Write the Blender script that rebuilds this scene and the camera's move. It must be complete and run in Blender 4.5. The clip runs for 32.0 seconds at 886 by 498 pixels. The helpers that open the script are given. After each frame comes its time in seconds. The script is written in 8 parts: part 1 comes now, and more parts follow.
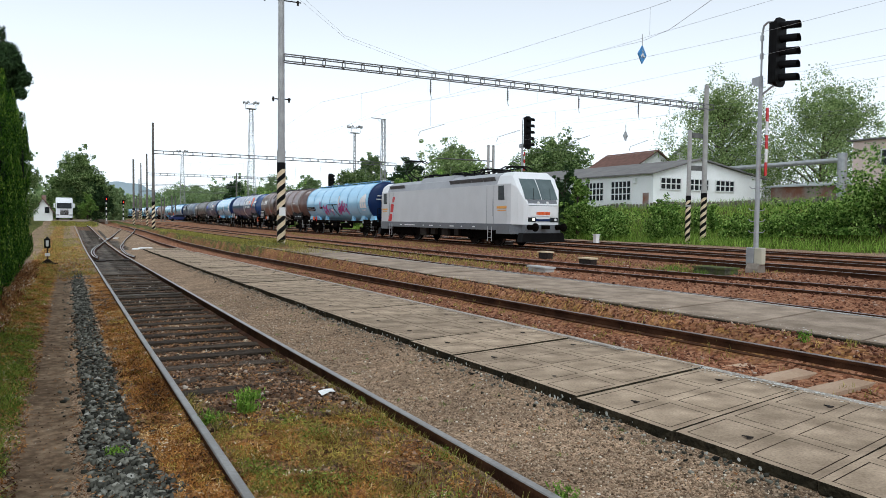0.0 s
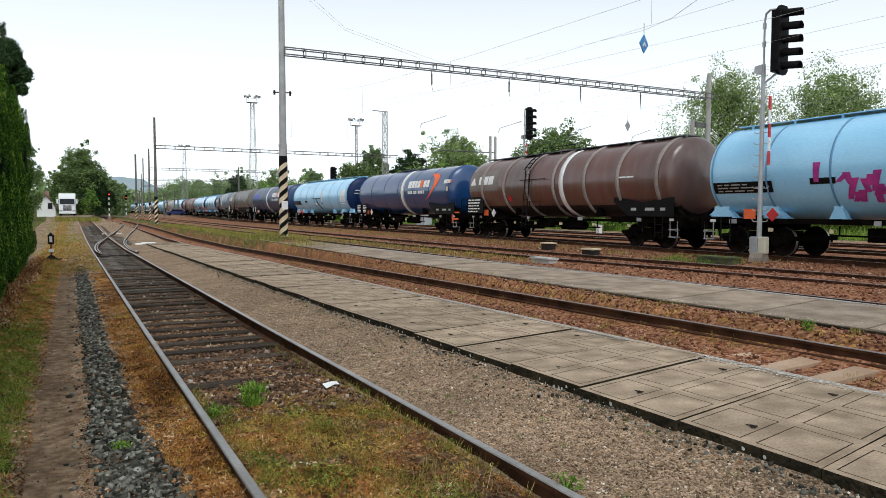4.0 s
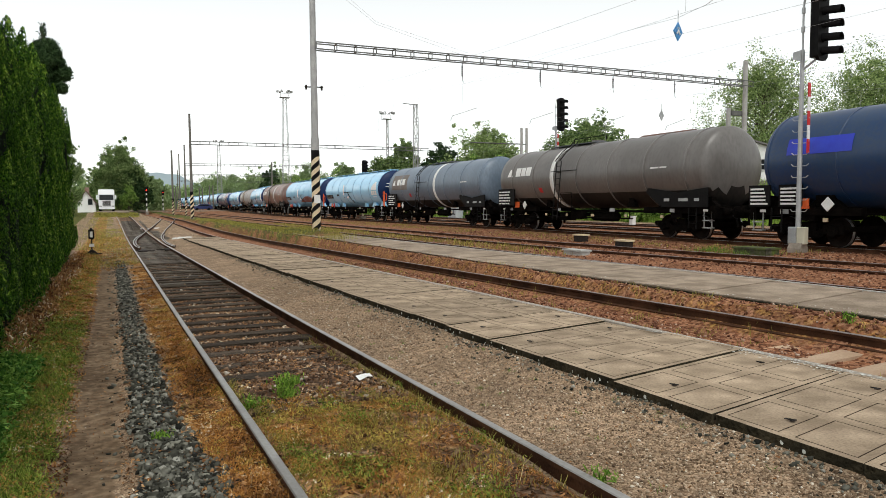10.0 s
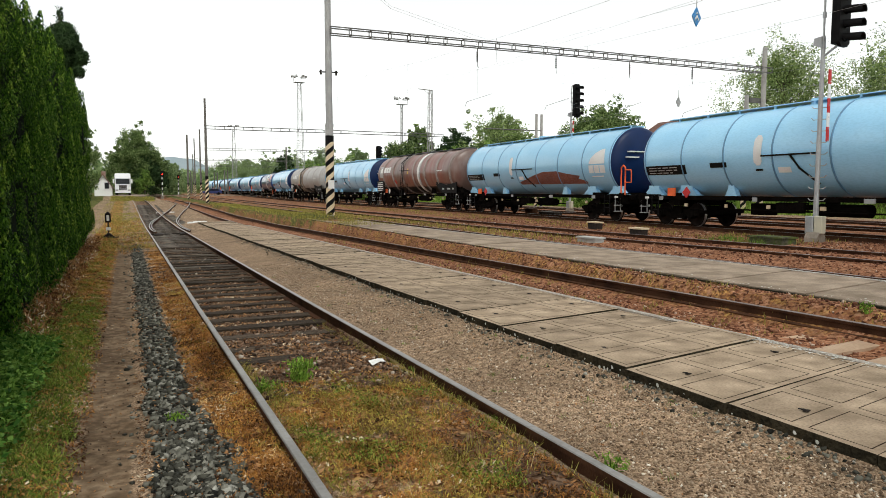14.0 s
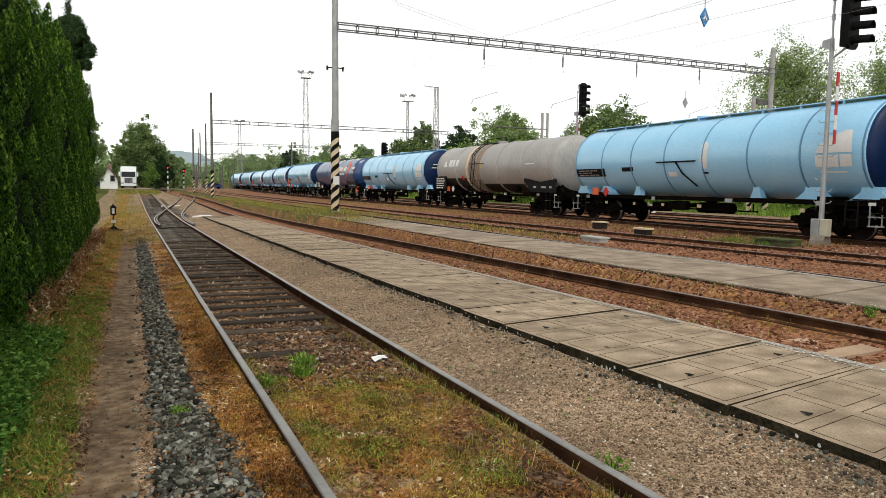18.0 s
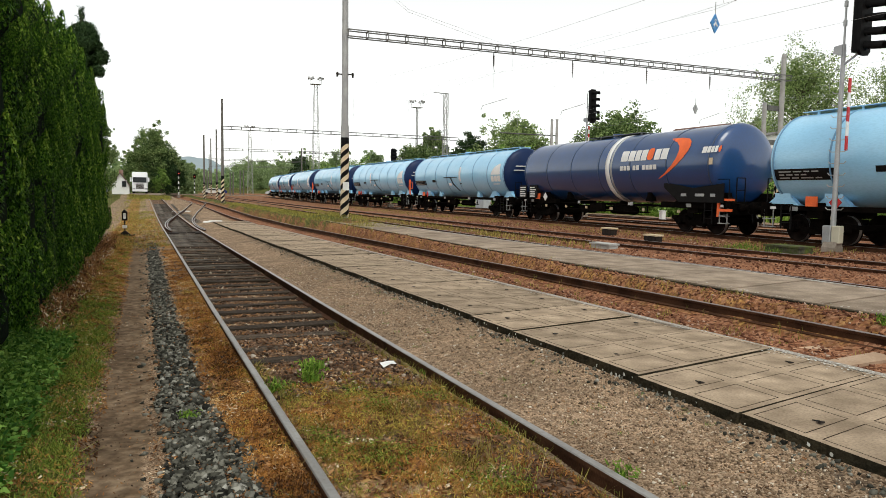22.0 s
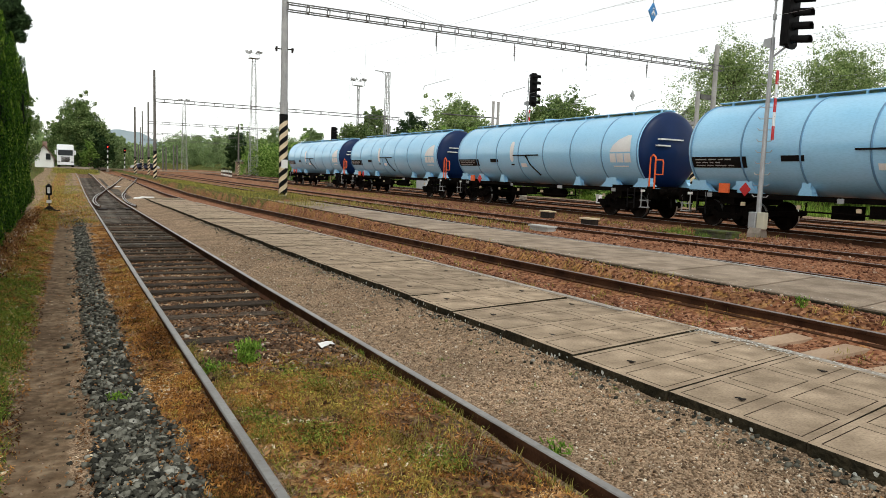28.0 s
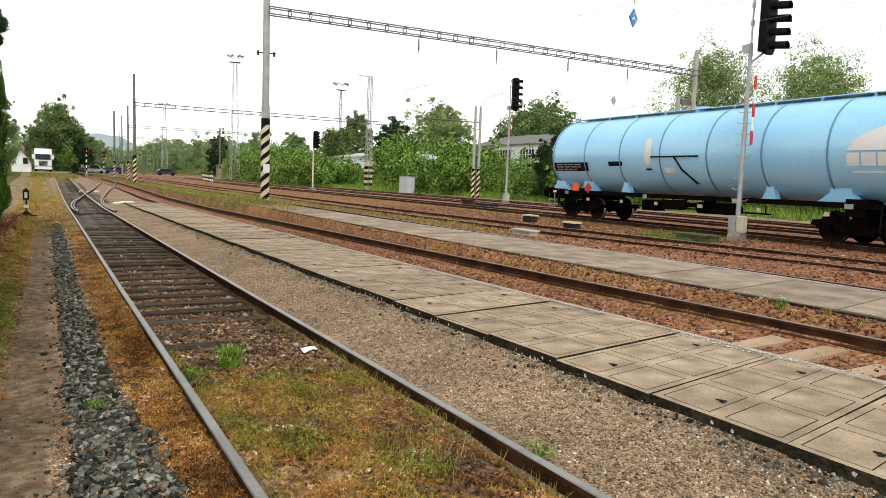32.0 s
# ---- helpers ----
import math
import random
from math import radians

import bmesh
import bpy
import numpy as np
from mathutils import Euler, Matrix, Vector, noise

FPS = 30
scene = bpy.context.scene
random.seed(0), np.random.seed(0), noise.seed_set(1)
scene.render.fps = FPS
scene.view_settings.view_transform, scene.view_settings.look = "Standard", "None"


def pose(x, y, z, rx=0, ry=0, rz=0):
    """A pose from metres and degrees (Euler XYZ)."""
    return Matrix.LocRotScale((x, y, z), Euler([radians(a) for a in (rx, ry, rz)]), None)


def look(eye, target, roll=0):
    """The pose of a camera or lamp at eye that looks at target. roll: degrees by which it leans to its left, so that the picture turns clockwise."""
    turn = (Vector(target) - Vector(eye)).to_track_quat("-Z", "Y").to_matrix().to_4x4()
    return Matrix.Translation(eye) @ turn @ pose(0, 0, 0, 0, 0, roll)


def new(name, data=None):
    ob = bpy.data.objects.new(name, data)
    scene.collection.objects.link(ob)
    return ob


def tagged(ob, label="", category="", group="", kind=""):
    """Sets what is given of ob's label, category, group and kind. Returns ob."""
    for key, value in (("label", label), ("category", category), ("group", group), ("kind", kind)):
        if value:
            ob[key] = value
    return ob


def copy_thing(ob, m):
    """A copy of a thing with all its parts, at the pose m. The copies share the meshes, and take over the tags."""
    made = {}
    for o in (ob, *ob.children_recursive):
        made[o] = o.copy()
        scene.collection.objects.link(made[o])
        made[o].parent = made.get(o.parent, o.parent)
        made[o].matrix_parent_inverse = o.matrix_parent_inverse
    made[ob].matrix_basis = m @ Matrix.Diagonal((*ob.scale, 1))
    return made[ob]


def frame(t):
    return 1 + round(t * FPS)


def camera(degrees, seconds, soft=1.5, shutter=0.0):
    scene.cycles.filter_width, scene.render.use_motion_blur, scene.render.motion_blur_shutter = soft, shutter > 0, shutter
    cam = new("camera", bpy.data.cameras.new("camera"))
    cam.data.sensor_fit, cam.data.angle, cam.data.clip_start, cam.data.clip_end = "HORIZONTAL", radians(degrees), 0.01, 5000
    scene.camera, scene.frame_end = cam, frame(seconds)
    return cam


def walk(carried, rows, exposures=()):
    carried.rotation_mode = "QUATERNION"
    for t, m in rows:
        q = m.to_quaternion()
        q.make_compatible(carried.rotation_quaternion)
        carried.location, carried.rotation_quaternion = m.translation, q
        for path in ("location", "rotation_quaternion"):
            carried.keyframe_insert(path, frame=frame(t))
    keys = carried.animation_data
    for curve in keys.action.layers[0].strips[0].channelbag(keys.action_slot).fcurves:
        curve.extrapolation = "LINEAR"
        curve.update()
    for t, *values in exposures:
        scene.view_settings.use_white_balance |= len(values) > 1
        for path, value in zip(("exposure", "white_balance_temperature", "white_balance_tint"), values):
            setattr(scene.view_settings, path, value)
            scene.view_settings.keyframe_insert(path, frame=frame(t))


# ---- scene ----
cam = camera(65.2, 32.0, 0.8)
# Camera: held by hand at eye height, turning to follow the train
EYE = (0.0, 0.0, 1.585)
PATH = [(0, -28.42, -2.49, 0.63), (0.5, -28.22, -2.46, 0.60), (1, -28.22, -2.41, 0.20), (1.5, -28.06, -2.48, 0.12), (2, -28.08, -2.68, -0.08), (2.5, -28.23, -2.78, -0.05),
        (4.5, -28.11, -3.25, 0.14), (5, -27.45, -3.36, -0.06), (5.5, -27.20, -3.49, -0.09), (6, -26.71, -3.54, -0.28), (6.5, -26.32, -3.62, -0.15), (7, -26.13, -3.50, -0.21),
        (7.5, -26.09, -3.51, -0.02), (8, -25.95, -3.57, -0.28), (8.5, -25.81, -3.71, -0.48), (9, -25.69, -3.77, -0.37), (9.5, -25.65, -3.76, -0.22), (10, -25.58, -3.75, -0.43),
        (10.5, -25.58, -3.80, -0.33), (11, -25.47, -4.00, -0.10), (11.5, -25.33, -4.30, 0.02), (12, -25.27, -4.33, -0.06), (12.5, -25.17, -4.46, -0.40), (13, -24.94, -4.66, -0.18),
        (13.5, -24.72, -4.81, -0.07), (14, -24.47, -4.88, -0.02), (14.5, -24.37, -4.82, 0.26), (16.5, -24.31, -4.64, 1.18), (17, -24.22, -4.69, 0.86), (17.5, -24.19, -4.79, 0.84),
        (18, -24.14, -5.09, 0.78), (18.5, -24.11, -5.16, 0.65), (19, -24.11, -5.17, 0.72), (19.5, -24.14, -5.12, 0.80), (20, -24.01, -4.93, 1.02), (20.5, -23.68, -4.73, 1.16),
        (21, -23.51, -4.59, 1.32), (21.5, -23.39, -4.52, 0.90), (22, -23.38, -4.61, 0.88), (22.5, -23.34, -4.73, 0.95), (23, -23.30, -4.76, 1.07), (23.5, -23.24, -4.72, 1.22),
        (24, -23.12, -4.64, 0.90), (24.5, -22.99, -4.75, 0.87), (26.5, -24.83, -4.81, 1.54), (27, -28.36, -5.03, 2.19), (27.5, -28.83, -5.67, 2.00), (28, -28.39, -6.07, 2.06),
        (28.5, -27.95, -6.09, 1.48), (29, -28.25, -6.65, 2.10), (29.5, -29.22, -6.09, 1.72), (30, -29.53, -5.94, 1.75), (30.5, -29.47, -5.79, 1.82), (31, -29.40, -5.82, 1.78),
        (31.5, -29.58, -5.81, 1.68), (32, -29.79, -5.67, 2.02)]
walk(cam, [(t, pose(*EYE, 90 + p, 0, y) @ pose(0, 0, 0, 0, 0, r)) for t, y, p, r in PATH],
     [(0.0, 0.0, 5820, 6), (2.5, 0.0, 5910, 6), (5.0, 0.08, 6160, 6), (10.0, 0.12, 6520, 6), (24.5, 0.12, 6670, 6), (28.0, 0.11, 6570, 6), (29.0, 0.09, 6570, 6), (29.7, 0.33, 6620, 6), (32.0, 0.43, 6620, 6)])

# Light: a bright overcast sky with a weak, very soft sun
world = bpy.data.worlds.new("world")
scene.world = world
world.use_nodes = True
wn, wl = world.node_tree.nodes, world.node_tree.links
sky = wn.new("ShaderNodeTexSky")
sky.sky_type, sky.sun_disc = "NISHITA", False
sky.sun_elevation, sky.sun_rotation = radians(60), radians(200)
sky.dust_density, sky.air_density, sky.ozone_density = 1.0, 1.0, 1.0
soft_sky = wn.new("ShaderNodeHueSaturation")
soft_sky.inputs["Saturation"].default_value = 0.08
wl.new(sky.outputs[0], soft_sky.inputs["Color"])
wl.new(soft_sky.outputs[0], wn["Background"].inputs["Color"])
wn["Background"].inputs["Strength"].default_value = 0.198
sun = new("sun", bpy.data.lights.new("sun", "SUN"))
sun.data.energy, sun.data.angle, sun.data.color = 1.1, radians(25), (1.0, 0.97, 0.92)
sun.matrix_world = look((0, 0, 60), (0 + 60 * math.sin(radians(200)) * -1 / math.tan(radians(60)), -60 * math.cos(radians(200)) / math.tan(radians(60)), 0))


# ---- materials ----
def material(name, colors, rough=0.7, scale=4.0, fine=40.0, bump=0.0, metal=0.0, fine_mix=0.35, stretch=(1, 1, 1), coat=0.0, vary=0.0, spec=None, coords="Object", dist=0.02):
    """A procedural surface: three colours mixed by noise at two scales, with fine relief."""
    m = bpy.data.materials.new(name)
    m.use_nodes = True
    n, l = m.node_tree.nodes, m.node_tree.links
    b = n["Principled BSDF"]
    c = [(*k, 1) for k in (colors if len(colors) == 3 else (colors[0], colors[-1], colors[0]))]
    tc = n.new("ShaderNodeTexCoord")
    mp = n.new("ShaderNodeMapping")
    mp.inputs["Scale"].default_value = stretch
    l.new(tc.outputs[coords], mp.inputs[0])
    big, small = n.new("ShaderNodeTexNoise"), n.new("ShaderNodeTexNoise")
    big.inputs["Scale"].default_value, big.inputs["Detail"].default_value = scale, 5
    small.inputs["Scale"].default_value, small.inputs["Detail"].default_value = fine, 4
    l.new(mp.outputs[0], big.inputs["Vector"])
    l.new(mp.outputs[0], small.inputs["Vector"])
    ramp = n.new("ShaderNodeValToRGB")
    ramp.color_ramp.elements[0].position, ramp.color_ramp.elements[0].color = 0.36, c[0]
    ramp.color_ramp.elements[1].position, ramp.color_ramp.elements[1].color = 0.64, c[1]
    l.new(big.outputs[0], ramp.inputs[0])
    sm = n.new("ShaderNodeMapRange")
    sm.inputs[1].default_value, sm.inputs[2].default_value, sm.inputs[4].default_value = 0.42, 0.68, fine_mix
    l.new(small.outputs[0], sm.inputs[0])
    mix = n.new("ShaderNodeMix")
    mix.data_type = "RGBA"
    mix.inputs[7].default_value = c[2]
    l.new(ramp.outputs[0], mix.inputs[6])
    l.new(sm.outputs[0], mix.inputs[0])
    out = mix.outputs[2]
    if vary:
        info, hs, mr = n.new("ShaderNodeObjectInfo"), n.new("ShaderNodeHueSaturation"), n.new("ShaderNodeMapRange")
        mr.inputs[3].default_value, mr.inputs[4].default_value = 1 - vary, 1 + vary
        l.new(info.outputs["Random"], mr.inputs[0])
        l.new(mr.outputs[0], hs.inputs["Value"])
        l.new(out, hs.inputs["Color"])
        out = hs.outputs[0]
    l.new(out, b.inputs["Base Color"])
    b.inputs["Roughness"].default_value, b.inputs["Metallic"].default_value, b.inputs["Coat Weight"].default_value = rough, metal, coat
    b.inputs["Specular IOR Level"].default_value = spec if spec is not None else (0.5 if rough < 0.5 else 0.25 if rough < 0.7 else 0.08)
    if bump:
        bp = n.new("ShaderNodeBump")
        bp.inputs["Strength"].default_value, bp.inputs["Distance"].default_value = bump, dist
        l.new(small.outputs[0], bp.inputs["Height"])
        l.new(bp.outputs[0], b.inputs["Normal"])
    return m


def leaf_material(name, dark, light, amount=0.3, mid=None, rare=None, patch=0.0):
    """Foliage: colour varied leaf by leaf, some light through the leaf."""
    m = bpy.data.materials.new(name)
    m.use_nodes = True
    n, l = m.node_tree.nodes, m.node_tree.links
    b = n["Principled BSDF"]
    g, ramp = n.new("ShaderNodeNewGeometry"), n.new("ShaderNodeValToRGB")
    ramp.color_ramp.elements[0].color, ramp.color_ramp.elements[1].color = (*dark, 1), (*(rare or light), 1)
    if mid:
        ramp.color_ramp.elements.new(0.5).color = (*mid, 1)
    if rare:
        ramp.color_ramp.elements.new(0.93).color = (*light, 1)
    fac = g.outputs["Random Per Island"]
    if patch:
        # patches of paler and darker growth, besides the change from blade to blade
        noise, mr, mul, add = n.new("ShaderNodeTexNoise"), n.new("ShaderNodeMapRange"), n.new("ShaderNodeMath"), n.new("ShaderNodeMath")
        noise.inputs["Scale"].default_value, noise.inputs["Detail"].default_value = patch, 3.0
        mr.inputs[1].default_value, mr.inputs[2].default_value, mr.inputs[3].default_value, mr.inputs[4].default_value = 0.36, 0.64, -0.24, 0.6
        mul.operation, mul.inputs[1].default_value = "MULTIPLY", 0.62
        l.new(g.outputs["Position"], noise.inputs["Vector"])
        l.new(noise.outputs[0], mr.inputs[0])
        l.new(fac, mul.inputs[0])
        l.new(mul.outputs[0], add.inputs[0])
        l.new(mr.outputs[0], add.inputs[1])
        fac = add.outputs[0]
    l.new(fac, ramp.inputs[0])
    l.new(ramp.outputs[0], b.inputs["Base Color"])
    b.inputs["Roughness"].default_value = 0.6
    b.inputs["Specular IOR Level"].default_value = 0.06
    tr, mx = n.new("ShaderNodeBsdfTranslucent"), n.new("ShaderNodeMixShader")
    l.new(ramp.outputs[0], tr.inputs[0])
    mx.inputs[0].default_value = amount
    l.new(b.outputs[0], mx.inputs[1])
    l.new(tr.outputs[0], mx.inputs[2])
    l.new(mx.outputs[0], n["Material Output"].inputs[0])
    return m


def glow(name, color, strength):
    m = material(name, [color], 0.4)
    b = m.node_tree.nodes["Principled BSDF"]
    b.inputs["Emission Color"].default_value, b.inputs["Emission Strength"].default_value = (*color, 1), strength
    return m


RAIL_SIDE = material("rail_rust", [(0.04, 0.018, 0.01), (0.09, 0.042, 0.022), (0.016, 0.009, 0.006)], 0.85, 3, 60, 0.3)
RAIL_TOP = material("rail_head_steel", [(0.24, 0.23, 0.215), (0.33, 0.32, 0.3), (0.12, 0.085, 0.065)], 0.42, 2, 30, 0.05, 0.5, 0.3)
RAIL_DULL = material("rail_head_dull", [(0.2, 0.17, 0.16), (0.3, 0.27, 0.26), (0.12, 0.08, 0.06)], 0.5, 2, 30, 0.05, 0.5, 0.3)
WOOD_SLEEPER = material("sleeper_wood", [(0.018, 0.014, 0.01), (0.072, 0.054, 0.04), (0.2, 0.158, 0.12)], 0.9, 2, 25, 0.6, fine_mix=0.4, stretch=(1, 6, 6), vary=0.35)
WOOD_DUSTY = material("sleeper_wood_dusty", [(0.06, 0.05, 0.042), (0.26, 0.23, 0.195), (0.025, 0.02, 0.016)], 0.9, 2, 25, 0.6, fine_mix=0.4, stretch=(1, 6, 6), vary=0.3)
CONCRETE_SLEEPER = material("sleeper_concrete", [(0.48, 0.355, 0.25), (0.4, 0.28, 0.19), (0.26, 0.16, 0.1)], 0.9, 3, 30, 0.3, vary=0.2)
SLAB = material("platform_concrete", [(0.25, 0.189, 0.13), (0.47, 0.362, 0.256), (0.135, 0.098, 0.067)], 0.88, 2.6, 55, 0.35, fine_mix=0.42, vary=0.14, coords="Object")
# old mossy concrete, darkened further for the shadow along platform edges
SLAB_OLD_SHADED = material("shaded_edge_concrete", [(0.018, 0.016, 0.01), (0.07, 0.056, 0.034), (0.007, 0.007, 0.005)], 0.95, 3, 25, 0.8, fine_mix=0.5, dist=0.05)
LICHEN = material("pale_lichen", [(0.62, 0.62, 0.58), (0.5, 0.5, 0.45)], 0.95, 8, 60, 0.4)
GROOVE = material("groove_dirt", [(0.05, 0.037, 0.026), (0.1, 0.073, 0.05)], 0.95, 8, 60, 0.3)
IRON = material("cast_iron_dark", [(0.02, 0.018, 0.016), (0.04, 0.03, 0.026)], 0.7, 8, 60, 0.3)
ASPHALT = material("old_asphalt", [(0.22, 0.17, 0.125), (0.38, 0.3, 0.228), (0.125, 0.093, 0.067)], 0.92, 2.2, 45, 0.3, fine_mix=0.4, vary=0.14)
STEEL_GREY = material("galvanised_steel", [(0.36, 0.37, 0.38), (0.46, 0.47, 0.47), (0.28, 0.28, 0.28)], 0.5, 3, 40, 0.05, 0.55)
MAST_PAINT = material("mast_grey_paint", [(0.32, 0.32, 0.32), (0.42, 0.42, 0.41), (0.2, 0.17, 0.15)], 0.6, 2, 25, 0.1, 0.2, 0.3)
MAST_CONCRETE = material("mast_concrete", [(0.35, 0.34, 0.32), (0.43, 0.42, 0.4), (0.25, 0.24, 0.22)], 0.9, 3, 30, 0.2)
MAST_DARK = material("mast_weathered", [(0.13, 0.12, 0.108), (0.18, 0.17, 0.155), (0.08, 0.07, 0.06)], 0.85, 3, 30, 0.2)
LATTICE = material("lattice_steel", [(0.12, 0.118, 0.115), (0.17, 0.168, 0.16), (0.09, 0.075, 0.062)], 0.6, 3, 25, 0.1, 0.4)
WIRE = material("wire_dark", [(0.4, 0.41, 0.41), (0.46, 0.46, 0.46)], 0.5, 3, 25, 0, 0.5)
BLACK = material("black_paint", [(0.003, 0.003, 0.0035), (0.006, 0.006, 0.006), (0.014, 0.012, 0.011)], 0.6, 4, 40, 0.1, spec=0.1)
# grime, taken down to near black for the shade under the train
UNDER = material("grimy_shaded_gear", [(0.0018, 0.0018, 0.0017), (0.005, 0.0042, 0.0038), (0.018, 0.013, 0.01)], 0.9, 3, 25, 0.4, spec=0.01)
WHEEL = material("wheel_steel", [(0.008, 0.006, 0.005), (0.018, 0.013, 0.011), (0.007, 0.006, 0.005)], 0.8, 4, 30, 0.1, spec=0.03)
TYRE_STEEL = material("wheel_tread_steel", [(0.4, 0.4, 0.4), (0.5, 0.5, 0.5)], 0.35, 4, 30, 0, 0.9)
CREAM = material("stripe_cream", [(0.62, 0.5, 0.33), (0.7, 0.58, 0.4), (0.4, 0.3, 0.2)], 0.7, 3, 30, 0.1)
WHITE = material("white_paint", [(0.78, 0.78, 0.76), (0.7, 0.7, 0.68), (0.55, 0.53, 0.5)], 0.6, 2, 25, 0.05, fine_mix=0.25)
RED = material("red_paint", [(0.6, 0.03, 0.03), (0.5, 0.03, 0.03), (0.35, 0.03, 0.03)], 0.5, 3, 25)
ORANGE = material("orange_paint", [(0.85, 0.16, 0.04), (0.75, 0.13, 0.04), (0.6, 0.1, 0.03)], 0.5, 3, 25)
YELLOW = material("yellow_paint", [(0.75, 0.52, 0.05), (0.65, 0.42, 0.05)], 0.5, 3, 25)
GLASS_DARK = material("window_glass", [(0.012, 0.014, 0.016), (0.02, 0.024, 0.026)], 0.15, 3, 25, 0, 0, spec=0.2)
PLASTER = material("white_plaster", [(0.88, 0.88, 0.86), (0.82, 0.82, 0.79), (0.68, 0.66, 0.62)], 0.9, 0.6, 12, 0.2, fine_mix=0.3)
PINK = material("pink_plaster", [(0.78, 0.63, 0.57), (0.72, 0.57, 0.51), (0.6, 0.47, 0.42)], 0.9, 0.6, 12, 0.2)
ROOF_GREY = material("roof_felt_grey", [(0.16, 0.155, 0.15), (0.21, 0.2, 0.19), (0.11, 0.1, 0.1)], 0.85, 0.8, 20, 0.3)
ROOF_LIGHT = material("roof_sheet_pale", [(0.55, 0.57, 0.58), (0.48, 0.5, 0.51), (0.38, 0.39, 0.39)], 0.6, 0.8, 20, 0.1, 0.2)
ROOF_BROWN = material("roof_brown_tile", [(0.13, 0.075, 0.06), (0.18, 0.1, 0.08), (0.09, 0.055, 0.045)], 0.8, 2, 20, 0.4)
RUST_SHEET = material("rusty_sheet", [(0.26, 0.12, 0.08), (0.35, 0.3, 0.27), (0.16, 0.08, 0.05)], 0.8, 1, 15, 0.2)
BARK = material("bark", [(0.09, 0.07, 0.055), (0.15, 0.12, 0.1), (0.05, 0.04, 0.03)], 0.95, 5, 30, 0.7, stretch=(4, 4, 0.7))
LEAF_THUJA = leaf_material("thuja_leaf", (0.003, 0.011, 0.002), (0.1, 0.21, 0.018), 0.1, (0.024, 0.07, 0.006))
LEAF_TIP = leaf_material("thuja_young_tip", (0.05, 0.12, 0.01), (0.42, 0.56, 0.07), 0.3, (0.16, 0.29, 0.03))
LEAF_DARK = leaf_material("dark_conifer_leaf", (0.006, 0.018, 0.006), (0.07, 0.12, 0.045), 0.15)
# greyed a little: haze over the distant trees is put into this colour
LEAF_MID = leaf_material("mid_green_leaf", (0.028, 0.058, 0.018), (0.38, 0.48, 0.19), 0.38, (0.14, 0.21, 0.068))
LEAF_WILLOW = leaf_material("willow_leaf", (0.09, 0.14, 0.05), (0.47, 0.57, 0.24), 0.45, (0.26, 0.35, 0.125))
LEAF_BUSH = leaf_material("bush_leaf", (0.016, 0.048, 0.008), (0.46, 0.62, 0.17), 0.38, (0.14, 0.26, 0.046))
# paler still, with the haze of the farthest woods in the colour
LEAF_FAR = leaf_material("hazy_far_leaf", (0.11, 0.185, 0.07), (0.42, 0.52, 0.25), 0.5)
INNER_SHADE = material("hedge_shade", [(0.003, 0.006, 0.003), (0.006, 0.01, 0.004)], 0.95, 6, 40, 0.3)
GRASS_GREEN = leaf_material("grass_green", (0.03, 0.08, 0.01), (0.26, 0.42, 0.07), 0.35, (0.1, 0.2, 0.03))
GRASS_BANK = leaf_material("bank_grass", (0.08, 0.16, 0.02), (0.46, 0.62, 0.13), 0.4, (0.22, 0.35, 0.055))
GRASS_DRY = leaf_material("grass_dry", (0.1, 0.04, 0.012), (0.55, 0.34, 0.11), 0.3, (0.36, 0.155, 0.035), (0.75, 0.6, 0.32), 2.3)
VERGE = leaf_material("verge_grass", (0.05, 0.09, 0.012), (0.42, 0.48, 0.1), 0.35, (0.19, 0.25, 0.04))
GRASS_OLIVE = leaf_material("grass_olive", (0.1, 0.09, 0.02), (0.52, 0.46, 0.12), 0.35, (0.28, 0.25, 0.06))
STONE_GREY = leaf_material("stone_grey", (0.01, 0.01, 0.008), (0.22, 0.213, 0.175), 0.0, (0.075, 0.073, 0.058), (0.4, 0.39, 0.34))
LITTER = leaf_material("plant_litter", (0.03, 0.015, 0.008), (0.5, 0.28, 0.12), 0.1, (0.22, 0.1, 0.04), (0.75, 0.65, 0.48), 2.2)
MOSS_PLANT = leaf_material("low_plant", (0.05, 0.036, 0.007), (0.68, 0.55, 0.13), 0.3, (0.34, 0.26, 0.05), None, 2.4)
MOSS_GREEN = leaf_material("low_green_plant", (0.03, 0.06, 0.008), (0.34, 0.44, 0.08), 0.3, (0.14, 0.2, 0.03))
DRY_PLANT = leaf_material("low_dry_plant", (0.05, 0.02, 0.007), (0.72, 0.4, 0.12), 0.3, (0.45, 0.2, 0.052), (0.85, 0.65, 0.35), 2.1)
NETTLE = leaf_material("nettle_leaf", (0.02, 0.07, 0.01), (0.3, 0.48, 0.1), 0.35, (0.095, 0.21, 0.035))
STONE_BROWN = leaf_material("stone_brown", (0.08, 0.053, 0.034), (0.46, 0.36, 0.255), 0.0, (0.25, 0.172, 0.11), (0.75, 0.7, 0.6))
STONE_SOIL = leaf_material("stone_soiled", (0.02, 0.013, 0.009), (0.28, 0.18, 0.115), 0.0, (0.12, 0.073, 0.046), (0.5, 0.45, 0.38))
STONE_RED = leaf_material("stone_red", (0.06, 0.022, 0.013), (0.33, 0.17, 0.1), 0.0, (0.17, 0.072, 0.042), (0.5, 0.4, 0.32))
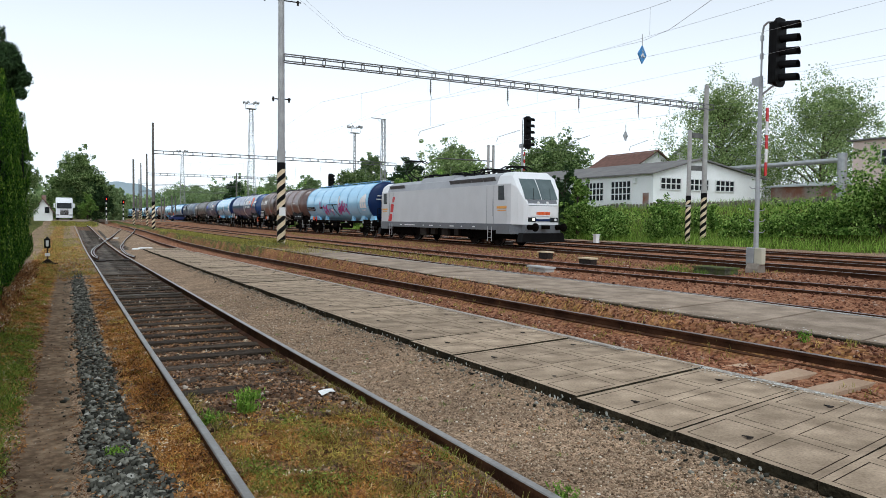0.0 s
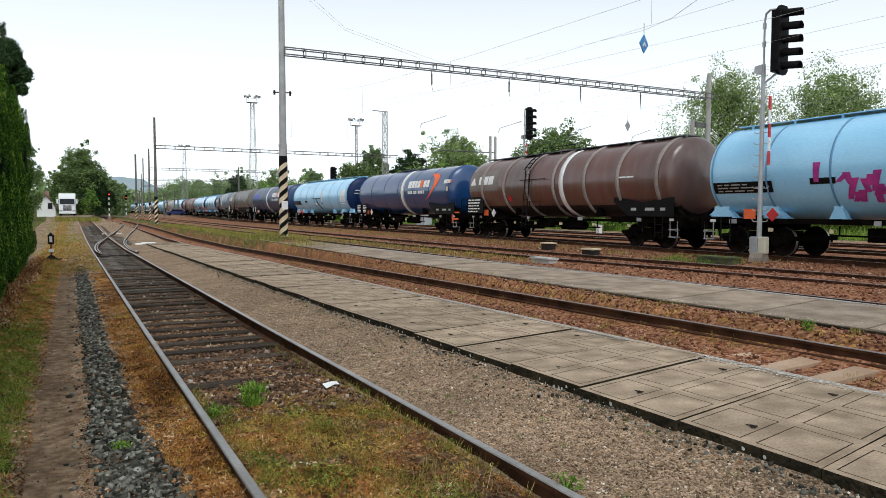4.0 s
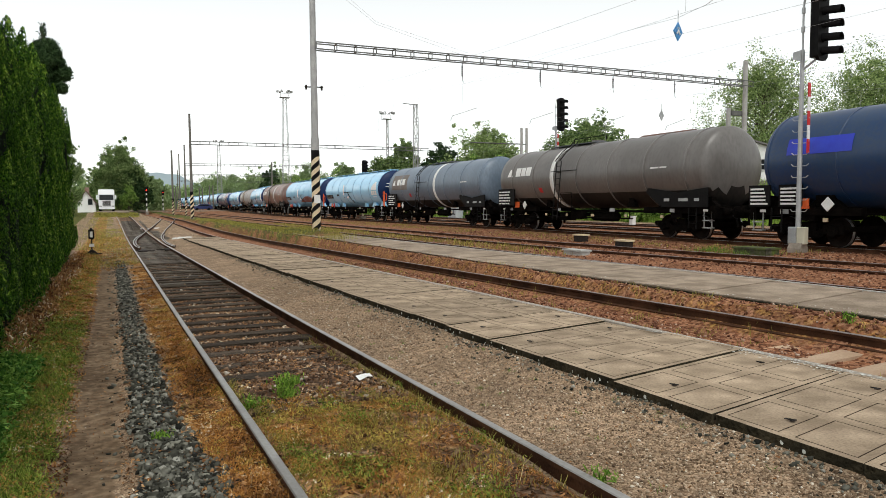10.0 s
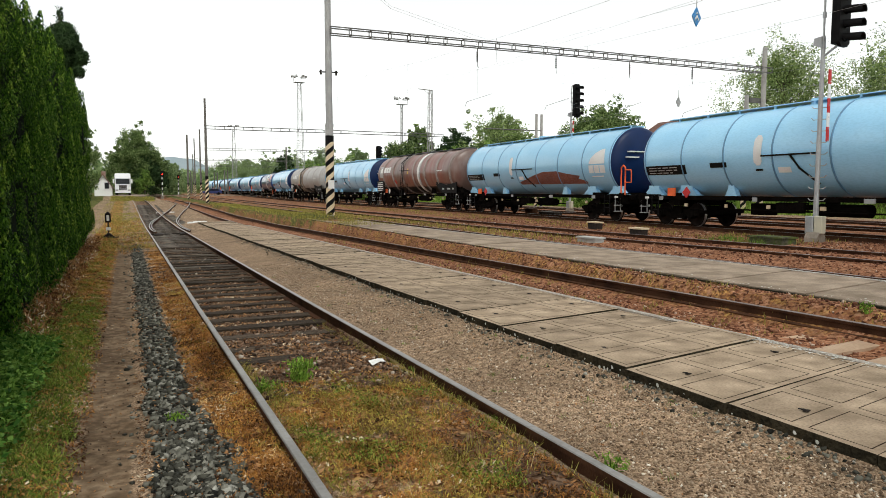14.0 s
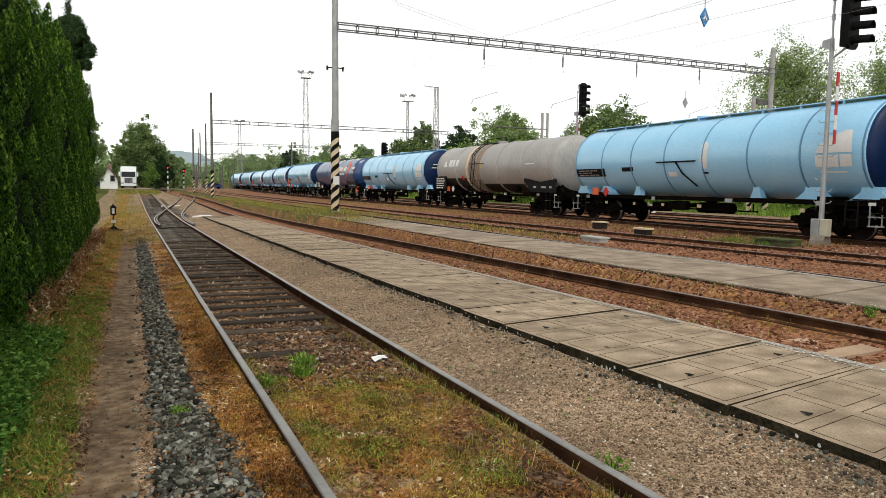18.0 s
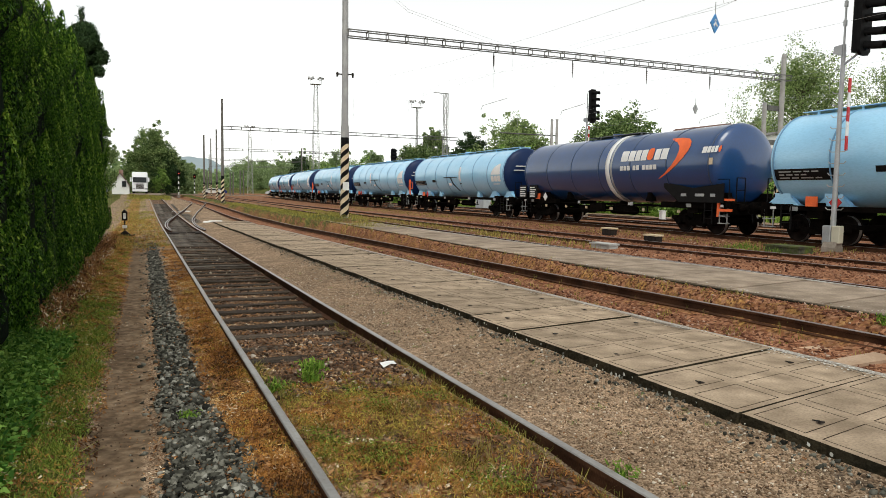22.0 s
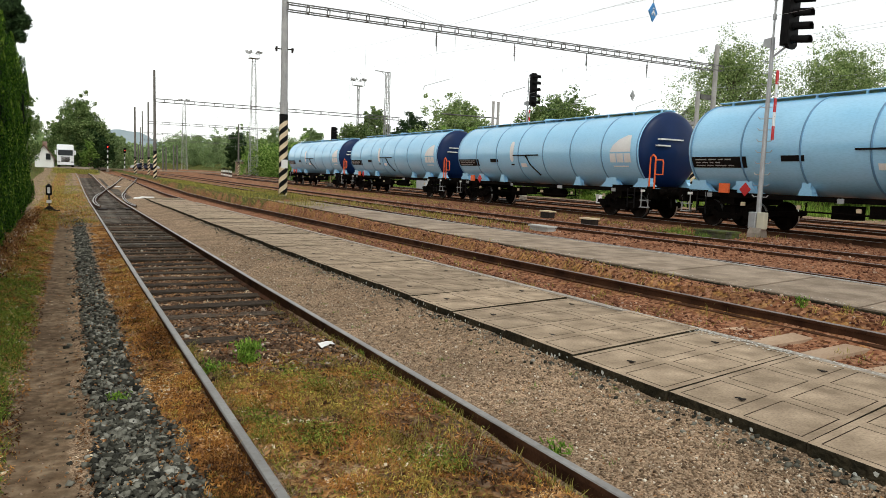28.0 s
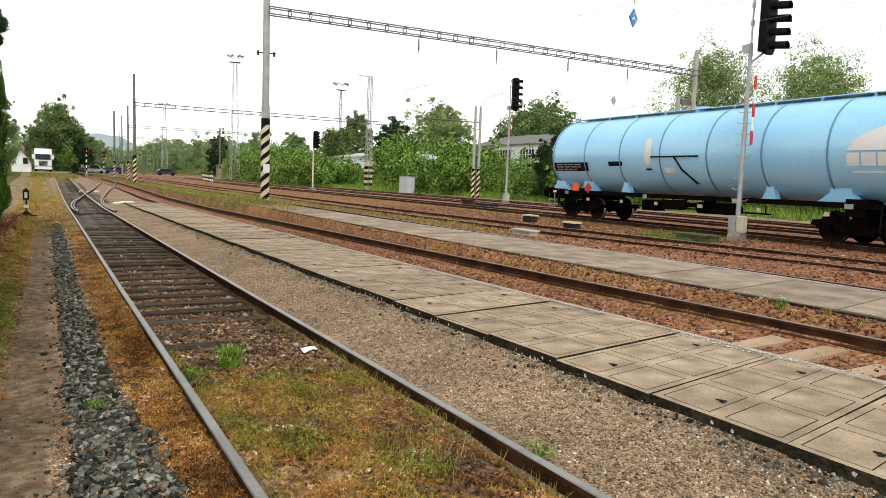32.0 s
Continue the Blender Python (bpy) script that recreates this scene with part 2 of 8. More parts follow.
# distance haze is mixed into the hills' own colour
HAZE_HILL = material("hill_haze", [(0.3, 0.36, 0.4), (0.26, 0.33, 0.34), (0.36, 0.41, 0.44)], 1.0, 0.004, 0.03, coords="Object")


# ---- mesh helpers ----
def mesh_of(name, bm, mats, smooth=False):
    me = bpy.data.meshes.new(name)
    bm.to_mesh(me)
    bm.free()
    for m in mats if isinstance(mats, (list, tuple)) else [mats]:
        me.materials.append(m)
    if smooth:
        me.polygons.foreach_set("use_smooth", [True] * len(me.polygons))
    return me


def part(name, bm, mat, parent=None, label="", smooth=False):
    """One mesh object, under a thing or a part."""
    ob = new(name, bm if isinstance(bm, bpy.types.Mesh) else mesh_of(name, bm, mat, smooth))
    ob.parent = parent
    return tagged(ob, label)


def empty(name, m=None, label="", category="", group="", kind=""):
    ob = new(name)
    ob.empty_display_size = 0.2
    if m is not None:
        ob.matrix_basis = m
    return tagged(ob, label, category, group, kind)


def box(bm, x0, x1, y0, y1, z0, z1, mat=0, m=None):
    v = [bm.verts.new((x, y, z)) for z in (z0, z1) for x, y in ((x0, y0), (x1, y0), (x1, y1), (x0, y1))]
    fs = [bm.faces.new([v[i] for i in q]) for q in ((3, 2, 1, 0), (4, 5, 6, 7), (0, 1, 5, 4), (1, 2, 6, 5), (2, 3, 7, 6), (3, 0, 4, 7))]
    for f in fs:
        f.material_index = mat
    if m is not None:
        bmesh.ops.transform(bm, matrix=m, verts=v)
    return fs


def tube(bm, a, b, r, r2=None, n=8, mat=0, cap=True):
    a, b = Vector(a), Vector(b)
    r2 = r if r2 is None else r2
    q = (b - a).to_track_quat("Z", "Y")
    rings = []
    for p, rr in ((a, r), (b, r2)):
        rings.append([bm.verts.new(p + q @ Vector((rr * math.cos(2 * math.pi * i / n), rr * math.sin(2 * math.pi * i / n), 0))) for i in range(n)])
    for i in range(n):
        bm.faces.new((rings[0][i], rings[0][(i + 1) % n], rings[1][(i + 1) % n], rings[1][i])).material_index = mat
    if cap:
        bm.faces.new(rings[0][::-1]).material_index = mat
        bm.faces.new(rings[1]).material_index = mat


def pipe(bm, pts, r, n=6, mat=0):
    """One bent tube through the points."""
    p = [Vector(q) for q in pts]
    rings = []
    for i, c in enumerate(p):
        a, b = p[max(0, i - 1)], p[min(len(p) - 1, i + 1)]
        d1 = (c - a).normalized() if i else (b - c).normalized()
        d2 = (b - c).normalized() if i < len(p) - 1 else d1
        t = (d1 + d2).normalized() if (d1 + d2).length > 1e-3 else d1
        q = t.to_track_quat("Z", "Y")
        rings.append([bm.verts.new(c + q @ Vector((r * math.cos(2 * math.pi * k / n), r * math.sin(2 * math.pi * k / n), 0))) for k in range(n)])
    for a, b in zip(rings, rings[1:]):
        s = min(range(n), key=lambda j: (a[0].co - b[j].co).length)
        for k in range(n):
            bm.faces.new((a[k], a[(k + 1) % n], b[(k + 1 + s) % n], b[(k + s) % n])).material_index = mat
    bm.faces.new(rings[0][::-1]).material_index = mat
    bm.faces.new(rings[-1]).material_index = mat


def lathe_y(bm, profile, n=40, mat=0, cx=0.0, cz=0.0, close=False):
    """A body of revolution round the y axis; profile of (y, radius)."""
    rings = []
    for y, r in profile:
        rings.append([bm.verts.new((cx + r * math.cos(2 * math.pi * i / n), y, cz + r * math.sin(2 * math.pi * i / n))) for i in range(n)])
    for a, b in zip(rings, rings[1:]):
        for i in range(n):
            bm.faces.new((a[i], b[i], b[(i + 1) % n], a[(i + 1) % n])).material_index = mat
    if close:
        bm.faces.new(rings[0]).material_index = mat
        bm.faces.new(rings[-1][::-1]).material_index = mat


def prism(bm, outline, axis, a, b, mat=0):
    """Extrudes a 2D outline along an axis; x: outline is (y, z); y: (x, z); z: (x, y)."""
    def at(p, k):
        return {"x": (k, p[0], p[1]), "y": (p[0], k, p[1]), "z": (p[0], p[1], k)}[axis]
    A, B = [bm.verts.new(at(p, a)) for p in outline], [bm.verts.new(at(p, b)) for p in outline]
    n = len(outline)
    fs = [bm.faces.new(A), bm.faces.new(B[::-1])] + [bm.faces.new((A[i], B[i], B[(i + 1) % n], A[(i + 1) % n])) for i in range(n)]
    for f in fs:
        f.material_index = mat
    bmesh.ops.recalc_face_normals(bm, faces=fs)
    return fs


def quads(name, corners, mats, index=None, parent=None, smooth=False):
    """A mesh of loose quads from an array (n, 4, 3)."""
    c = np.asarray(corners, float)
    n = len(c)
    me = bpy.data.meshes.new(name)
    me.vertices.add(n * 4)
    me.vertices.foreach_set("co", c.reshape(-1))
    me.loops.add(n * 4)
    me.loops.foreach_set("vertex_index", np.arange(n * 4, dtype=np.int32))
    me.polygons.add(n)
    me.polygons.foreach_set("loop_start", np.arange(0, n * 4, 4, dtype=np.int32))
    if index is not None:
        me.polygons.foreach_set("material_index", np.asarray(index, np.int32))
    me.update(calc_edges=True)
    for m in mats:
        me.materials.append(m)
    ob = new(name, me)
    ob.parent = parent
    return ob


def smoothstep(a, b, x):
    t = np.clip((x - a) / (b - a), 0, 1)
    return t * t * (3 - 2 * t)


# ---- ground ----
RAIL_LEVEL_X, RAIL_LEVEL_Z = (-60, 3, 7, 11, 16, 22, 33, 60), (0, 0, 0.05, 0.02, 0.1, 0.16, 0.15, 0.15)


def rail_level(x):
    return np.interp(x, RAIL_LEVEL_X, RAIL_LEVEL_Z)


LINE_Y = np.arange(-500.0, 4000.0, 1.0)
LINE_X = np.interp(LINE_Y, (-500, -60, 0, 14, 25, 36, 52, 72, 86, 97, 107, 118, 130, 146, 162, 182, 225, 300, 480, 4000), (-2.0, 17.6, 20.1, 20.75, 21.25, 21.65, 21.72, 21.6, 21.52, 21.7, 22.25, 23.1, 24.0, 24.85, 25.15, 25.2, 25.0, 24.6, 24.0, 24.0))
for _ in range(3):
    LINE_X[6:-6] = np.convolve(LINE_X, np.ones(13) / 13, "valid")


def train_x(y):
    """The centre line of the train's track: straight past the yard, then a double bend."""
    return np.interp(y, LINE_Y, LINE_X)


def bank_foot(y):
    return np.where(y < 60, 36.3, np.maximum(33.0, 36.3 - 0.12 * (y - 60)) + np.maximum(0, train_x(y) - 23))


def band(x, a, b, soft=0.12):
    return smoothstep(a - soft, a + soft, x) * (1 - smoothstep(b - soft, b + soft, x))


def fall(y):
    """The siding, its path and platform fall gently away from the eye and rise again past the turnout."""
    return np.interp(np.asarray(y, float), (-20, 0, 38, 52, 78, 90), (0.25, 0.08, -0.33, -0.33, -0.04, 0.0))


def strip_left(y):
    """The grey ballast strip beside the path: its edge towards the path."""
    return np.interp(y, (3.6, 4.5, 5.1, 5.8, 6.7, 9.3, 26), (0.08, 0.12, 0.15, 0.06, 0.11, 0.1, 0.08))


def strip_right(y):
    """Its edge towards the siding, where it widens close by."""
    return np.interp(y, (3.6, 4.4, 5.0, 5.7, 8, 9.3, 26), (0.55, 0.55, 0.47, 0.4, 0.41, 0.36, 0.34))


def lumps(x, y, s):
    return (np.sin(x * 1.7 * s + 1.3 * np.sin(y * 1.1 * s)) + np.sin(y * 2.3 * s + 1.7 * np.sin(x * 0.9 * s)) + np.sin((x + y) * 3.1 * s)) / 3


def ground_z(x, y):
    x, y = np.asarray(x, float), np.asarray(y, float)
    bed = np.interp(x, (-4, -1.2, -0.7, -0.3, 0.0, 0.15, 0.55, 0.8, 0.93, 2.27, 2.43, 3.4, 3.7, 5.4, 5.6, 7.3, 7.55, 7.75, 7.95, 10.3, 10.6, 12.6, 13.4, 16.8, 19, 33, 60),
                    (-0.02, -0.05, -0.08, -0.13, -0.13, -0.1, -0.07, -0.05, -0.165, -0.165, -0.07, 0.015, 0.05, 0.0, -0.22, -0.23, -0.13, 0.1, 0.125, 0.02, -0.15, -0.12, -0.1, -0.1, -0.12, -0.1, -0.05))
    near = np.exp(-np.maximum(0, y - 6.0) ** 2 / 0.6)
    bed = bed + 0.095 * near * smoothstep(0.86, 0.96, x) * (1 - smoothstep(2.24, 2.34, x))
    bed = bed - 0.15 * smoothstep(42, 46, y) * smoothstep(2.4, 2.8, x) * (1 - smoothstep(5.2, 5.6, x))
    z = rail_level(x) + bed + 0.012 * lumps(x, y, 3.1) + 0.012 * lumps(x, y, 0.7)
    rise = np.clip((x - bank_foot(y)) / 13.0, 0, 1)
    z = z + 3.0 * rise * rise * (3 - 2 * rise) + 0.15 * lumps(x, y, 0.4) * (rise > 0)
    z = z + fall(y) * (1 - smoothstep(7.58, 7.78, x))
    z = z + 0.22 * smoothstep(29, 32, y) * (1 - smoothstep(36, 42, y)) * band(x, 8.4, 10.0, 0.5)
    left = 1 - smoothstep(3.5, 5.0, x)
    z = z + left * 0.25 * smoothstep(60, 100, y) + 0.42 * smoothstep(101, 107, y) * left + 0.5 * (1 - left) * smoothstep(150, 190, y) * (x < 60)
    return z


def spaced(*spans):
    out = []
    for a, b, s in spans:
        out += list(np.arange(a, b, s))
    return np.array(out + [spans[-1][1]])


gx = spaced((-3000, -200, 400), (-200, -20, 20), (-20, -3, 1.0), (-3, -1, 0.13), (-1, 4, 0.075), (4, 9, 0.13), (9, 36, 0.4), (36, 60, 1.0), (60, 200, 14), (200, 3000, 400))
gy = spaced((-300, -20, 40), (-20, 0, 2), (0, 16, 0.16), (16, 46, 0.45), (46, 130, 1.6), (130, 400, 12), (400, 4000, 300))
GX, GY = np.meshgrid(gx, gy)
GZ = ground_z(GX, GY)
gv = np.stack([GX, GY, GZ], -1).reshape(-1, 3)
nx, ny = len(gx), len(gy)
ii = (np.arange(ny - 1)[:, None] * nx + np.arange(nx - 1)[None, :]).reshape(-1)
gf = np.stack([ii, ii + 1, ii + nx + 1, ii + nx], -1)
gme = bpy.data.meshes.new("ground")
gme.from_pydata(gv.tolist(), [], gf.tolist())
gme.polygons.foreach_set("use_smooth", [True] * len(gme.polygons))


X, Y = gv[:, 0], gv[:, 1]
wob = 0.08 * lumps(X, Y, 1.5)
after = 1 - smoothstep(6.0, 7.0, Y)
far_grass = smoothstep(26, 34, Y)
masks = {
    "m_path": band(X + wob, -0.38, 0.0, 0.13) * (1 - smoothstep(27, 31, Y)),
    "m_grey": np.maximum(np.maximum(smoothstep(-0.06, 0.06, X + wob * 0.5 - strip_left(Y)) * (1 - smoothstep(-0.04, 0.05, X + wob * 0.5 - strip_right(Y))) * (1 - 0.7 * smoothstep(22, 28, Y)), band(X + wob, 3.4, 3.75, 0.15) * 0.4), 0 * X),
    "m_soil": np.maximum(band(X, 0.9, 2.33, 0.08) * smoothstep(5.5, 6.3, Y + 0.4 * lumps(X, Y, 1.2)), band(X, 0.9, 2.33, 0.1) * (0.46 + 0.3 * lumps(X, Y, 1.9) + 0.2 * smoothstep(1.7, 2.2, X))),
    "m_dry": np.maximum(np.maximum(band(X + wob, 0.5, 0.87, 0.08) * (1 - smoothstep(9, 12, Y) * (0.45 - 0.5 * lumps(X, Y, 0.6))), band(X, 0.92, 2.32, 0.1) * after) * (0.75 + 0.25 * lumps(X, Y, 2)), np.maximum(band(X, -1.3, -0.36, 0.15) * smoothstep(8, 14, Y), band(X, 7.3, 8.1, 0.2) * 0.45)),
    "m_red": np.maximum(band(X + wob, 5.4, 33.5, 0.25), 0) * (1 - 0.35 * smoothstep(40, 90, Y)),
    "m_green": np.maximum.reduce([
        band(X + wob, -40, -0.42, 0.12) * (1 - 0.6 * smoothstep(26, 31, Y) * (X > -3)) * (0.9 - 0.55 * smoothstep(8, 14, Y) * band(X, -1.3, -0.36, 0.2)),
        smoothstep(-0.8, 0.4, X + wob * 4 - bank_foot(Y)) * (X > 20),
        band(X + wob * 3, 7.6, 10.2, 0.5) * far_grass * 0.75,
        band(X + wob * 3, 12.2, 13.6, 0.4) * smoothstep(18, 26, Y) * 0.42,
        band(X + wob * 2, 16.9, 19.8, 0.5) * smoothstep(13, 19, Y) * 0.35,
        band(X, -1.5, 3.6, 0.5) * smoothstep(101, 104, Y),
        band(X, -20, 0.4, 0.4) * smoothstep(30, 36, Y) * (0.35 + 0.4 * lumps(X, Y, 0.5)),
        smoothstep(210, 240, Y) * 0.9]),
}
for key, val in masks.items():
    at = gme.attributes.new(key, "FLOAT", "POINT")
    at.data.foreach_set("value", np.clip(val, 0, 1).astype(np.float32))


def ground_material():
    m = bpy.data.materials.new("yard_ground")
    m.use_nodes = True
    n, l = m.node_tree.nodes, m.node_tree.links
    b = n["Principled BSDF"]
    pos = n.new("ShaderNodeNewGeometry").outputs["Position"]

    def noise_tex(scale, detail=5):
        t = n.new("ShaderNodeTexNoise")
        t.inputs["Scale"].default_value, t.inputs["Detail"].default_value = scale, detail
        l.new(pos, t.inputs["Vector"])
        return t.outputs[0]

    def stones(scale, colors):
        v = n.new("ShaderNodeTexVoronoi")
        v.inputs["Scale"].default_value = scale
        l.new(pos, v.inputs["Vector"])
        r = n.new("ShaderNodeValToRGB")
        r.color_ramp.elements[0].color, r.color_ramp.elements[1].color = (*colors[0], 1), (*colors[-1], 1)
        for i, c in enumerate(colors[1:-1]):
            r.color_ramp.elements.new((i + 1) / (len(colors) - 1)).color = (*c, 1)
        sep = n.new("ShaderNodeSeparateColor")
        l.new(v.outputs["Color"], sep.inputs[0])
        l.new(sep.outputs[0], r.inputs[0])
        return r.outputs[0], v.outputs["Distance"]

    def ramp(src, stops):
        r = n.new("ShaderNodeValToRGB")
        r.color_ramp.elements[0].position, r.color_ramp.elements[0].color = stops[0][0], (*stops[0][1], 1)
        r.color_ramp.elements[1].position, r.color_ramp.elements[1].color = stops[-1][0], (*stops[-1][1], 1)
        for p, c in stops[1:-1]:
            r.color_ramp.elements.new(p).color = (*c, 1)
        l.new(src, r.inputs[0])
        return r.outputs[0]

    def blend(a, c, mask):
        at = n.new("ShaderNodeAttribute")
        at.attribute_name = mask
        add = n.new("ShaderNodeMath")
        add.operation = "ADD"
        l.new(at.outputs["Fac"], add.inputs[0])
        l.new(mid, add.inputs[1])
        mr = n.new("ShaderNodeMapRange")
        mr.inputs[1].default_value, mr.inputs[2].default_value = 0.88, 1.12
        l.new(add.outputs[0], mr.inputs[0])
        mix = n.new("ShaderNodeMix")
        mix.data_type = "RGBA"
        l.new(mr.outputs[0], mix.inputs[0])
        l.new(a, mix.inputs[6])
        l.new(c, mix.inputs[7])
        return mix.outputs[2]

    mid, fine = noise_tex(5, 6), noise_tex(55, 4)
    gravel, dist = stones(100, [(0.085, 0.055, 0.035), (0.24, 0.158, 0.098), (0.42, 0.31, 0.21), (0.16, 0.1, 0.06)])
    # grey ballast ground kept nearly black, painting the shaded gaps between stones
    grey, dist2 = stones(30, [(0.006, 0.006, 0.006), (0.025, 0.024, 0.022), (0.06, 0.058, 0.052), (0.012, 0.012, 0.011)])
    red, dist3 = stones(24, [(0.06, 0.022, 0.011), (0.225, 0.093, 0.048), (0.36, 0.19, 0.11), (0.14, 0.053, 0.027)])
    soil, dist4 = stones(30, [(0.03, 0.018, 0.011), (0.13, 0.076, 0.046), (0.24, 0.155, 0.1), (0.06, 0.038, 0.026)])
    dirt = ramp(noise_tex(9, 9), [(0.3, (0.11, 0.072, 0.043)), (0.5, (0.175, 0.12, 0.075)), (0.7, (0.24, 0.174, 0.113))])
    dry = ramp(noise_tex(22, 10), [(0.3, (0.025, 0.014, 0.007)), (0.42, (0.13, 0.063, 0.025)), (0.52, (0.3, 0.145, 0.045)), (0.62, (0.42, 0.25, 0.09)), (0.72, (0.28, 0.26, 0.07))])
    green = ramp(noise_tex(16, 10), [(0.3, (0.012, 0.018, 0.005)), (0.44, (0.045, 0.065, 0.014)), (0.54, (0.11, 0.12, 0.03)), (0.64, (0.17, 0.12, 0.045)), (0.72, (0.26, 0.17, 0.07))])
    c = blend(gravel, red, "m_red")
    c = blend(c, grey, "m_grey")
    c = blend(c, dirt, "m_path")
    c = blend(c, dry, "m_dry")
    c = blend(c, soil, "m_soil")
    c = blend(c, green, "m_green")
    for size, low, high in ((1.1, 0.8, 1.18), (14.0, 0.72, 1.28)):
        hs, mr = n.new("ShaderNodeHueSaturation"), n.new("ShaderNodeMapRange")
        mr.inputs[1].default_value, mr.inputs[2].default_value, mr.inputs[3].default_value, mr.inputs[4].default_value = 0.35, 0.65, low, high
        l.new(noise_tex(size, 4), mr.inputs[0])
        l.new(mr.outputs[0], hs.inputs["Value"])
        l.new(c, hs.inputs["Color"])
        c = hs.outputs[0]
    l.new(c, b.inputs["Base Color"])
    b.inputs["Roughness"].default_value, b.inputs["Specular IOR Level"].default_value = 0.95, 0.05
    add = n.new("ShaderNodeMath")
    l.new(dist2, add.inputs[0])
    l.new(fine, add.inputs[1])
    bp = n.new("ShaderNodeBump")
    bp.inputs["Strength"].default_value, bp.inputs["Distance"].default_value = 0.3, 0.025
    l.new(add.outputs[0], bp.inputs["Height"])
    l.new(bp.outputs[0], b.inputs["Normal"])
    return m


gme.materials.append(ground_material())
ground = tagged(new("ground", gme), "railway yard ground of gravel, reddish ballast and dry grass", "ground", kind="structure")

# ---- tracks ----
RAIL_OUTLINE = [(-0.07, -0.155), (0.07, -0.155), (0.07, -0.142), (0.012, -0.125), (0.01, -0.045), (0.031, -0.036), (0.031, -0.006), (0.024, 0.0), (-0.024, 0.0), (-0.031, -0.006), (-0.031, -0.036), (-0.01, -0.045), (-0.012, -0.125), (-0.07, -0.142)]


def rail(parent, fx, y0, y1, fz, step=2.0, top=RAIL_TOP):
    """A steel rail whose head follows x = fx(y), z = fz(y)."""
    ys = np.arange(y0, y1 + step * 0.5, step)
    k = len(RAIL_OUTLINE)
    verts, faces, mi = [], [], []
    for y in ys:
        verts += [(fx(y) + a, y, fz(y) + b) for a, b in RAIL_OUTLINE]
    for s in range(len(ys) - 1):
        for i in range(k):
            j = (i + 1) % k
            faces.append((s * k + i, s * k + j, (s + 1) * k + j, (s + 1) * k + i))
            mi.append(1 if i in (6, 7, 8) else 0)
    faces += [tuple(range(k))[::-1], tuple((len(ys) - 1) * k + i for i in range(k))]
    mi += [0, 0]
    me = bpy.data.meshes.new("rail")
    me.from_pydata(verts, [], faces)
    me.polygons.foreach_set("material_index", mi)
    me.materials.append(RAIL_SIDE)
    me.materials.append(top)
    ob = new("rail", me)
    ob.parent = parent
    return ob


def line(pts):
    ys, xs = [p[0] for p in pts], [p[1] for p in pts]
    return lambda y: float(np.interp(y, ys, xs))


G = 1.505
T1L = line([(-8, 0.9), (4, 0.86), (10, 0.84), (30, 0.84), (60, 0.8), (100, 0.62)])
T2F = line([(-20, 7.56), (4, 7.56), (20, 7.5), (45, 7.4), (80, 7.0), (300, 6.95)])
T3F = line([(-20, 12.75), (8, 12.35), (14, 11.95), (20, 11.8), (40, 11.75), (110, 11.4), (300, 12)])
T4F = line([(-20, 17.2), (9, 16.4), (13, 15.95), (19, 15.4), (28, 15.1), (60, 15.0), (110, 15.3), (300, 18.5)])
T5 = lambda y: float(train_x(y))
T6 = lambda y: float(train_x(y) + 4.7)
T7 = lambda y: float(train_x(y) + 9.3)
tracks = []


def track(name, label, specs):
    t = empty(name, label=label, category="railway track", kind="structure")
    for fx, y0, y1, fz, top in specs:
        rail(t, fx, y0, y1, fz, 1.0 if y1 - y0 < 70 else 2.0 if y1 - y0 < 150 else 3.0, top)
    tracks.append(t)
    return t


def curve(pts):
    """A smooth line x = f(y) through a few points."""
    p = np.array(pts, float)
    m = np.gradient(p[:, 1], p[:, 0])

    def at(y):
        i = int(np.clip(np.searchsorted(p[:, 0], y) - 1, 0, len(p) - 2))
        h = p[i + 1, 0] - p[i, 0]
        t = (y - p[i, 0]) / h
        return float((2 * t ** 3 - 3 * t * t + 1) * p[i, 1] + (t ** 3 - 2 * t * t + t) * h * m[i] + (3 * t * t - 2 * t ** 3) * p[i + 1, 1] + (t ** 3 - t * t) * h * m[i + 1])
    return at


def lift(y):
    return float(0.25 * smoothstep(60, 100, y) + fall(y))


def branch_level(fx):
    """The turnout's rails climb with the siding and level out towards the next track."""
    return lambda y: 0.022 + float(fall(y)) + 0.25 * float(smoothstep(60, 100, y) * (1 - smoothstep(3.5, 5.0, fx(y))))


BRANCH_L = curve([(31, 1.25), (33, 1.12), (34.6, 1.02), (36.3, 0.99), (43.6, 1.2), (52.6, 2.03), (74, 4.17), (90, 5.35), (98, 5.45)])
BRANCH_R = curve([(31, 2.75), (33, 2.62), (34.8, 2.53), (36.8, 2.5), (44.3, 2.66), (55.6, 3.6), (72.4, 5.38), (90, 6.85), (98, 6.95)])
track_1 = track("track_1", "worn siding track with polished rails and old wooden sleepers", [
    (T1L, -8, 100, lift, RAIL_TOP), (lambda y: T1L(y) + G, -8, 100, lift, RAIL_TOP),
    (BRANCH_L, 33, 97, branch_level(BRANCH_L), RAIL_TOP),
    (BRANCH_R, 33.6, 97, branch_level(BRANCH_R), RAIL_TOP),
    (curve([(31, 1.4), (34, 1.15), (36.3, 1.1), (43.6, 1.31), (50, 1.85)]), 34, 50, lambda y: 0.02 + float(fall(y)), RAIL_DULL),
    (curve([(31, 2.9), (34, 2.68), (36.8, 2.61), (44.3, 2.77), (50, 3.2)]), 34.5, 50, lambda y: 0.02 + float(fall(y)), RAIL_DULL)])
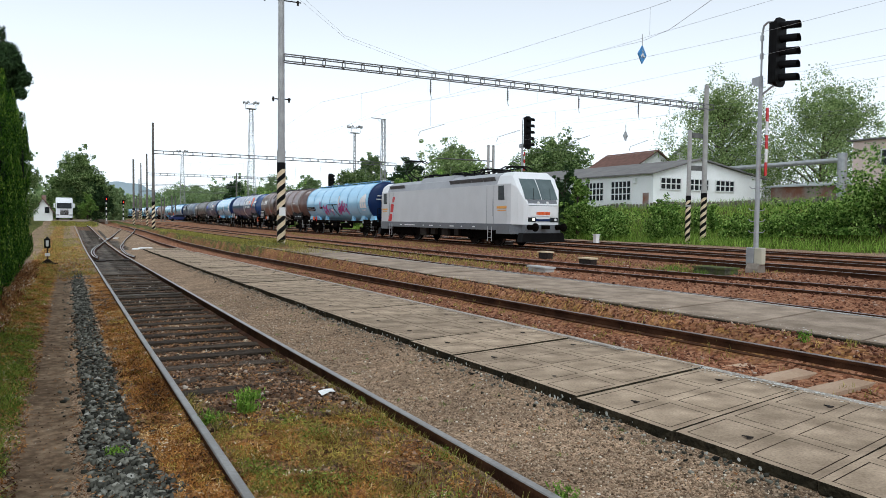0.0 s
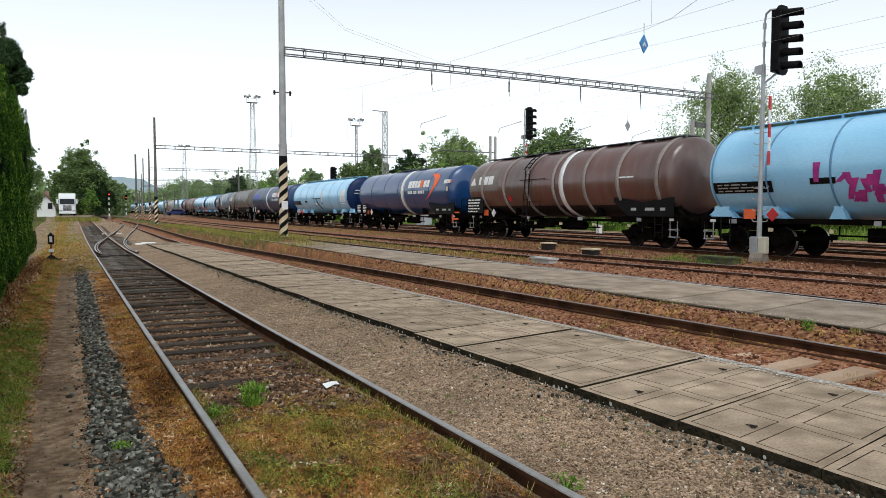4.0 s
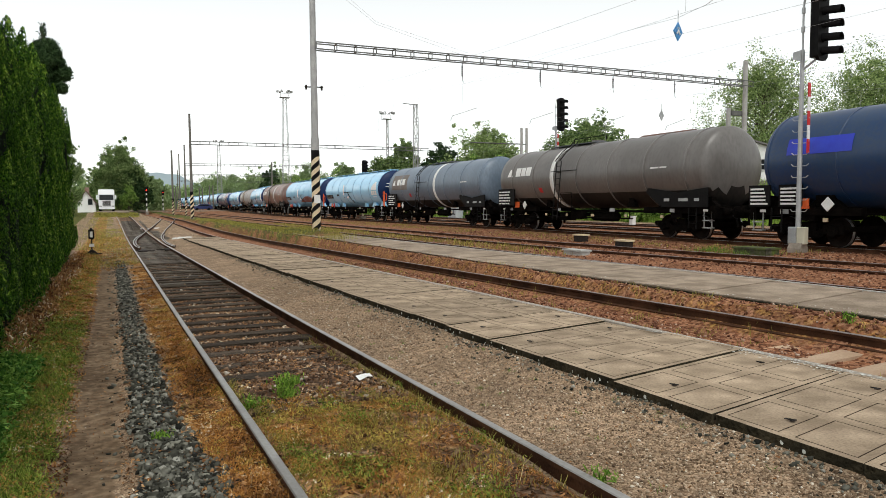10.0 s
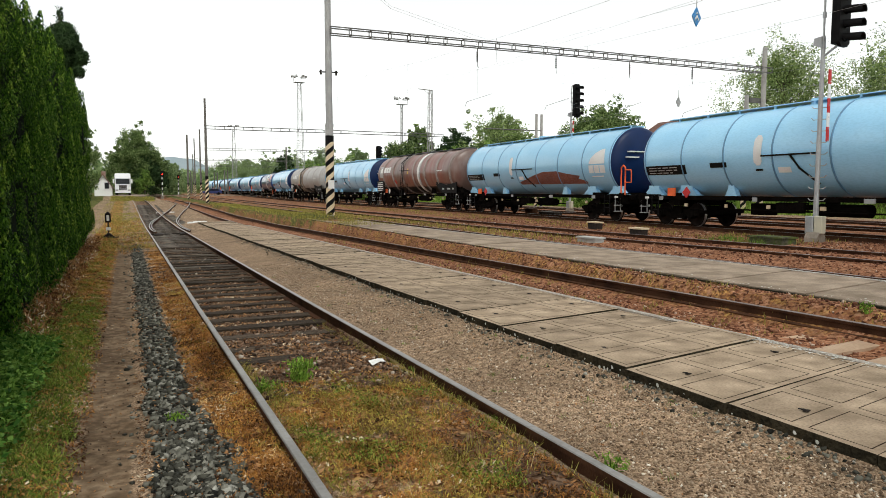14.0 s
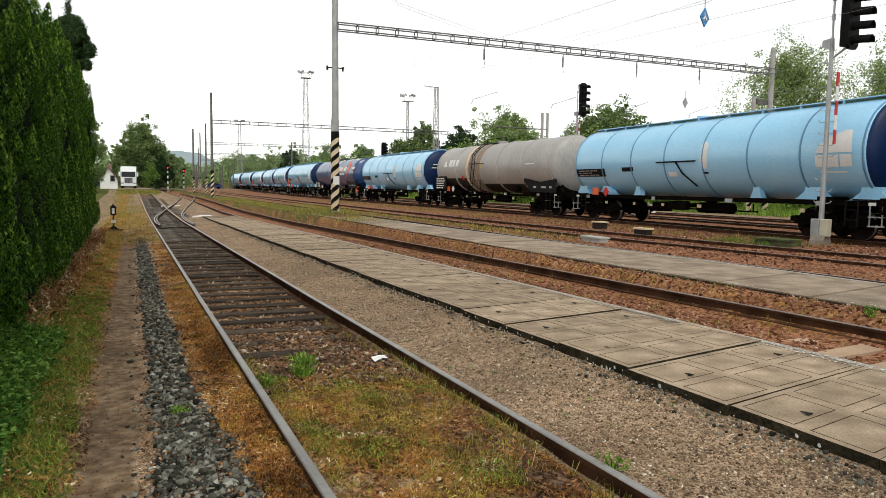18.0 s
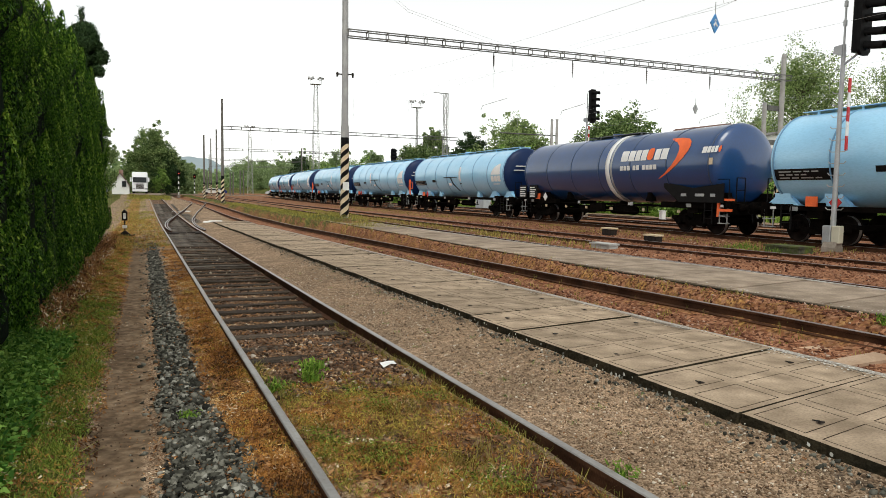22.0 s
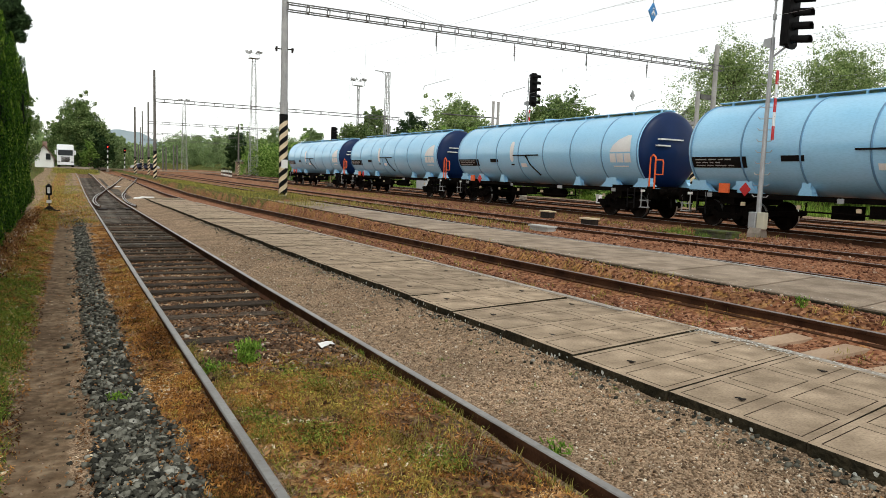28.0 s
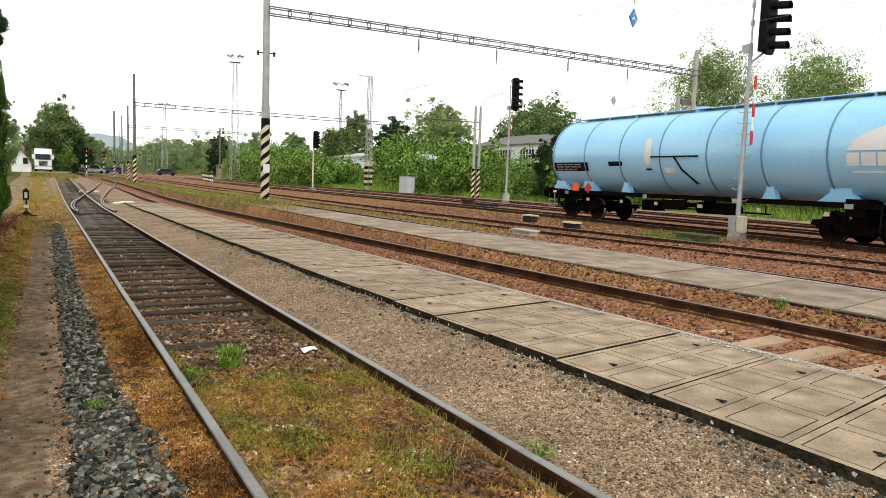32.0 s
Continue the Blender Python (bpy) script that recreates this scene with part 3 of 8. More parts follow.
track_2 = track("track_2", "rusty-sided track with concrete sleepers beside the platform", [
    (T2F, -10, 118, lambda y: 0.05 + float(fall(y)), RAIL_DULL), (lambda y: T2F(y) - G, -10, 118, lambda y: -0.02 + float(fall(y)), RAIL_DULL)])
track_3 = track("track_3", "station track bedded in reddish ballast", [
    (T3F, -12, 260, lambda y: 0.0, RAIL_DULL), (lambda y: T3F(y) - G, -12, 260, lambda y: -0.01, RAIL_DULL)])
track_4 = track("track_4", "station track half buried in reddish ballast", [
    (T4F, -12, 300, lambda y: 0.1, RAIL_DULL), (lambda y: T4F(y) - G, -12, 300, lambda y: 0.055, RAIL_DULL)])
track_5 = track("track_5", "main line track that carries the freight train", [
    (lambda y: T5(y) - G / 2, -60, 470, lambda y: 0.16, RAIL_TOP), (lambda y: T5(y) + G / 2, -60, 470, lambda y: 0.16, RAIL_TOP)])
track_6 = track("track_6", "main line track in dark ballast", [
    (lambda y: T6(y) - G / 2, -40, 420, lambda y: 0.15, RAIL_TOP), (lambda y: T6(y) + G / 2, -40, 420, lambda y: 0.15, RAIL_TOP)])
track_7 = track("track_7", "outer track beside the grassy bank", [
    (lambda y: T7(y) - G / 2, -40, 420, lambda y: 0.15, RAIL_DULL), (lambda y: T7(y) + G / 2, -40, 420, lambda y: 0.15, RAIL_DULL)])


def sleeper_mesh(name, mat, l, w, h, worn):
    bm = bmesh.new()
    box(bm, -l / 2, l / 2, -w / 2, w / 2, -h, 0)
    bmesh.ops.subdivide_edges(bm, edges=[e for e in bm.edges if abs(e.verts[0].co.x - e.verts[1].co.x) > 1], cuts=5)
    for v in bm.verts:
        v.co += Vector((random.uniform(-worn, worn), random.uniform(-worn, worn), random.uniform(-worn, worn * 0.5) if v.co.z > -0.01 else 0))
    return mesh_of(name, bm, mat)


wood = [sleeper_mesh("sleeper", WOOD_SLEEPER if k < 5 else WOOD_DUSTY, 2.4, 0.23, 0.15, 0.012) for k in range(10)]
for i in range(118):
    y = 5.75 + i * 0.64
    s = part("sleeper", wood[i % 5 + (5 if i > 16 and (i > 30 or i % 3 == 0) else 0)], None, track_1)
    s.matrix_basis = pose(1.68 + random.uniform(-0.05, 0.05) + (0.5 if 38 < y < 60 else 0), y, (-0.125 if y < 11 else -0.118) + lift(y) - random.uniform(0, 0.02), 0, random.uniform(-0.6, 0.6), random.uniform(-1.5, 1.5))
conc = [sleeper_mesh("sleeper", CONCRETE_SLEEPER, 2.4, 0.26, 0.15, 0.006) for _ in range(3)]
for i in range(60):
    y = 1.2 + i * 0.62
    s = part("sleeper", conc[i % 3], None, track_2)
    s.matrix_basis = pose(T2F(y) - G / 2, y, (-0.14 if y < 5.6 else -0.2) + float(fall(y)) - random.uniform(0, 0.04), 0, random.uniform(-2.6, -1.4), random.uniform(-1, 1))

# ---- platforms ----
P1_NEAR, P1_FAR, P1_TOP = 3.6, 5.46, 0.12
SLAB_L, SLAB_W, SLAB_H = 1.03, P1_FAR - P1_NEAR, 0.22
SKEW = 0.19


def slab_mesh(l, w, h, cols, rows, groove=0.009, deep=0.008):
    """A cast slab with shallow rectangular grooves in its top; x across, y along."""
    xs, ys = [0.0], [0.0]
    for n_, size, out in ((rows, w, xs), (cols, l, ys)):
        cell = size / n_
        for i in range(n_):
            a, b = i * cell + 0.055, (i + 1) * cell - 0.055
            out += [a, a + groove, b - groove, b]
        out.append(size)
    bm = bmesh.new()
    grid = {}
    def vert(i, j, z):
        k = (i, j, z)
        if k not in grid:
            grid[k] = bm.verts.new((xs[i], ys[j], z))
        return grid[k]
    nxs, nys = len(xs) - 1, len(ys) - 1
    low = set()
    for i in range(nxs):
        for j in range(nys):
            pi, pj = i % 4, j % 4
            if (pi in (1, 3) and pj in (1, 2, 3)) or (pj in (1, 3) and pi in (1, 2, 3)):
                low.add((i, j))
    for i in range(nxs):
        for j in range(nys):
            z = -deep if (i, j) in low else 0.0
            f = bm.faces.new((vert(i, j, z), vert(i + 1, j, z), vert(i + 1, j + 1, z), vert(i, j + 1, z)))
            f.material_index = 1 if (i, j) in low else 0
            for di, dj, a, b in ((1, 0, (i + 1, j), (i + 1, j + 1)), (0, 1, (i + 1, j + 1), (i, j + 1)), (-1, 0, (i, j + 1), (i, j)), (0, -1, (i, j), (i + 1, j))):
                if z == 0.0 and (i + di, j + dj) in low:
                    bm.faces.new((vert(*a, 0.0), vert(*a, -deep), vert(*b, -deep), vert(*b, 0.0))).material_index = 1
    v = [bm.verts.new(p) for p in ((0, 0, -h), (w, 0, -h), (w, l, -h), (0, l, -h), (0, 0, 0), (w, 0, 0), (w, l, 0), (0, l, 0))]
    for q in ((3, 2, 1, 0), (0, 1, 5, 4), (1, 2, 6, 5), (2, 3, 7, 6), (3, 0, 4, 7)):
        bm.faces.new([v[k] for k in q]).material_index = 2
    for vv in bm.verts:
        vv.co.y += SKEW * vv.co.x
    return mesh_of("slab", bm, [SLAB, GROOVE, SLAB_OLD_SHADED])


platform_1 = empty("platform_1", label="low platform of grooved concrete slabs with a mossy, shade-darkened edge", category="platform", kind="structure")
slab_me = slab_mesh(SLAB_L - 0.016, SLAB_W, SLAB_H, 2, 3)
hole_bm = bmesh.new()
for _ in range(7):
    a = random.uniform(0, 6.28)
    box(hole_bm, -0.05, 0.05, -0.012, 0.012, 0, 0.006, 0, pose(0.02 * math.cos(a), 0.02 * math.sin(a), 0, 0, 0, math.degrees(a)))
hole_me = mesh_of("lifting_iron", hole_bm, IRON)
for i in range(42):
    y = -1.8 + i * SLAB_L
    s = part("slab", slab_me, None, platform_1)
    s.matrix_basis = pose(P1_NEAR + random.uniform(-0.02, 0.02), y, P1_TOP + float(fall(y)) + random.uniform(-0.008, 0.008), -0.62 + random.uniform(-0.3, 0.3), random.uniform(-0.25, 0.25), random.uniform(-0.4, 0.4))
    if i < 30:
        for x in (0.32, SLAB_W - 0.3):
            h = part("lifting_iron", hole_me, None, platform_1)
            h.matrix_basis = pose(P1_NEAR + x, y + 0.62 + SKEW * x, P1_TOP + 0.004 + float(fall(y + 0.62 + SKEW * x)), -0.62, 0, random.uniform(-20, 20)) @ Matrix.Diagonal((0.52, 0.52, 1, 1))
def along(x0, x1, y0, y1, drop, top):
    """A long block that follows the fall of the platform."""
    b = bmesh.new()
    a, c = float(fall(y0)), float(fall(y1))
    v = [b.verts.new(p) for p in ((x0, y0, a - drop), (x1, y0, a - drop), (x1, y1, c - drop), (x0, y1, c - drop), (x0, y0, a + top), (x1, y0, a + top), (x1, y1, c + top), (x0, y1, c + top))]
    for q in ((3, 2, 1, 0), (4, 5, 6, 7), (0, 1, 5, 4), (1, 2, 6, 5), (2, 3, 7, 6), (3, 0, 4, 7)):
        b.faces.new([v[i] for i in q])
    return b


bm = along(P1_NEAR + 0.03, P1_FAR - 0.03, 0.0, 38.0, 0.3, P1_TOP - 0.05)
part("bedding", bm, GROOVE, platform_1)
bm = along(P1_FAR + 0.005, P1_FAR + 0.1, 0.0, 36.0, 0.3, P1_TOP + 0.004)
part("edge_strip", bm, material("edge_strip_concrete", [(0.33, 0.29, 0.245), (0.26, 0.22, 0.18), (0.55, 0.53, 0.49)], 0.9, 2.5, 30, 0.4, fine_mix=0.5), platform_1, "pale worn edging of the platform")


def spots(name, centres, normal_x, rmin, rmax, mat, parent):
    """Small raised irregular patches, joined."""
    bm = bmesh.new()
    for c in centres:
        r, n = random.uniform(rmin, rmax), 7
        ring = []
        for k in range(n):
            a, rr = 2 * math.pi * k / n, r * random.uniform(0.55, 1.15)
            d = Vector((0, rr * math.cos(a), rr * math.sin(a))) if normal_x else Vector((rr * math.cos(a), rr * math.sin(a), 0))
            q = Vector(c) + d
            ring.append(bm.verts.new(q + Vector((0, 0, float(fall(q.y)) if q.x < 8 else 0.0))))
        f = bm.faces.new(ring if normal_x != 1 else ring)
    bmesh.ops.recalc_face_normals(bm, faces=bm.faces)
    ob = part(name, bm, mat, parent)
    ob["kind"] = "stuff"
    return ob


spots("lichen", [(P1_NEAR - 0.024, random.uniform(0, 12) if random.random() < 0.8 else random.uniform(12, 30), random.uniform(0.03, P1_TOP - 0.015)) for _ in range(170)], 1, 0.004, 0.02, LICHEN, platform_1)
spots("lichen", [(P1_FAR - abs(random.gauss(0, 0.1)) + 0.06, random.choice((random.gauss(4.6, 0.8), random.uniform(1, 24))), P1_TOP + 0.0125) for _ in range(800)], 0, 0.004, 0.015, LICHEN, platform_1)

P2_TOP = 0.19
P2N = line([(-20, 8.35), (5, 8.3), (10, 8.12), (16, 8.0), (30, 7.95)])
P2F = line([(-20, 10.6), (6, 10.5), (10, 10.45), (14, 10.2), (20, 9.95), (33, 9.5)])
platform_2 = empty("platform_2", label="narrow low platform paved with large grey concrete slabs", category="platform", kind="structure")
y = -6.0
while y < 33:
    l = 1.55
    bm = bmesh.new()
    z = P2_TOP + random.uniform(-0.006, 0.006)
    k = SKEW * 2.3
    o = [(P2N(y) + 0.01, y), (P2F(y + k), y + k), (P2F(y + l + k), y + l + k - 0.05), (P2N(y + l) + 0.01, y + l - 0.05)]
    prism(bm, o, "z", z - 0.3, z)
    part("slab", bm, ASPHALT, platform_2)
    y += l
# dark strip that paints the shadow line along the near edge
bm = bmesh.new()
for i in range(26):
    y = -6.0 + i * 1.5
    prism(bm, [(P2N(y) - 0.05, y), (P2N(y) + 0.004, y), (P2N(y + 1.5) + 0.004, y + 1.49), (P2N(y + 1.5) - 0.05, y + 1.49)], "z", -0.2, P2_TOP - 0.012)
part("near_edge", bm, SLAB_OLD_SHADED, platform_2, "mossy edge of the platform, darkened for its shadow line")
bm = bmesh.new()
for i in range(26):
    y = -6.0 + i * 1.5
    prism(bm, [(P2F(y) + 0.004, y), (P2F(y) + 0.07, y), (P2F(y + 1.5) + 0.07, y + 1.48), (P2F(y + 1.5) + 0.004, y + 1.48)], "z", -0.1, P2_TOP + 0.008)
part("edge_strip", bm, material("edge_strip_worn", [(0.36, 0.34, 0.31), (0.46, 0.44, 0.41), (0.24, 0.21, 0.18)], 0.9, 1.5, 25, 0.3, fine_mix=0.5), platform_2, "pale worn edge of the platform")
spots("lichen", [(P2N(yy) - 0.056, yy, random.uniform(0.05, P2_TOP - 0.02)) for yy in (random.uniform(2, 25) for _ in range(160))], 1, 0.005, 0.018, LICHEN, platform_2)
spots("lichen", [(P2N(yy) + abs(random.gauss(0, 0.12)), yy, P2_TOP + 0.012) for yy in (random.uniform(1, 26) for _ in range(420))], 0, 0.006, 0.022, LICHEN, platform_2)
spots("lichen", [(P2F(yy) - abs(random.gauss(0, 0.1)), yy, P2_TOP + 0.012) for yy in (random.uniform(1, 26) for _ in range(300))], 0, 0.006, 0.022, LICHEN, platform_2)
# ---- the train ----
BLUE_LIGHT = material("tank_light_blue", [(0.31, 0.62, 0.87), (0.36, 0.67, 0.9), (0.22, 0.46, 0.65)], 0.24, 0.7, 14, 0.02, fine_mix=0.3, stretch=(1, 0.6, 2), coat=0.5, vary=0.05)
# hoops coloured darker than the tank to paint their shadow lines
BLUE_RING_SHADE = material("hoop_shade_blue", [(0.1, 0.25, 0.42), (0.13, 0.29, 0.47), (0.07, 0.18, 0.3)], 0.45, 1, 14, 0.03)
NAVY = material("tank_navy", [(0.003, 0.016, 0.066), (0.004, 0.02, 0.08), (0.008, 0.018, 0.048)], 0.38, 1.0, 14, 0.03, fine_mix=0.25, coat=0.0, spec=0.2)
BLUE_DEEP = material("tank_deep_blue", [(0.005, 0.043, 0.15), (0.007, 0.053, 0.18), (0.01, 0.036, 0.095)], 0.3, 0.8, 14, 0.02, fine_mix=0.35, coat=0.7)
BLUE_GRIMY = material("tank_grimy_blue", [(0.007, 0.036, 0.115), (0.012, 0.04, 0.1), (0.035, 0.05, 0.075)], 0.34, 0.7, 9, 0.06, fine_mix=0.5)
TAR_SHADE = material("tar_shade_black", [(0.006, 0.0055, 0.005), (0.015, 0.012, 0.01), (0.035, 0.026, 0.02)], 0.6, 1.0, 8, 0.05, stretch=(1, 1, 0.4))
BROWN = material("tank_brown", [(0.21, 0.062, 0.04), (0.12, 0.072, 0.058), (0.24, 0.2, 0.18)], 0.33, 0.45, 3, 0.03, fine_mix=0.5, stretch=(0.6, 1, 0.25), coat=0.2, vary=0.1)
GREY_DARK = material("tank_dark_grey", [(0.115, 0.105, 0.097), (0.15, 0.138, 0.128), (0.075, 0.066, 0.06)], 0.36, 0.6, 9, 0.05, fine_mix=0.4, stretch=(1, 1, 0.4))
PANEL_GREY = material("patch_grey_brown", [(0.17, 0.14, 0.12), (0.21, 0.18, 0.16), (0.12, 0.1, 0.085)], 0.6, 1, 9, 0.05)
SLATE = material("tank_slate", [(0.115, 0.155, 0.205), (0.15, 0.195, 0.25), (0.08, 0.097, 0.12)], 0.36, 0.7, 9, 0.05, fine_mix=0.4, stretch=(1, 1, 0.4))
HOOP_PALE = material("hoop_pale_grey", [(0.24, 0.2, 0.18), (0.31, 0.27, 0.25), (0.16, 0.11, 0.09)], 0.55, 1, 9, 0.05)
GREY_PALE = material("tank_pale_grey", [(0.33, 0.315, 0.3), (0.4, 0.385, 0.365), (0.24, 0.2, 0.17)], 0.4, 0.6, 9, 0.05, fine_mix=0.4, stretch=(1, 1, 0.4))
SILVER = material("loco_silver", [(0.55, 0.555, 0.56), (0.6, 0.605, 0.61), (0.48, 0.48, 0.48)], 0.42, 0.7, 12, 0.02, 0.1, 0.25)
SILVER_PALE = material("loco_pale_silver", [(0.72, 0.725, 0.72), (0.77, 0.775, 0.77), (0.63, 0.63, 0.625)], 0.4, 0.7, 12, 0.02, 0.1, 0.2)
LOCO_SKIRT = material("loco_skirt_grey", [(0.13, 0.14, 0.15), (0.16, 0.17, 0.18), (0.09, 0.09, 0.1)], 0.5, 1, 12, 0.03)
LOCO_ROOF = material("loco_roof_grey", [(0.33, 0.34, 0.355), (0.38, 0.385, 0.4), (0.27, 0.265, 0.26)], 0.55, 1, 12, 0.05)
GRILLE = material("grille_grey", [(0.1, 0.1, 0.1), (0.14, 0.14, 0.135)], 0.7, 4, 30)
WINDSHIELD = material("windscreen_glass", [(0.06, 0.085, 0.085), (0.09, 0.12, 0.12)], 0.08, 1, 12, 0, 0.0, spec=0.6)
GRAFFITI = material("graffiti_magenta", [(0.3, 0.03, 0.2), (0.5, 0.05, 0.26), (0.05, 0.02, 0.07)], 0.5, 3, 12)
BROWN_RUST = material("rust_stain", [(0.24, 0.085, 0.055), (0.16, 0.06, 0.045), (0.26, 0.2, 0.2)], 0.8, 2, 12)
BROWN_DARK = material("tank_dark_brown", [(0.115, 0.042, 0.03), (0.075, 0.042, 0.034), (0.14, 0.1, 0.085)], 0.3, 0.45, 3, 0.03, fine_mix=0.45, stretch=(0.6, 1, 0.25), coat=0.3, vary=0.1)
BAY_BROWN = material("stained_paint_brown", [(0.3, 0.21, 0.14), (0.22, 0.19, 0.165), (0.14, 0.09, 0.06)], 0.6, 1.2, 8, 0.05, stretch=(1, 1, 0.4))
ULTRA = material("patch_ultramarine", [(0.015, 0.03, 0.42), (0.02, 0.05, 0.5)], 0.45, 2, 12)
R, ZC = 1.55, 2.7


def wheel_mesh():
    bm = bmesh.new()
    lathe_y(bm, [(-0.07, 0.02), (-0.07, 0.09), (-0.045, 0.1), (-0.03, 0.37), (-0.065, 0.4), (-0.065, 0.455)], 20)
    lathe_y(bm, [(-0.065, 0.455), (0.04, 0.462)], 20, 1)
    lathe_y(bm, [(0.04, 0.462), (0.045, 0.49), (0.068, 0.49), (0.07, 0.4), (0.03, 0.37), (0.03, 0.1), (0.07, 0.09), (0.07, 0.02)], 20)
    bmesh.ops.rotate(bm, cent=(0, 0, 0), matrix=Matrix.Rotation(radians(-90), 3, "Z"), verts=bm.verts)
    bmesh.ops.recalc_face_normals(bm, faces=bm.faces)
    return mesh_of("wheel", bm, [WHEEL, TYRE_STEEL], True)


def axle_mesh():
    bm = bmesh.new()
    tube(bm, (-1.0, 0, 0), (1.0, 0, 0), 0.08, n=10)
    return mesh_of("axle", bm, UNDER)


def bogie_frame_mesh(wb):
    bm = bmesh.new()
    for s in (-1, 1):
        x = s * 1.0
        prism(bm, [(-wb / 2 - 0.55, 0.52), (-wb / 2 - 0.5, 0.66), (-wb / 2 + 0.25, 0.7), (-0.42, 0.5), (0.42, 0.5), (wb / 2 - 0.25, 0.7), (wb / 2 + 0.5, 0.66), (wb / 2 + 0.55, 0.52), (wb / 2 - 0.2, 0.5), (0.5, 0.3), (-0.5, 0.3), (-wb / 2 + 0.2, 0.5)], "x", x - 0.06, x + 0.06)
        for a in (-1, 1):
            tube(bm, (x - s * 0.1, a * wb / 2, 0.46), (x + s * 0.17, a * wb / 2, 0.46), 0.15, n=12)
            box(bm, x - 0.1, x + 0.1, a * wb / 2 - 0.19, a * wb / 2 + 0.19, 0.4, 0.6)
            for b in (-0.27, 0.27):
                tube(bm, (x + s * 0.05, a * wb / 2 + b, 0.42), (x + s * 0.05, a * wb / 2 + b, 0.68), 0.085, n=8)
            box(bm, x - s * 0.12 - 0.05, x - s * 0.12 + 0.05, a * (wb / 2 - 0.62) - 0.07, a * (wb / 2 - 0.62) + 0.07, 0.25, 0.65)
    box(bm, -1.0, 1.0, -0.25, 0.25, 0.5, 0.78)
    box(bm, -1.0, 1.0, -wb / 2 - 0.55, -wb / 2 - 0.43, 0.5, 0.64)
    box(bm, -1.0, 1.0, wb / 2 + 0.43, wb / 2 + 0.55, 0.5, 0.64)
    return mesh_of("bogie", bm, UNDER)


def buffer_mesh():
    bm = bmesh.new()
    lathe_y(bm, [(0.0, 0.02), (0.0, 0.14), (-0.3, 0.13), (-0.3, 0.085), (-0.56, 0.085), (-0.56, 0.2), (-0.59, 0.22), (-0.62, 0.2), (-0.63, 0.02)], 14)
    return mesh_of("buffer", bm, UNDER, True)


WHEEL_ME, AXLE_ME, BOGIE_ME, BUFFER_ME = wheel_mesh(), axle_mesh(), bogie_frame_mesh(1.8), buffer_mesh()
LOCO_BOGIE_ME = bogie_frame_mesh(2.6)


def bogie(parent, y, me, wb, scale=1.0):
    b = part("bogie", me, None, parent)
    b.matrix_basis = pose(0, y, 0)
    for a in (-1, 1):
        ax = part("axle", AXLE_ME, None, b)
        ax.matrix_basis = pose(0, a * wb / 2, 0.46 * scale)
        for s in (-1, 1):
            w = part("wheel", WHEEL_ME, None, b)
            w.matrix_basis = pose(s * 0.755, a * wb / 2, 0.46 * scale, 0, 0, 180 if s > 0 else 0) @ Matrix.Diagonal((1, scale, scale, 1))
    return b


def buffers(parent, half):
    for e in (-1, 1):
        for s in (-1, 1):
            b = part("buffer", BUFFER_ME, None, parent)
            b.matrix_basis = pose(s * 0.875, e * half, 1.05, 0, 0, 0 if e < 0 else 180)


def side_x(z):
    return -(math.sqrt(max(0.02, R * R - (z - ZC) ** 2)) + 0.016)


def decal(parent, name, rows, mat, label="", off=0.0):
    """A painted shape on the side of the tank: rows of (z, y start, y end), bottom first."""
    bm = bmesh.new()
    dense = []
    for (z0, a0, b0), (z1, a1, b1) in zip(rows, rows[1:]):
        n = max(1, int(abs(z1 - z0) / 0.09))
        dense += [(z0 + (z1 - z0) * k / n, a0 + (a1 - a0) * k / n, b0 + (b1 - b0) * k / n) for k in range(n)]
    dense.append(rows[-1])
    vs = [[bm.verts.new((side_x(z) - off, y, z)) for y in (a, b)] for z, a, b in dense]
    for p, q in zip(vs, vs[1:]):
        bm.faces.new((p[0], q[0], q[1], p[1]))
    bmesh.ops.recalc_face_normals(bm, faces=bm.faces)
    for f in bm.faces:
        if f.normal.x > 0:
            f.normal_flip()
    return part(name, bm, mat, parent, label, True)


def star(parent, y, z, r):
    bm = bmesh.new()
    mid = bm.verts.new((side_x(z) - 0.014, y, z))
    rim = []
    for k in range(10):
        a, q = math.pi * k / 5 + 0.3, r if k % 2 == 0 else r * 0.42
        zz = z + q * math.cos(a)
        rim.append(bm.verts.new((side_x(zz) - 0.014, y + q * math.sin(a), zz)))
    for k in range(10):
        bm.faces.new((mid, rim[k], rim[(k + 1) % 10]))
    return part("star_mark", bm, ORANGE, parent, "orange five-pointed star")


def bars(parent, y, z, h, widths, mat, gap=0.05):
    """Plain blocks where lettering stands, read from the far end to the near end."""
    for w in widths:
        if w > 0:
            decal(parent, "lettering_bar", [(z, y, y - w), (z + h, y, y - w)], mat)
        y -= abs(w) + gap


def ring(parent, y, w, mat, grow=0.012, name="ring", label=""):
    bm = bmesh.new()
    lathe_y(bm, [(y - w / 2, R - 0.01), (y - w / 2, R + grow), (y + w / 2, R + grow), (y + w / 2, R - 0.01)], 44, cz=ZC)
    return part(name, bm, mat, parent, label, True)


def end_rail(parent, y, mat, label=""):
    for s in (-1, 1):
        bm = bmesh.new()
        for x in (0.95, 0.55):
            tube(bm, (s * x, y, 1.2), (s * x, y, 2.15), 0.022)
        for z in (1.7, 2.15):
            tube(bm, (s * 0.95, y, z), (s * 0.55, y, z), 0.02)
        part("end_railing", bm, mat, parent, label)


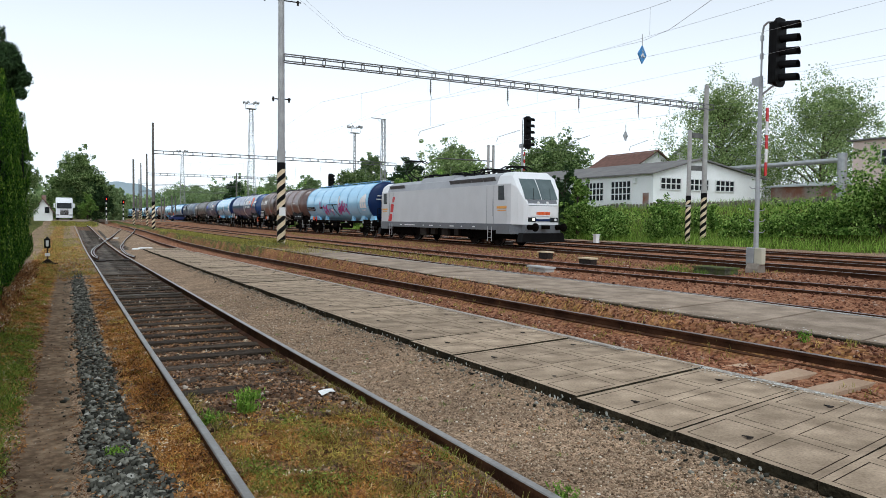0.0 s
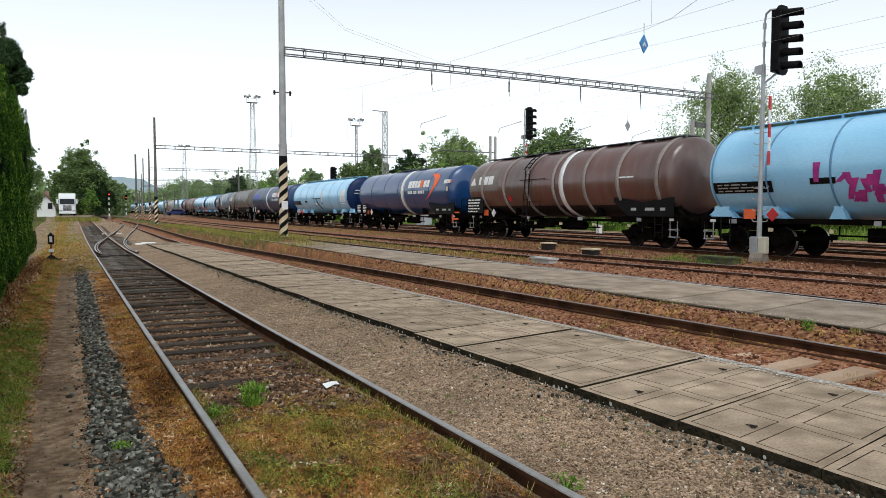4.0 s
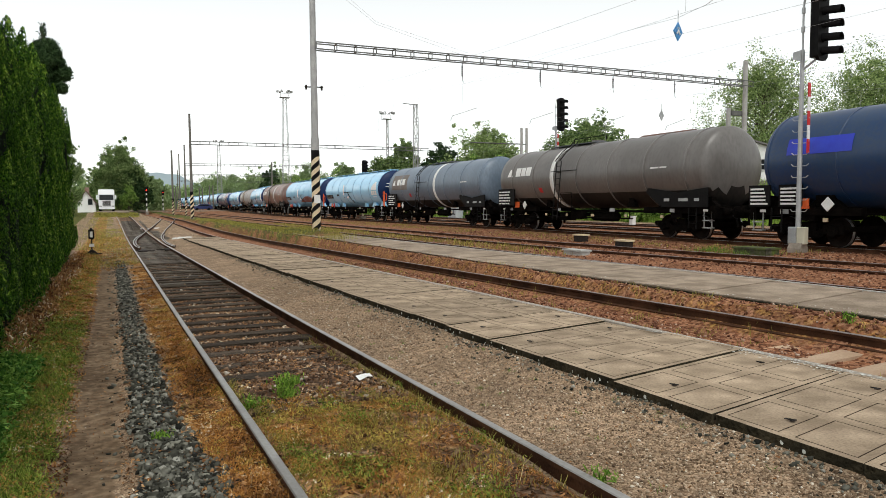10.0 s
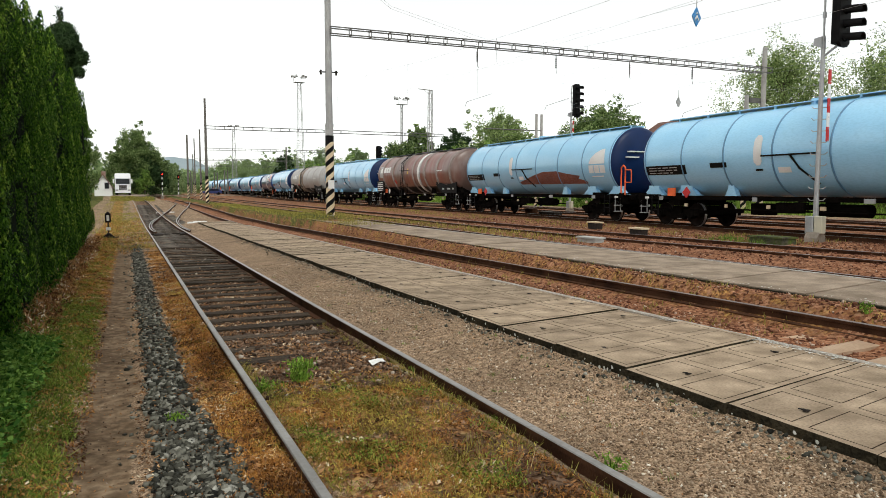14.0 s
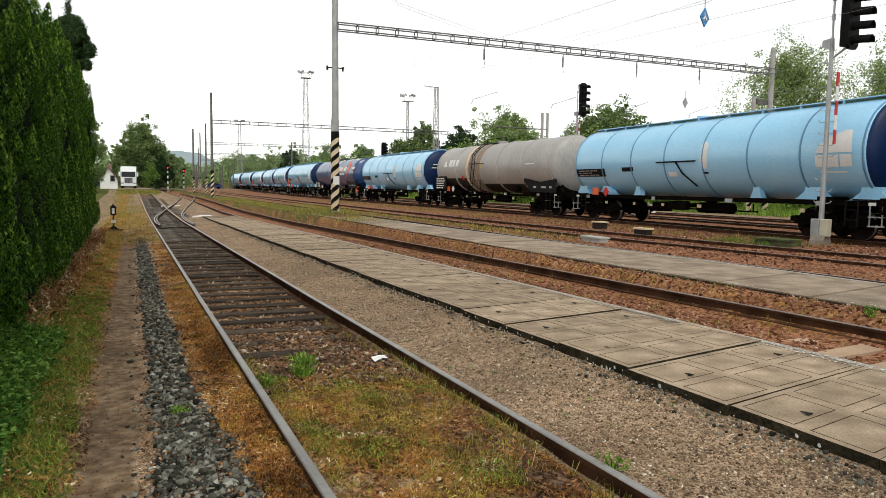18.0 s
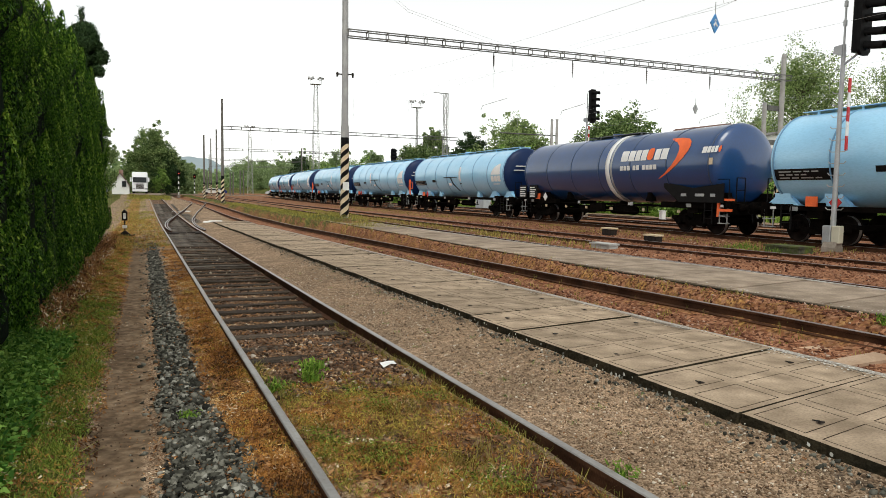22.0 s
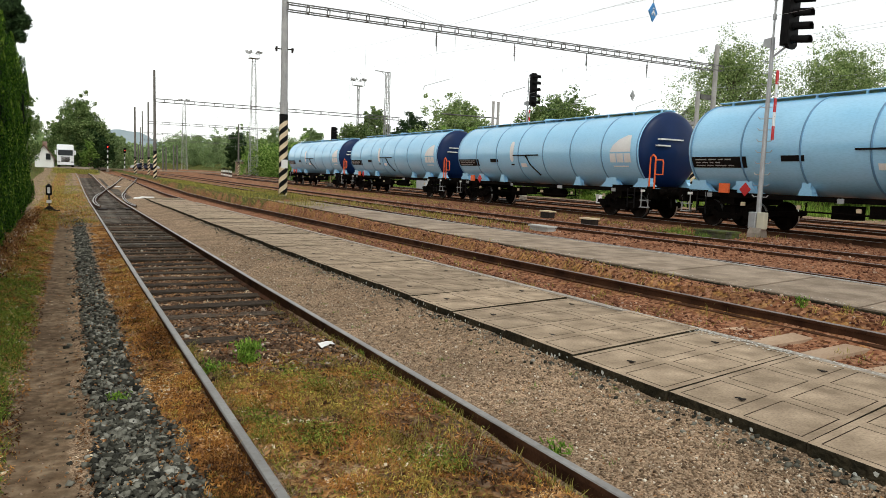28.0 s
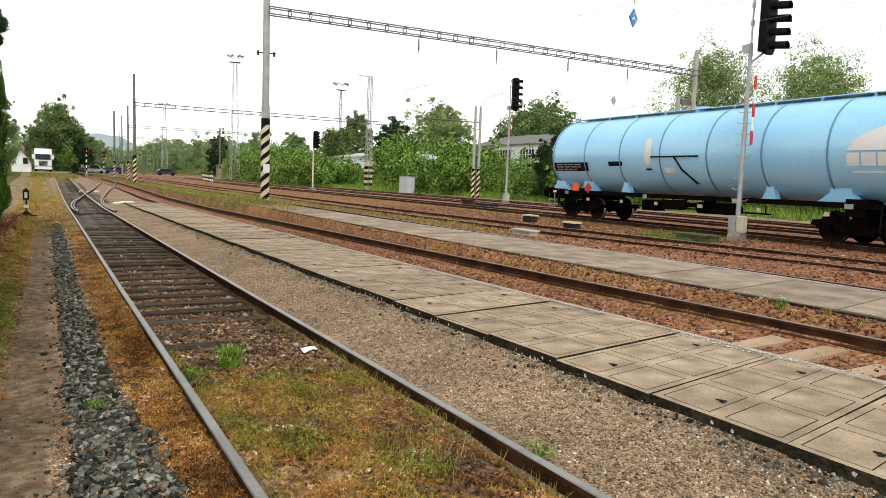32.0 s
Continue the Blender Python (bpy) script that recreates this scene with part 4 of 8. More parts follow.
def ladder(parent, y, z0, z1, x, mat=BLACK):
    bm = bmesh.new()
    for dy in (-0.2, 0.2):
        tube(bm, (x, y + dy, z0), (x + 0.25 * (z1 > 3), y + dy, z1), 0.025)
    k = z0 + 0.2
    while k < z1:
        tube(bm, (x + 0.25 * (z1 > 3) * (k - z0) / (z1 - z0), y - 0.2, k), (x + 0.25 * (z1 > 3) * (k - z0) / (z1 - z0), y + 0.2, k), 0.016, n=6)
        k += 0.3
    return part("ladder", bm, mat, parent)


def tank_wagon(style, length):
    """A bogie tank wagon; its y axis runs along the track, front towards -y."""
    half = length / 2
    e = half - style.get("inset", 0.78)
    w = empty("tank_wagon", label=style["label"], category="tank wagon", group="tank wagons of the train")
    dome = [(0.0, 0.004), (0.03, 0.4), (0.08, 0.75), (0.17, 1.13), (0.28, 1.37), (0.36, 1.48), (0.46, R)]
    bm = bmesh.new()
    lathe_y(bm, [(-e + a, r) for a, r in dome] + [(-e + 0.8 + i * (2 * e - 1.6) / 12, R) for i in range(13)] + [(e - a, r) for a, r in dome[::-1]], 44, cz=ZC)
    k = len(dome)
    if style.get("nose"):
        for i, f in enumerate(bm.faces):
            if f.calc_center_median().y < -e + 0.47:
                f.material_index = 1
    # lower belly goes black: tar and grime, with the underside's shade painted in
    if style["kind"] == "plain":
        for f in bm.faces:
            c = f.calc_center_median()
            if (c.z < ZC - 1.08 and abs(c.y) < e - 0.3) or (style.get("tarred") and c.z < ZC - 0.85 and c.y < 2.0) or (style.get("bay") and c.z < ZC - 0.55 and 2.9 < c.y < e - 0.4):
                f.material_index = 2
    tank = part("tank", bm, [style["paint"], style.get("nose") or style["paint"], TAR_SHADE], w, smooth=True)
    nr = style.get("rings", 7)
    for y in style.get("hoops") or [-e + 0.55 + (2 * e - 1.1) * i / (nr - 1) for i in range(nr)]:
        ring(tank, y, style.get("ring_w", 0.045), style.get("ring_paint") or style["paint"], style.get("ring_h", 0.014))
    if style.get("band") is not None:
        ring(tank, style["band"], 0.3, WHITE, 0.02, "band", "white band round the tank")
        if style.get("double_band"):
            ring(tank, style["band"] - 0.3, 0.1, STEEL_GREY, 0.03, "strap")
    # underframe
    def beam_part(name, x0, x1, y0, y1, z0, z1, mat=UNDER):
        b = bmesh.new()
        box(b, x0, x1, y0, y1, z0, z1)
        return part(name, b, mat, w)

    if style["kind"] == "light":
        for a, b in ((-1.25, -1.1), (1.1, 1.25)):
            beam_part("sole_bar", a, b, -e, e, 1.04, 1.2)
        for y in (-half + 5.6, -2.0, 2.0, half - 5.6):
            beam_part("cross_member", -1.1, 1.1, y - 0.08, y + 0.08, 1.04, 1.18)
    else:
        for a, b in ((-1.25, -1.0), (1.0, 1.25), (-0.3, 0.3)):
            beam_part("sole_bar", a, b, -e, -half + 4.6, 0.98, 1.22)
            beam_part("sole_bar", a, b, half - 4.6, e, 0.98, 1.22)
        for a in (-1.0, 1.0):
            bm = bmesh.new()
            tube(bm, (a, -half + 4.5, 1.02), (a, half - 4.5, 1.02), 0.035, n=6)
            part("air_pipe", bm, UNDER, w)
    for s in (-1, 1):
        beam_part("headstock", -1.3, 1.3, s * (half - 0.78) - 0.12, s * (half - 0.78) + 0.12, 0.8, 1.28)
        beam_part("bolster", -1.2, 1.2, s * (half - 2.75) - 0.3, s * (half - 2.75) + 0.3, 0.8, 1.3)
        beam_part("end_deck", -1.28, 1.28, s * (half - 1.3) - 0.5, s * (half - 1.3) + 0.5, 1.205, 1.24)
        # brake hose, coupling and shunter's grips on the headstock
        bm = bmesh.new()
        box(bm, -0.13, 0.13, s * (half - 0.68), s * (half - 0.3), 0.98, 1.12)
        tube(bm, (0, s * (half - 0.35), 0.95), (0, s * (half - 0.3), 0.55), 0.04, n=6)
        part("coupling", bm, UNDER, w)
        for x in (-0.45, 0.4):
            bm = bmesh.new()
            pipe(bm, [(x, s * (half - 0.66), 0.9), (x, s * (half - 0.45), 0.8), (x, s * (half - 0.4), 0.5)], 0.03, n=6)
            part("brake_hose", bm, BLACK, w)
        bm = bmesh.new()
        box(bm, -1.275, -1.252, s * (half - 1.15) - 0.11, s * (half - 1.15) + 0.11, 1.06, 1.15)
        part("stencil_bar", bm, WHITE, w)
        # steps under the corner
        bm = bmesh.new()
        for z in (0.45, 0.72):
            box(bm, -1.36, -1.16, s * (half - 1.0) - 0.2, s * (half - 1.0) + 0.2, z, z + 0.03)
        for d in (-0.19, 0.19):
            box(bm, -1.3, -1.27, s * (half - 1.0) + d - 0.015, s * (half - 1.0) + d + 0.015, 0.45, 1.05)
        part("corner_step", bm, STEEL_GREY, w)
    for y, k in ((-half + 3.6, 0.16), (-3.0, 0.12), (-0.6, 0.2), (1.5, 0.14), (3.4, 0.12), (half - 3.4, 0.16)):
        bm = bmesh.new()
        box(bm, -1.18, -1.14, y - k / 2, y + k / 2, 0.78, 0.9)
        part("stencil_bar", bm, CREAM, w)
    bm = bmesh.new()
    tube(bm, (-0.75, -1.9, 0.78), (-0.75, -0.2, 0.78), 0.2, n=12)
    box(bm, -1.15, -0.75, 0.4, 1.2, 0.65, 1.0)
    box(bm, -0.9, -0.4, 1.8, 2.5, 0.55, 0.95)
    pipe(bm, [(-1.1, -3.4, 0.72), (-1.1, 3.4, 0.72)], 0.03)
    for y in (-3.2, 0.0, 3.2):
        tube(bm, (-1.1, y, 0.72), (-1.1, y, 1.0), 0.025)
    part("brake_gear", bm, UNDER, w)
    bm = bmesh.new()
    tube(bm, (0, 0, 0.55), (0, 0, 1.4), 0.22, n=12)
    tube(bm, (-1.2, 0.2, 0.85), (0, 0.2, 0.85), 0.09, n=10)
    box(bm, -1.25, -1.1, 0.05, 0.35, 0.7, 1.02)
    part("outlet_valve", bm, UNDER, w)
    saddle_mat = style.get("saddle") or UNDER
    for y in (-half + 1.35, -half + 3.3, -half + 5.6, half - 5.6, half - 3.3, half - 1.35):
        big = abs(abs(y) - (half - 1.35)) < 0.01 or abs(abs(y) - (half - 3.3)) < 0.01
        a, t = (0.75, 0.32) if big else (0.3, 0.14)
        for s in (-1, 1):
            bm = bmesh.new()
            o = [(y - a, 1.2), (y + a, 1.2), (y + a * 0.8, 1.24), (y + t * 1.5, 1.34), (y + t, 1.46), (y + t, 1.6), (y - t, 1.6), (y - t, 1.46), (y - t * 1.5, 1.34), (y - a * 0.8, 1.24)]
            prism(bm, o, "x", s * 0.88, s * 1.08)
            part("saddle", bm, saddle_mat, w)
    for s in (-1, 1):
        bogie(w, s * (half - 2.7), BOGIE_ME, 1.8)
    buffers(w, half - 0.62)
    # top walkway
    bm = bmesh.new()
    a, b = style.get("walkway", (-e + 0.6, e - 0.6))
    box(bm, -0.4, 0.4, a, b, ZC + R + 0.05, ZC + R + 0.08)
    for y in np.arange(a, b, 1.6):
        box(bm, -0.36, -0.3, y, y + 0.06, ZC + R - 0.06, ZC + R + 0.05)
        box(bm, 0.3, 0.36, y, y + 0.06, ZC + R - 0.06, ZC + R + 0.05)
    part("walkway", bm, style["paint"] if style.get("nose") else LOCO_SKIRT, w)
    bm = bmesh.new()
    tube(bm, (0, 0.6, ZC + R - 0.05), (0, 0.6, ZC + R + 0.16), 0.3, n=16)
    part("dome_hatch", bm, style["paint"], w)
    kind = style["kind"]
    if kind == "light":
        bm = bmesh.new()
        pipe(bm, [(side_x(2.55) - 0.03, 1.5, 2.55), (side_x(2.55) - 0.03, -0.75, 2.55)], 0.03)
        pipe(bm, [(side_x(2.55) - 0.03, 0.35, 2.54), (side_x(2.1) - 0.03, 0.05, 2.1), (side_x(1.6) - 0.03, -0.45, 1.6)], 0.035)
        part("side_bracket", bm, BLACK, w)
        k = 1.85 if style.get("orange") else -1.0
        decal(tank, "white_mark", [(2.24, k - 0.1, k - 0.25), (2.36, k, k - 0.34), (3.12, k, k - 0.34), (3.25, k - 0.1, k - 0.25)], WHITE)
        bars(tank, k - 0.03, 2.06, 0.07, [0.3], BLACK)
        decal(tank, "sail_shape", [(2.62, -5.95, -7.2), (2.9, -6.12, -7.18), (3.12, -6.45, -7.15), (3.28, -6.9, -7.12)], WHITE, "plain white sail shape")
        bars(tank, -5.95, 2.2, 0.36, [0.36, 0.39, 0.39], WHITE, 0.05)
        bars(tank, -6.1, 2.02, 0.05, [0.9], WHITE)
        decal(tank, "notice_panel", [(2.02, e - 0.6, e - 2.9), (2.38, e - 0.55, e - 2.9)], BLACK, "black notice panel")
        for r_ in range(3):
            bars(tank, e - 0.75, 2.07 + 0.1 * r_, 0.04, [random.uniform(0.15, 0.5) for _ in range(4)], STEEL_GREY, 0.08)
        decal(tank, "notice_panel", [(2.22, e - 4.2, e - 5.0), (2.4, e - 4.2, e - 5.0)], BLACK, "black notice panel")
        decal(tank, "notice_plate", [(1.98, 0.9, 0.4), (2.16, 0.9, 0.4)], WHITE)
        # writing on the dark end
        bm = bmesh.new()
        for z, x0, x1 in ((3.1, -0.9, 0.3), (2.85, -1.0, -0.35)):
            box(bm, x0, x1, -e - 0.02, -e + 0.12, z, z + 0.055)
        part("lettering_bar", bm, WHITE, tank)
        if style.get("orange"):
            bm = bmesh.new()
            pipe(bm, [(-1.2, -half + 0.9, 1.2), (-1.2, -half + 0.9, 2.4), (-1.2, -half + 0.75, 2.5), (-1.2, -half + 0.62, 2.4), (-1.2, -half + 0.62, 1.2)], 0.035)
            pipe(bm, [(-1.2, -half + 0.62, 2.3), (-1.2, -half + 0.25, 2.3), (-1.2, -half + 0.2, 2.2), (-1.2, -half + 0.2, 1.75), (-1.2, -half + 0.62, 1.75)], 0.03)
            part("end_railing", bm, ORANGE, w, "orange tubular handrail")
        else:
            end_rail(w, -half + 0.75, BLACK)
    elif kind == "band":
        bars(tank, -1.75, 2.95, 0.46, [0.5, 0.4, 0.34, 0.38], WHITE, 0.06)
        decal(tank, "round_mark", [(2.95, -3.68, -3.88), (3.05, -3.58, -3.98), (3.35, -3.58, -3.98), (3.45, -3.68, -3.88)], ORANGE, "orange round mark")
        bars(tank, -4.06, 2.95, 0.45, [0.36, 0.4], WHITE, 0.06)
        bars(tank, -1.75, 2.55, 0.2, [0.22, 0.2, 0.2, -0.1, 0.2, 0.2, -0.1, 0.2, 0.2, 0.2, 0.2], WHITE, 0.05)
        if style.get("stars"):
            for y, z in ((-5.6, 3.75), (-5.7, 3.45), (-5.8, 3.1), (-5.8, 2.75), (-5.1, 2.3), (-5.6, 2.2)):
                star(tank, y, z + 0.1, 0.17)
            decal(tank, "ultramarine_panel", [(2.85, 6.6, 4.4), (3.35, 6.6, 4.4)], ULTRA, "bright blue panel")
        else:
            decal(tank, "crescent_mark", [(2.15, -4.3, -4.36), (2.4, -4.8, -5.0), (2.7, -5.22, -5.52), (3.0, -5.45, -5.88), (3.25, -5.5, -6.05), (3.45, -5.42, -6.08), (3.62, -5.15, -5.98), (3.74, -4.75, -5.75), (3.8, -4.7, -5.3)], ORANGE, "orange crescent shape")
            bars(tank, -6.85, 3.1, 0.24, [0.24, 0.17, 0.15, 0.15], WHITE, 0.03)
            decal(tank, "round_mark", [(3.1, -7.73, -7.8), (3.22, -7.68, -7.85), (3.34, -7.73, -7.8)], ORANGE)
            decal(tank, "pink_mark", [(2.65, -7.3, -7.5), (2.9, -7.3, -7.5)], CREAM)
        if style.get("stars"):
            decal(tank, "warning_mark", [(2.95, -6.7, -7.1), (3.3, -6.88, -6.92)], ORANGE, "orange warning mark")
        end_rail(w, -half + 0.75, BLACK)
        for y0 in (half - 2.3, half - 1.1):
            bm = bmesh.new()
            box(bm, -1.42, -1.37, y0 - 0.45, y0 + 0.4, 1.25, 1.95)
            plate = part("notice_board", bm, BLACK, w, "black notice board with pale writing")
            bm = bmesh.new()
            for r_ in range(5):
                box(bm, -1.428, -1.42, y0 - 0.38 + random.uniform(0, 0.2), y0 + 0.33, 1.31 + r_ * 0.12, 1.37 + r_ * 0.12)
            part("lettering_bar", bm, WHITE, plate)
        bm = bmesh.new()
        pipe(bm, [(-1.25, -half + 2.6, 1.25), (-1.25, -half + 2.6, 2.1), (-1.25, -half + 0.8, 2.1), (-1.25, -half + 0.8, 1.25)], 0.022)
        pipe(bm, [(-1.25, -half + 1.7, 1.25), (-1.25, -half + 1.7, 2.1)], 0.022)
        part("side_railing", bm, BLACK, w)
        if not style.get("stars"):
            bm = bmesh.new()
            box(bm, -1.33, -1.25, -half + 1.2, -half + 1.3, 0.7, 1.35)
            box(bm, -1.33, -1.25, -half + 0.5, -half + 1.3, 1.3, 1.38)
            box(bm, -1.33, -1.25, -half + 0.6, -half + 1.2, 0.9, 1.0)
            part("step_bracket", bm, ORANGE, w, "orange step bracket")
    else:
        y0 = style.get("logo", 5.0)
        if style.get("panel"):
            decal(tank, "grey_panel", [(2.45, y0 + 0.75, y0 - 0.1), (3.4, y0 + 0.75, y0 - 0.1)] if style["panel"] is GREY_PALE else [(2.5, y0 + 0.75, y0 - 2.3), (3.62, y0 + 0.75, y0 - 2.3)], style["panel"], "grey painted panel", -0.008)
        decal(tank, "round_mark", [(2.85, y0 + 0.6, y0), (3.1, y0 + 0.45, y0 + 0.15), (3.25, y0 + 0.35, y0 + 0.25)], WHITE, "plain white mark")
        bars(tank, y0 - 0.3, 2.85, 0.45, [0.5, 0.42, 0.5], WHITE, 0.07)
        bm = bmesh.new()
        box(bm, -1.5, -1.44, half - 2.7, half - 0.9, 1.3, 2.2)
        plate = part("notice_board", bm, BLACK, w, "black notice board")
        bm = bmesh.new()
        for r_ in range(5):
            y = half - 1.0
            for _ in range(4):
                k = random.uniform(0.12, 0.42)
                if y - k < half - 2.65:
                    break
                box(bm, -1.51, -1.5, y - k, y, 1.36 + r_ * 0.16, 1.43 + r_ * 0.16)
                y -= k + 0.07
        part("lettering_bar", bm, WHITE, plate)
        # the ladder, its filling platform and warning marks
        ladder(w, 1.6, 0.6, ZC + 0.75, -R - 0.26, BLACK)
        bm = bmesh.new()
        pipe(bm, [(-R - 0.1, 1.4, ZC + 0.75), (-1.25, 1.4, ZC + 1.2), (-0.6, 1.4, ZC + R + 0.12)], 0.025, n=6)
        pipe(bm, [(-R - 0.1, 1.8, ZC + 0.75), (-1.25, 1.8, ZC + 1.2), (-0.6, 1.8, ZC + R + 0.12)], 0.025, n=6)
        for dz, x in ((0.85, -R - 0.02), (1.05, -1.4), (1.25, -1.18), (1.42, -0.92)):
            tube(bm, (x, 1.4, ZC + dz), (x, 1.8, ZC + dz), 0.016, n=6)
        part("ladder_head", bm, BLACK, w)
        bm = bmesh.new()
        box(bm, -R - 0.12, -R + 0.4, 0.4, 1.3, 1.16, 1.2)
        pipe(bm, [(-R - 0.1, 0.4, 1.18), (-R - 0.1, 0.4, 1.9), (-R - 0.1, 1.3, 1.9), (-R - 0.1, 1.3, 1.18)], 0.02, n=6)
        part("step_platform", bm, UNDER, w)
        for z in (2.95, 2.7) if style.get("marks") else ():
            decal(tank, "warning_mark", [(z, 0.71, 0.49), (z + 0.18, 0.62, 0.58)], YELLOW, "small yellow warning mark")
        if style.get("bay"):
            ring(tank, 2.75, 0.32, CREAM, 0.03, "stained_hoop", "wide cream hoop stained brown")
            ring(tank, 1.6, 1.6, BAY_BROWN, 0.008, "stained_bay", "brown-stained strip of the tank under the filling hatch")
        bm = bmesh.new()
        pipe(bm, [(side_x(2.9) - 0.1, 2.2, 2.95), (side_x(2.9) - 0.1, 0.0, 2.95)], 0.022)
        part("side_railing", bm, BLACK, w)
        bm = bmesh.new()
        pipe(bm, [(-0.4, 2.0, ZC + R + 0.08), (-0.4, 2.0, ZC + R + 0.3), (-0.4, -0.6, ZC + R + 0.3), (-0.4, -0.6, ZC + R + 0.08)], 0.025)
        part("side_railing", bm, BLACK, w)
        bars(tank, -5.0, 2.75, 0.06, [0.5, 0.4], WHITE)
        decal(tank, "red_mark", [(1.95, 3.6, 3.3), (2.2, 3.65, 3.35)], RED)
    if kind != "light":
        bm = bmesh.new()
        prism(bm, [(-half + 0.95, 1.22), (-half + 0.95, 1.95), (-half + 2.6, 1.78), (-half + 4.3, 2.02), (-half + 4.3, 1.8), (-half + 3.4, 1.22)], "x", -1.37, -1.33)
        plate = part("bolster_plate", bm, BLACK, w, "dark plate over the bogie")
        for y, k in ((-half + 1.5, 0.25), (-half + 2.2, 0.5), (-half + 3.1, 0.3)):
            bm = bmesh.new()
            box(bm, -1.38, -1.37, y - k / 2, y + k / 2, 1.45, 1.56)
            part("lettering_bar", bm, STEEL_GREY, plate)
    # plates on the frame near the rear
    bm = bmesh.new()
    box(bm, -1.32, -1.26, half - 2.9, half - 2.48, 1.18, 1.5)
    part("hazard_plate", bm, ORANGE, w, "orange hazard plate")
    bm = bmesh.new()
    prism(bm, [(half - 3.6, 1.54), (half - 3.38, 1.32), (half - 3.6, 1.1), (half - 3.82, 1.32)], "x", -1.36, -1.33)
    part("hazard_label", bm, RED if kind == "light" else WHITE, w, "diamond hazard label")
    for y, k in ((half - 2.0, 0.3), (2.0, 0.2), (-2.2, 0.35), (-half + 2.9, 0.25)):
        bm = bmesh.new()
        box(bm, -1.275, -1.25, y - k / 2, y + k / 2, 1.02, 1.16)
        part("frame_plate", bm, STEEL_GREY, w)
    for s in (-1, 1):
        ladder(w, s * (half - 1.75), 0.42, 1.2, -1.32)
    if style.get("graffiti"):
        for i in range(40):
            y, z = random.choice((random.uniform(-2.9, -0.7), random.uniform(0.8, 4.0))), random.uniform(1.65, 2.3)
            k = random.uniform(-0.25, 0.25)
            decal(tank, "graffiti_stroke", [(z, y, y - 0.16), (z + random.uniform(0.2, 0.6), y + k, y + k - 0.24)], GRAFFITI, "magenta graffiti")
    if style.get("rust"):
        decal(tank, "rust_patch", [(1.72, 0.9, -5.5), (1.85, 1.0, -5.5), (1.97, 0.3, -4.9), (2.1, -0.3, -5.1), (2.22, -0.9, -4.0), (2.36, -1.8, -3.1)], BROWN_RUST, "patch of rust on the tank")
    return w


STYLES = {
    "light": dict(kind="light", paint=BLUE_LIGHT, nose=NAVY, ring_paint=BLUE_RING_SHADE, rings=8, ring_w=0.06, ring_h=0.02, saddle=BLUE_LIGHT, orange=True, label="light blue tank wagon with a navy front end and orange handrail"),
    "light_black": dict(kind="light", paint=BLUE_LIGHT, nose=NAVY, ring_paint=BLUE_RING_SHADE, rings=8, ring_w=0.06, ring_h=0.02, saddle=BLUE_LIGHT, label="light blue tank wagon with a navy front end and black railing"),
    "graffiti": dict(kind="light", paint=BLUE_LIGHT, nose=NAVY, ring_paint=BLUE_RING_SHADE, rings=8, ring_w=0.06, ring_h=0.02, saddle=BLUE_LIGHT, graffiti=True, label="light blue tank wagon with magenta graffiti behind the locomotive"),
    "rusty": dict(kind="light", paint=BLUE_LIGHT, nose=NAVY, ring_paint=BLUE_RING_SHADE, rings=8, ring_w=0.06, ring_h=0.02, saddle=BLUE_LIGHT, orange=True, rust=True, label="light blue tank wagon with a rusty patch on its side"),
    "deep": dict(kind="band", paint=BLUE_DEEP, ring_paint=BLUE_GRIMY, ring_w=0.07, band=-0.75, walkway=(-1.6, 2.6), inset=1.05, double_band=True, label="deep blue tank wagon with a white band and orange crescent"),
    "stars": dict(kind="band", walkway=(-1.4, 2.8), inset=1.0, paint=BLUE_GRIMY, ring_paint=BLUE_GRIMY, band=0.6, stars=True, label="grimy dark blue tank wagon with orange stars"),
    "brown": dict(kind="plain", paint=BROWN_DARK, hoops=(6.2, 3.9, 1.7, -0.5, -2.8, -5.0, -7.2), ring_w=0.15, ring_h=0.06, ring_paint=HOOP_PALE, band=-1.1, panel=PANEL_GREY, logo=6.9, label="rusty brown tank wagon with grey hoops and a white band"),
    "taupe": dict(kind="plain", tarred=True, walkway=(0.2, 4.2), paint=GREY_DARK, hoops=(6.3, 4.1, 2.0, 0.2, -2.2, -4.6, -6.9), ring_w=0.07, ring_h=0.035, band=2.3, logo=6.2, label="dusty grey-brown tank wagon with a white band"),
    "slate": dict(kind="plain", paint=SLATE, rings=7, ring_w=0.08, ring_h=0.03, band=-1.0, walkway=(-1.6, 2.4), logo=6.2, panel=PANEL_GREY, label="dark slate-grey tank wagon with a white band"),
    "brown_two": dict(kind="plain", marks=True, paint=BROWN, hoops=(6.2, 3.9, 1.7, -0.5, -2.8, -5.0, -7.2), ring_w=0.16, ring_h=0.06, ring_paint=HOOP_PALE, band=-1.5, double_band=True, panel=GREY_PALE, logo=6.4, label="brown tank wagon with worn paint and a white band"),
    "pale": dict(kind="plain", marks=True, walkway=(0.6, 3.2), paint=GREY_PALE, rings=6, ring_w=0.12, ring_h=0.05, ring_paint=GREY_PALE, logo=5.9, bay=True, label="pale grey tank wagon with brown-stained ladder bay"),
}
ORDER = ["graffiti", "brown", "deep", "light_black", "stars", "taupe", "slate", "light", "rusty", "brown_two", "light_black", "pale", "light_black", "deep", "light_black", "light", "light_black", "light", "light", "light"]
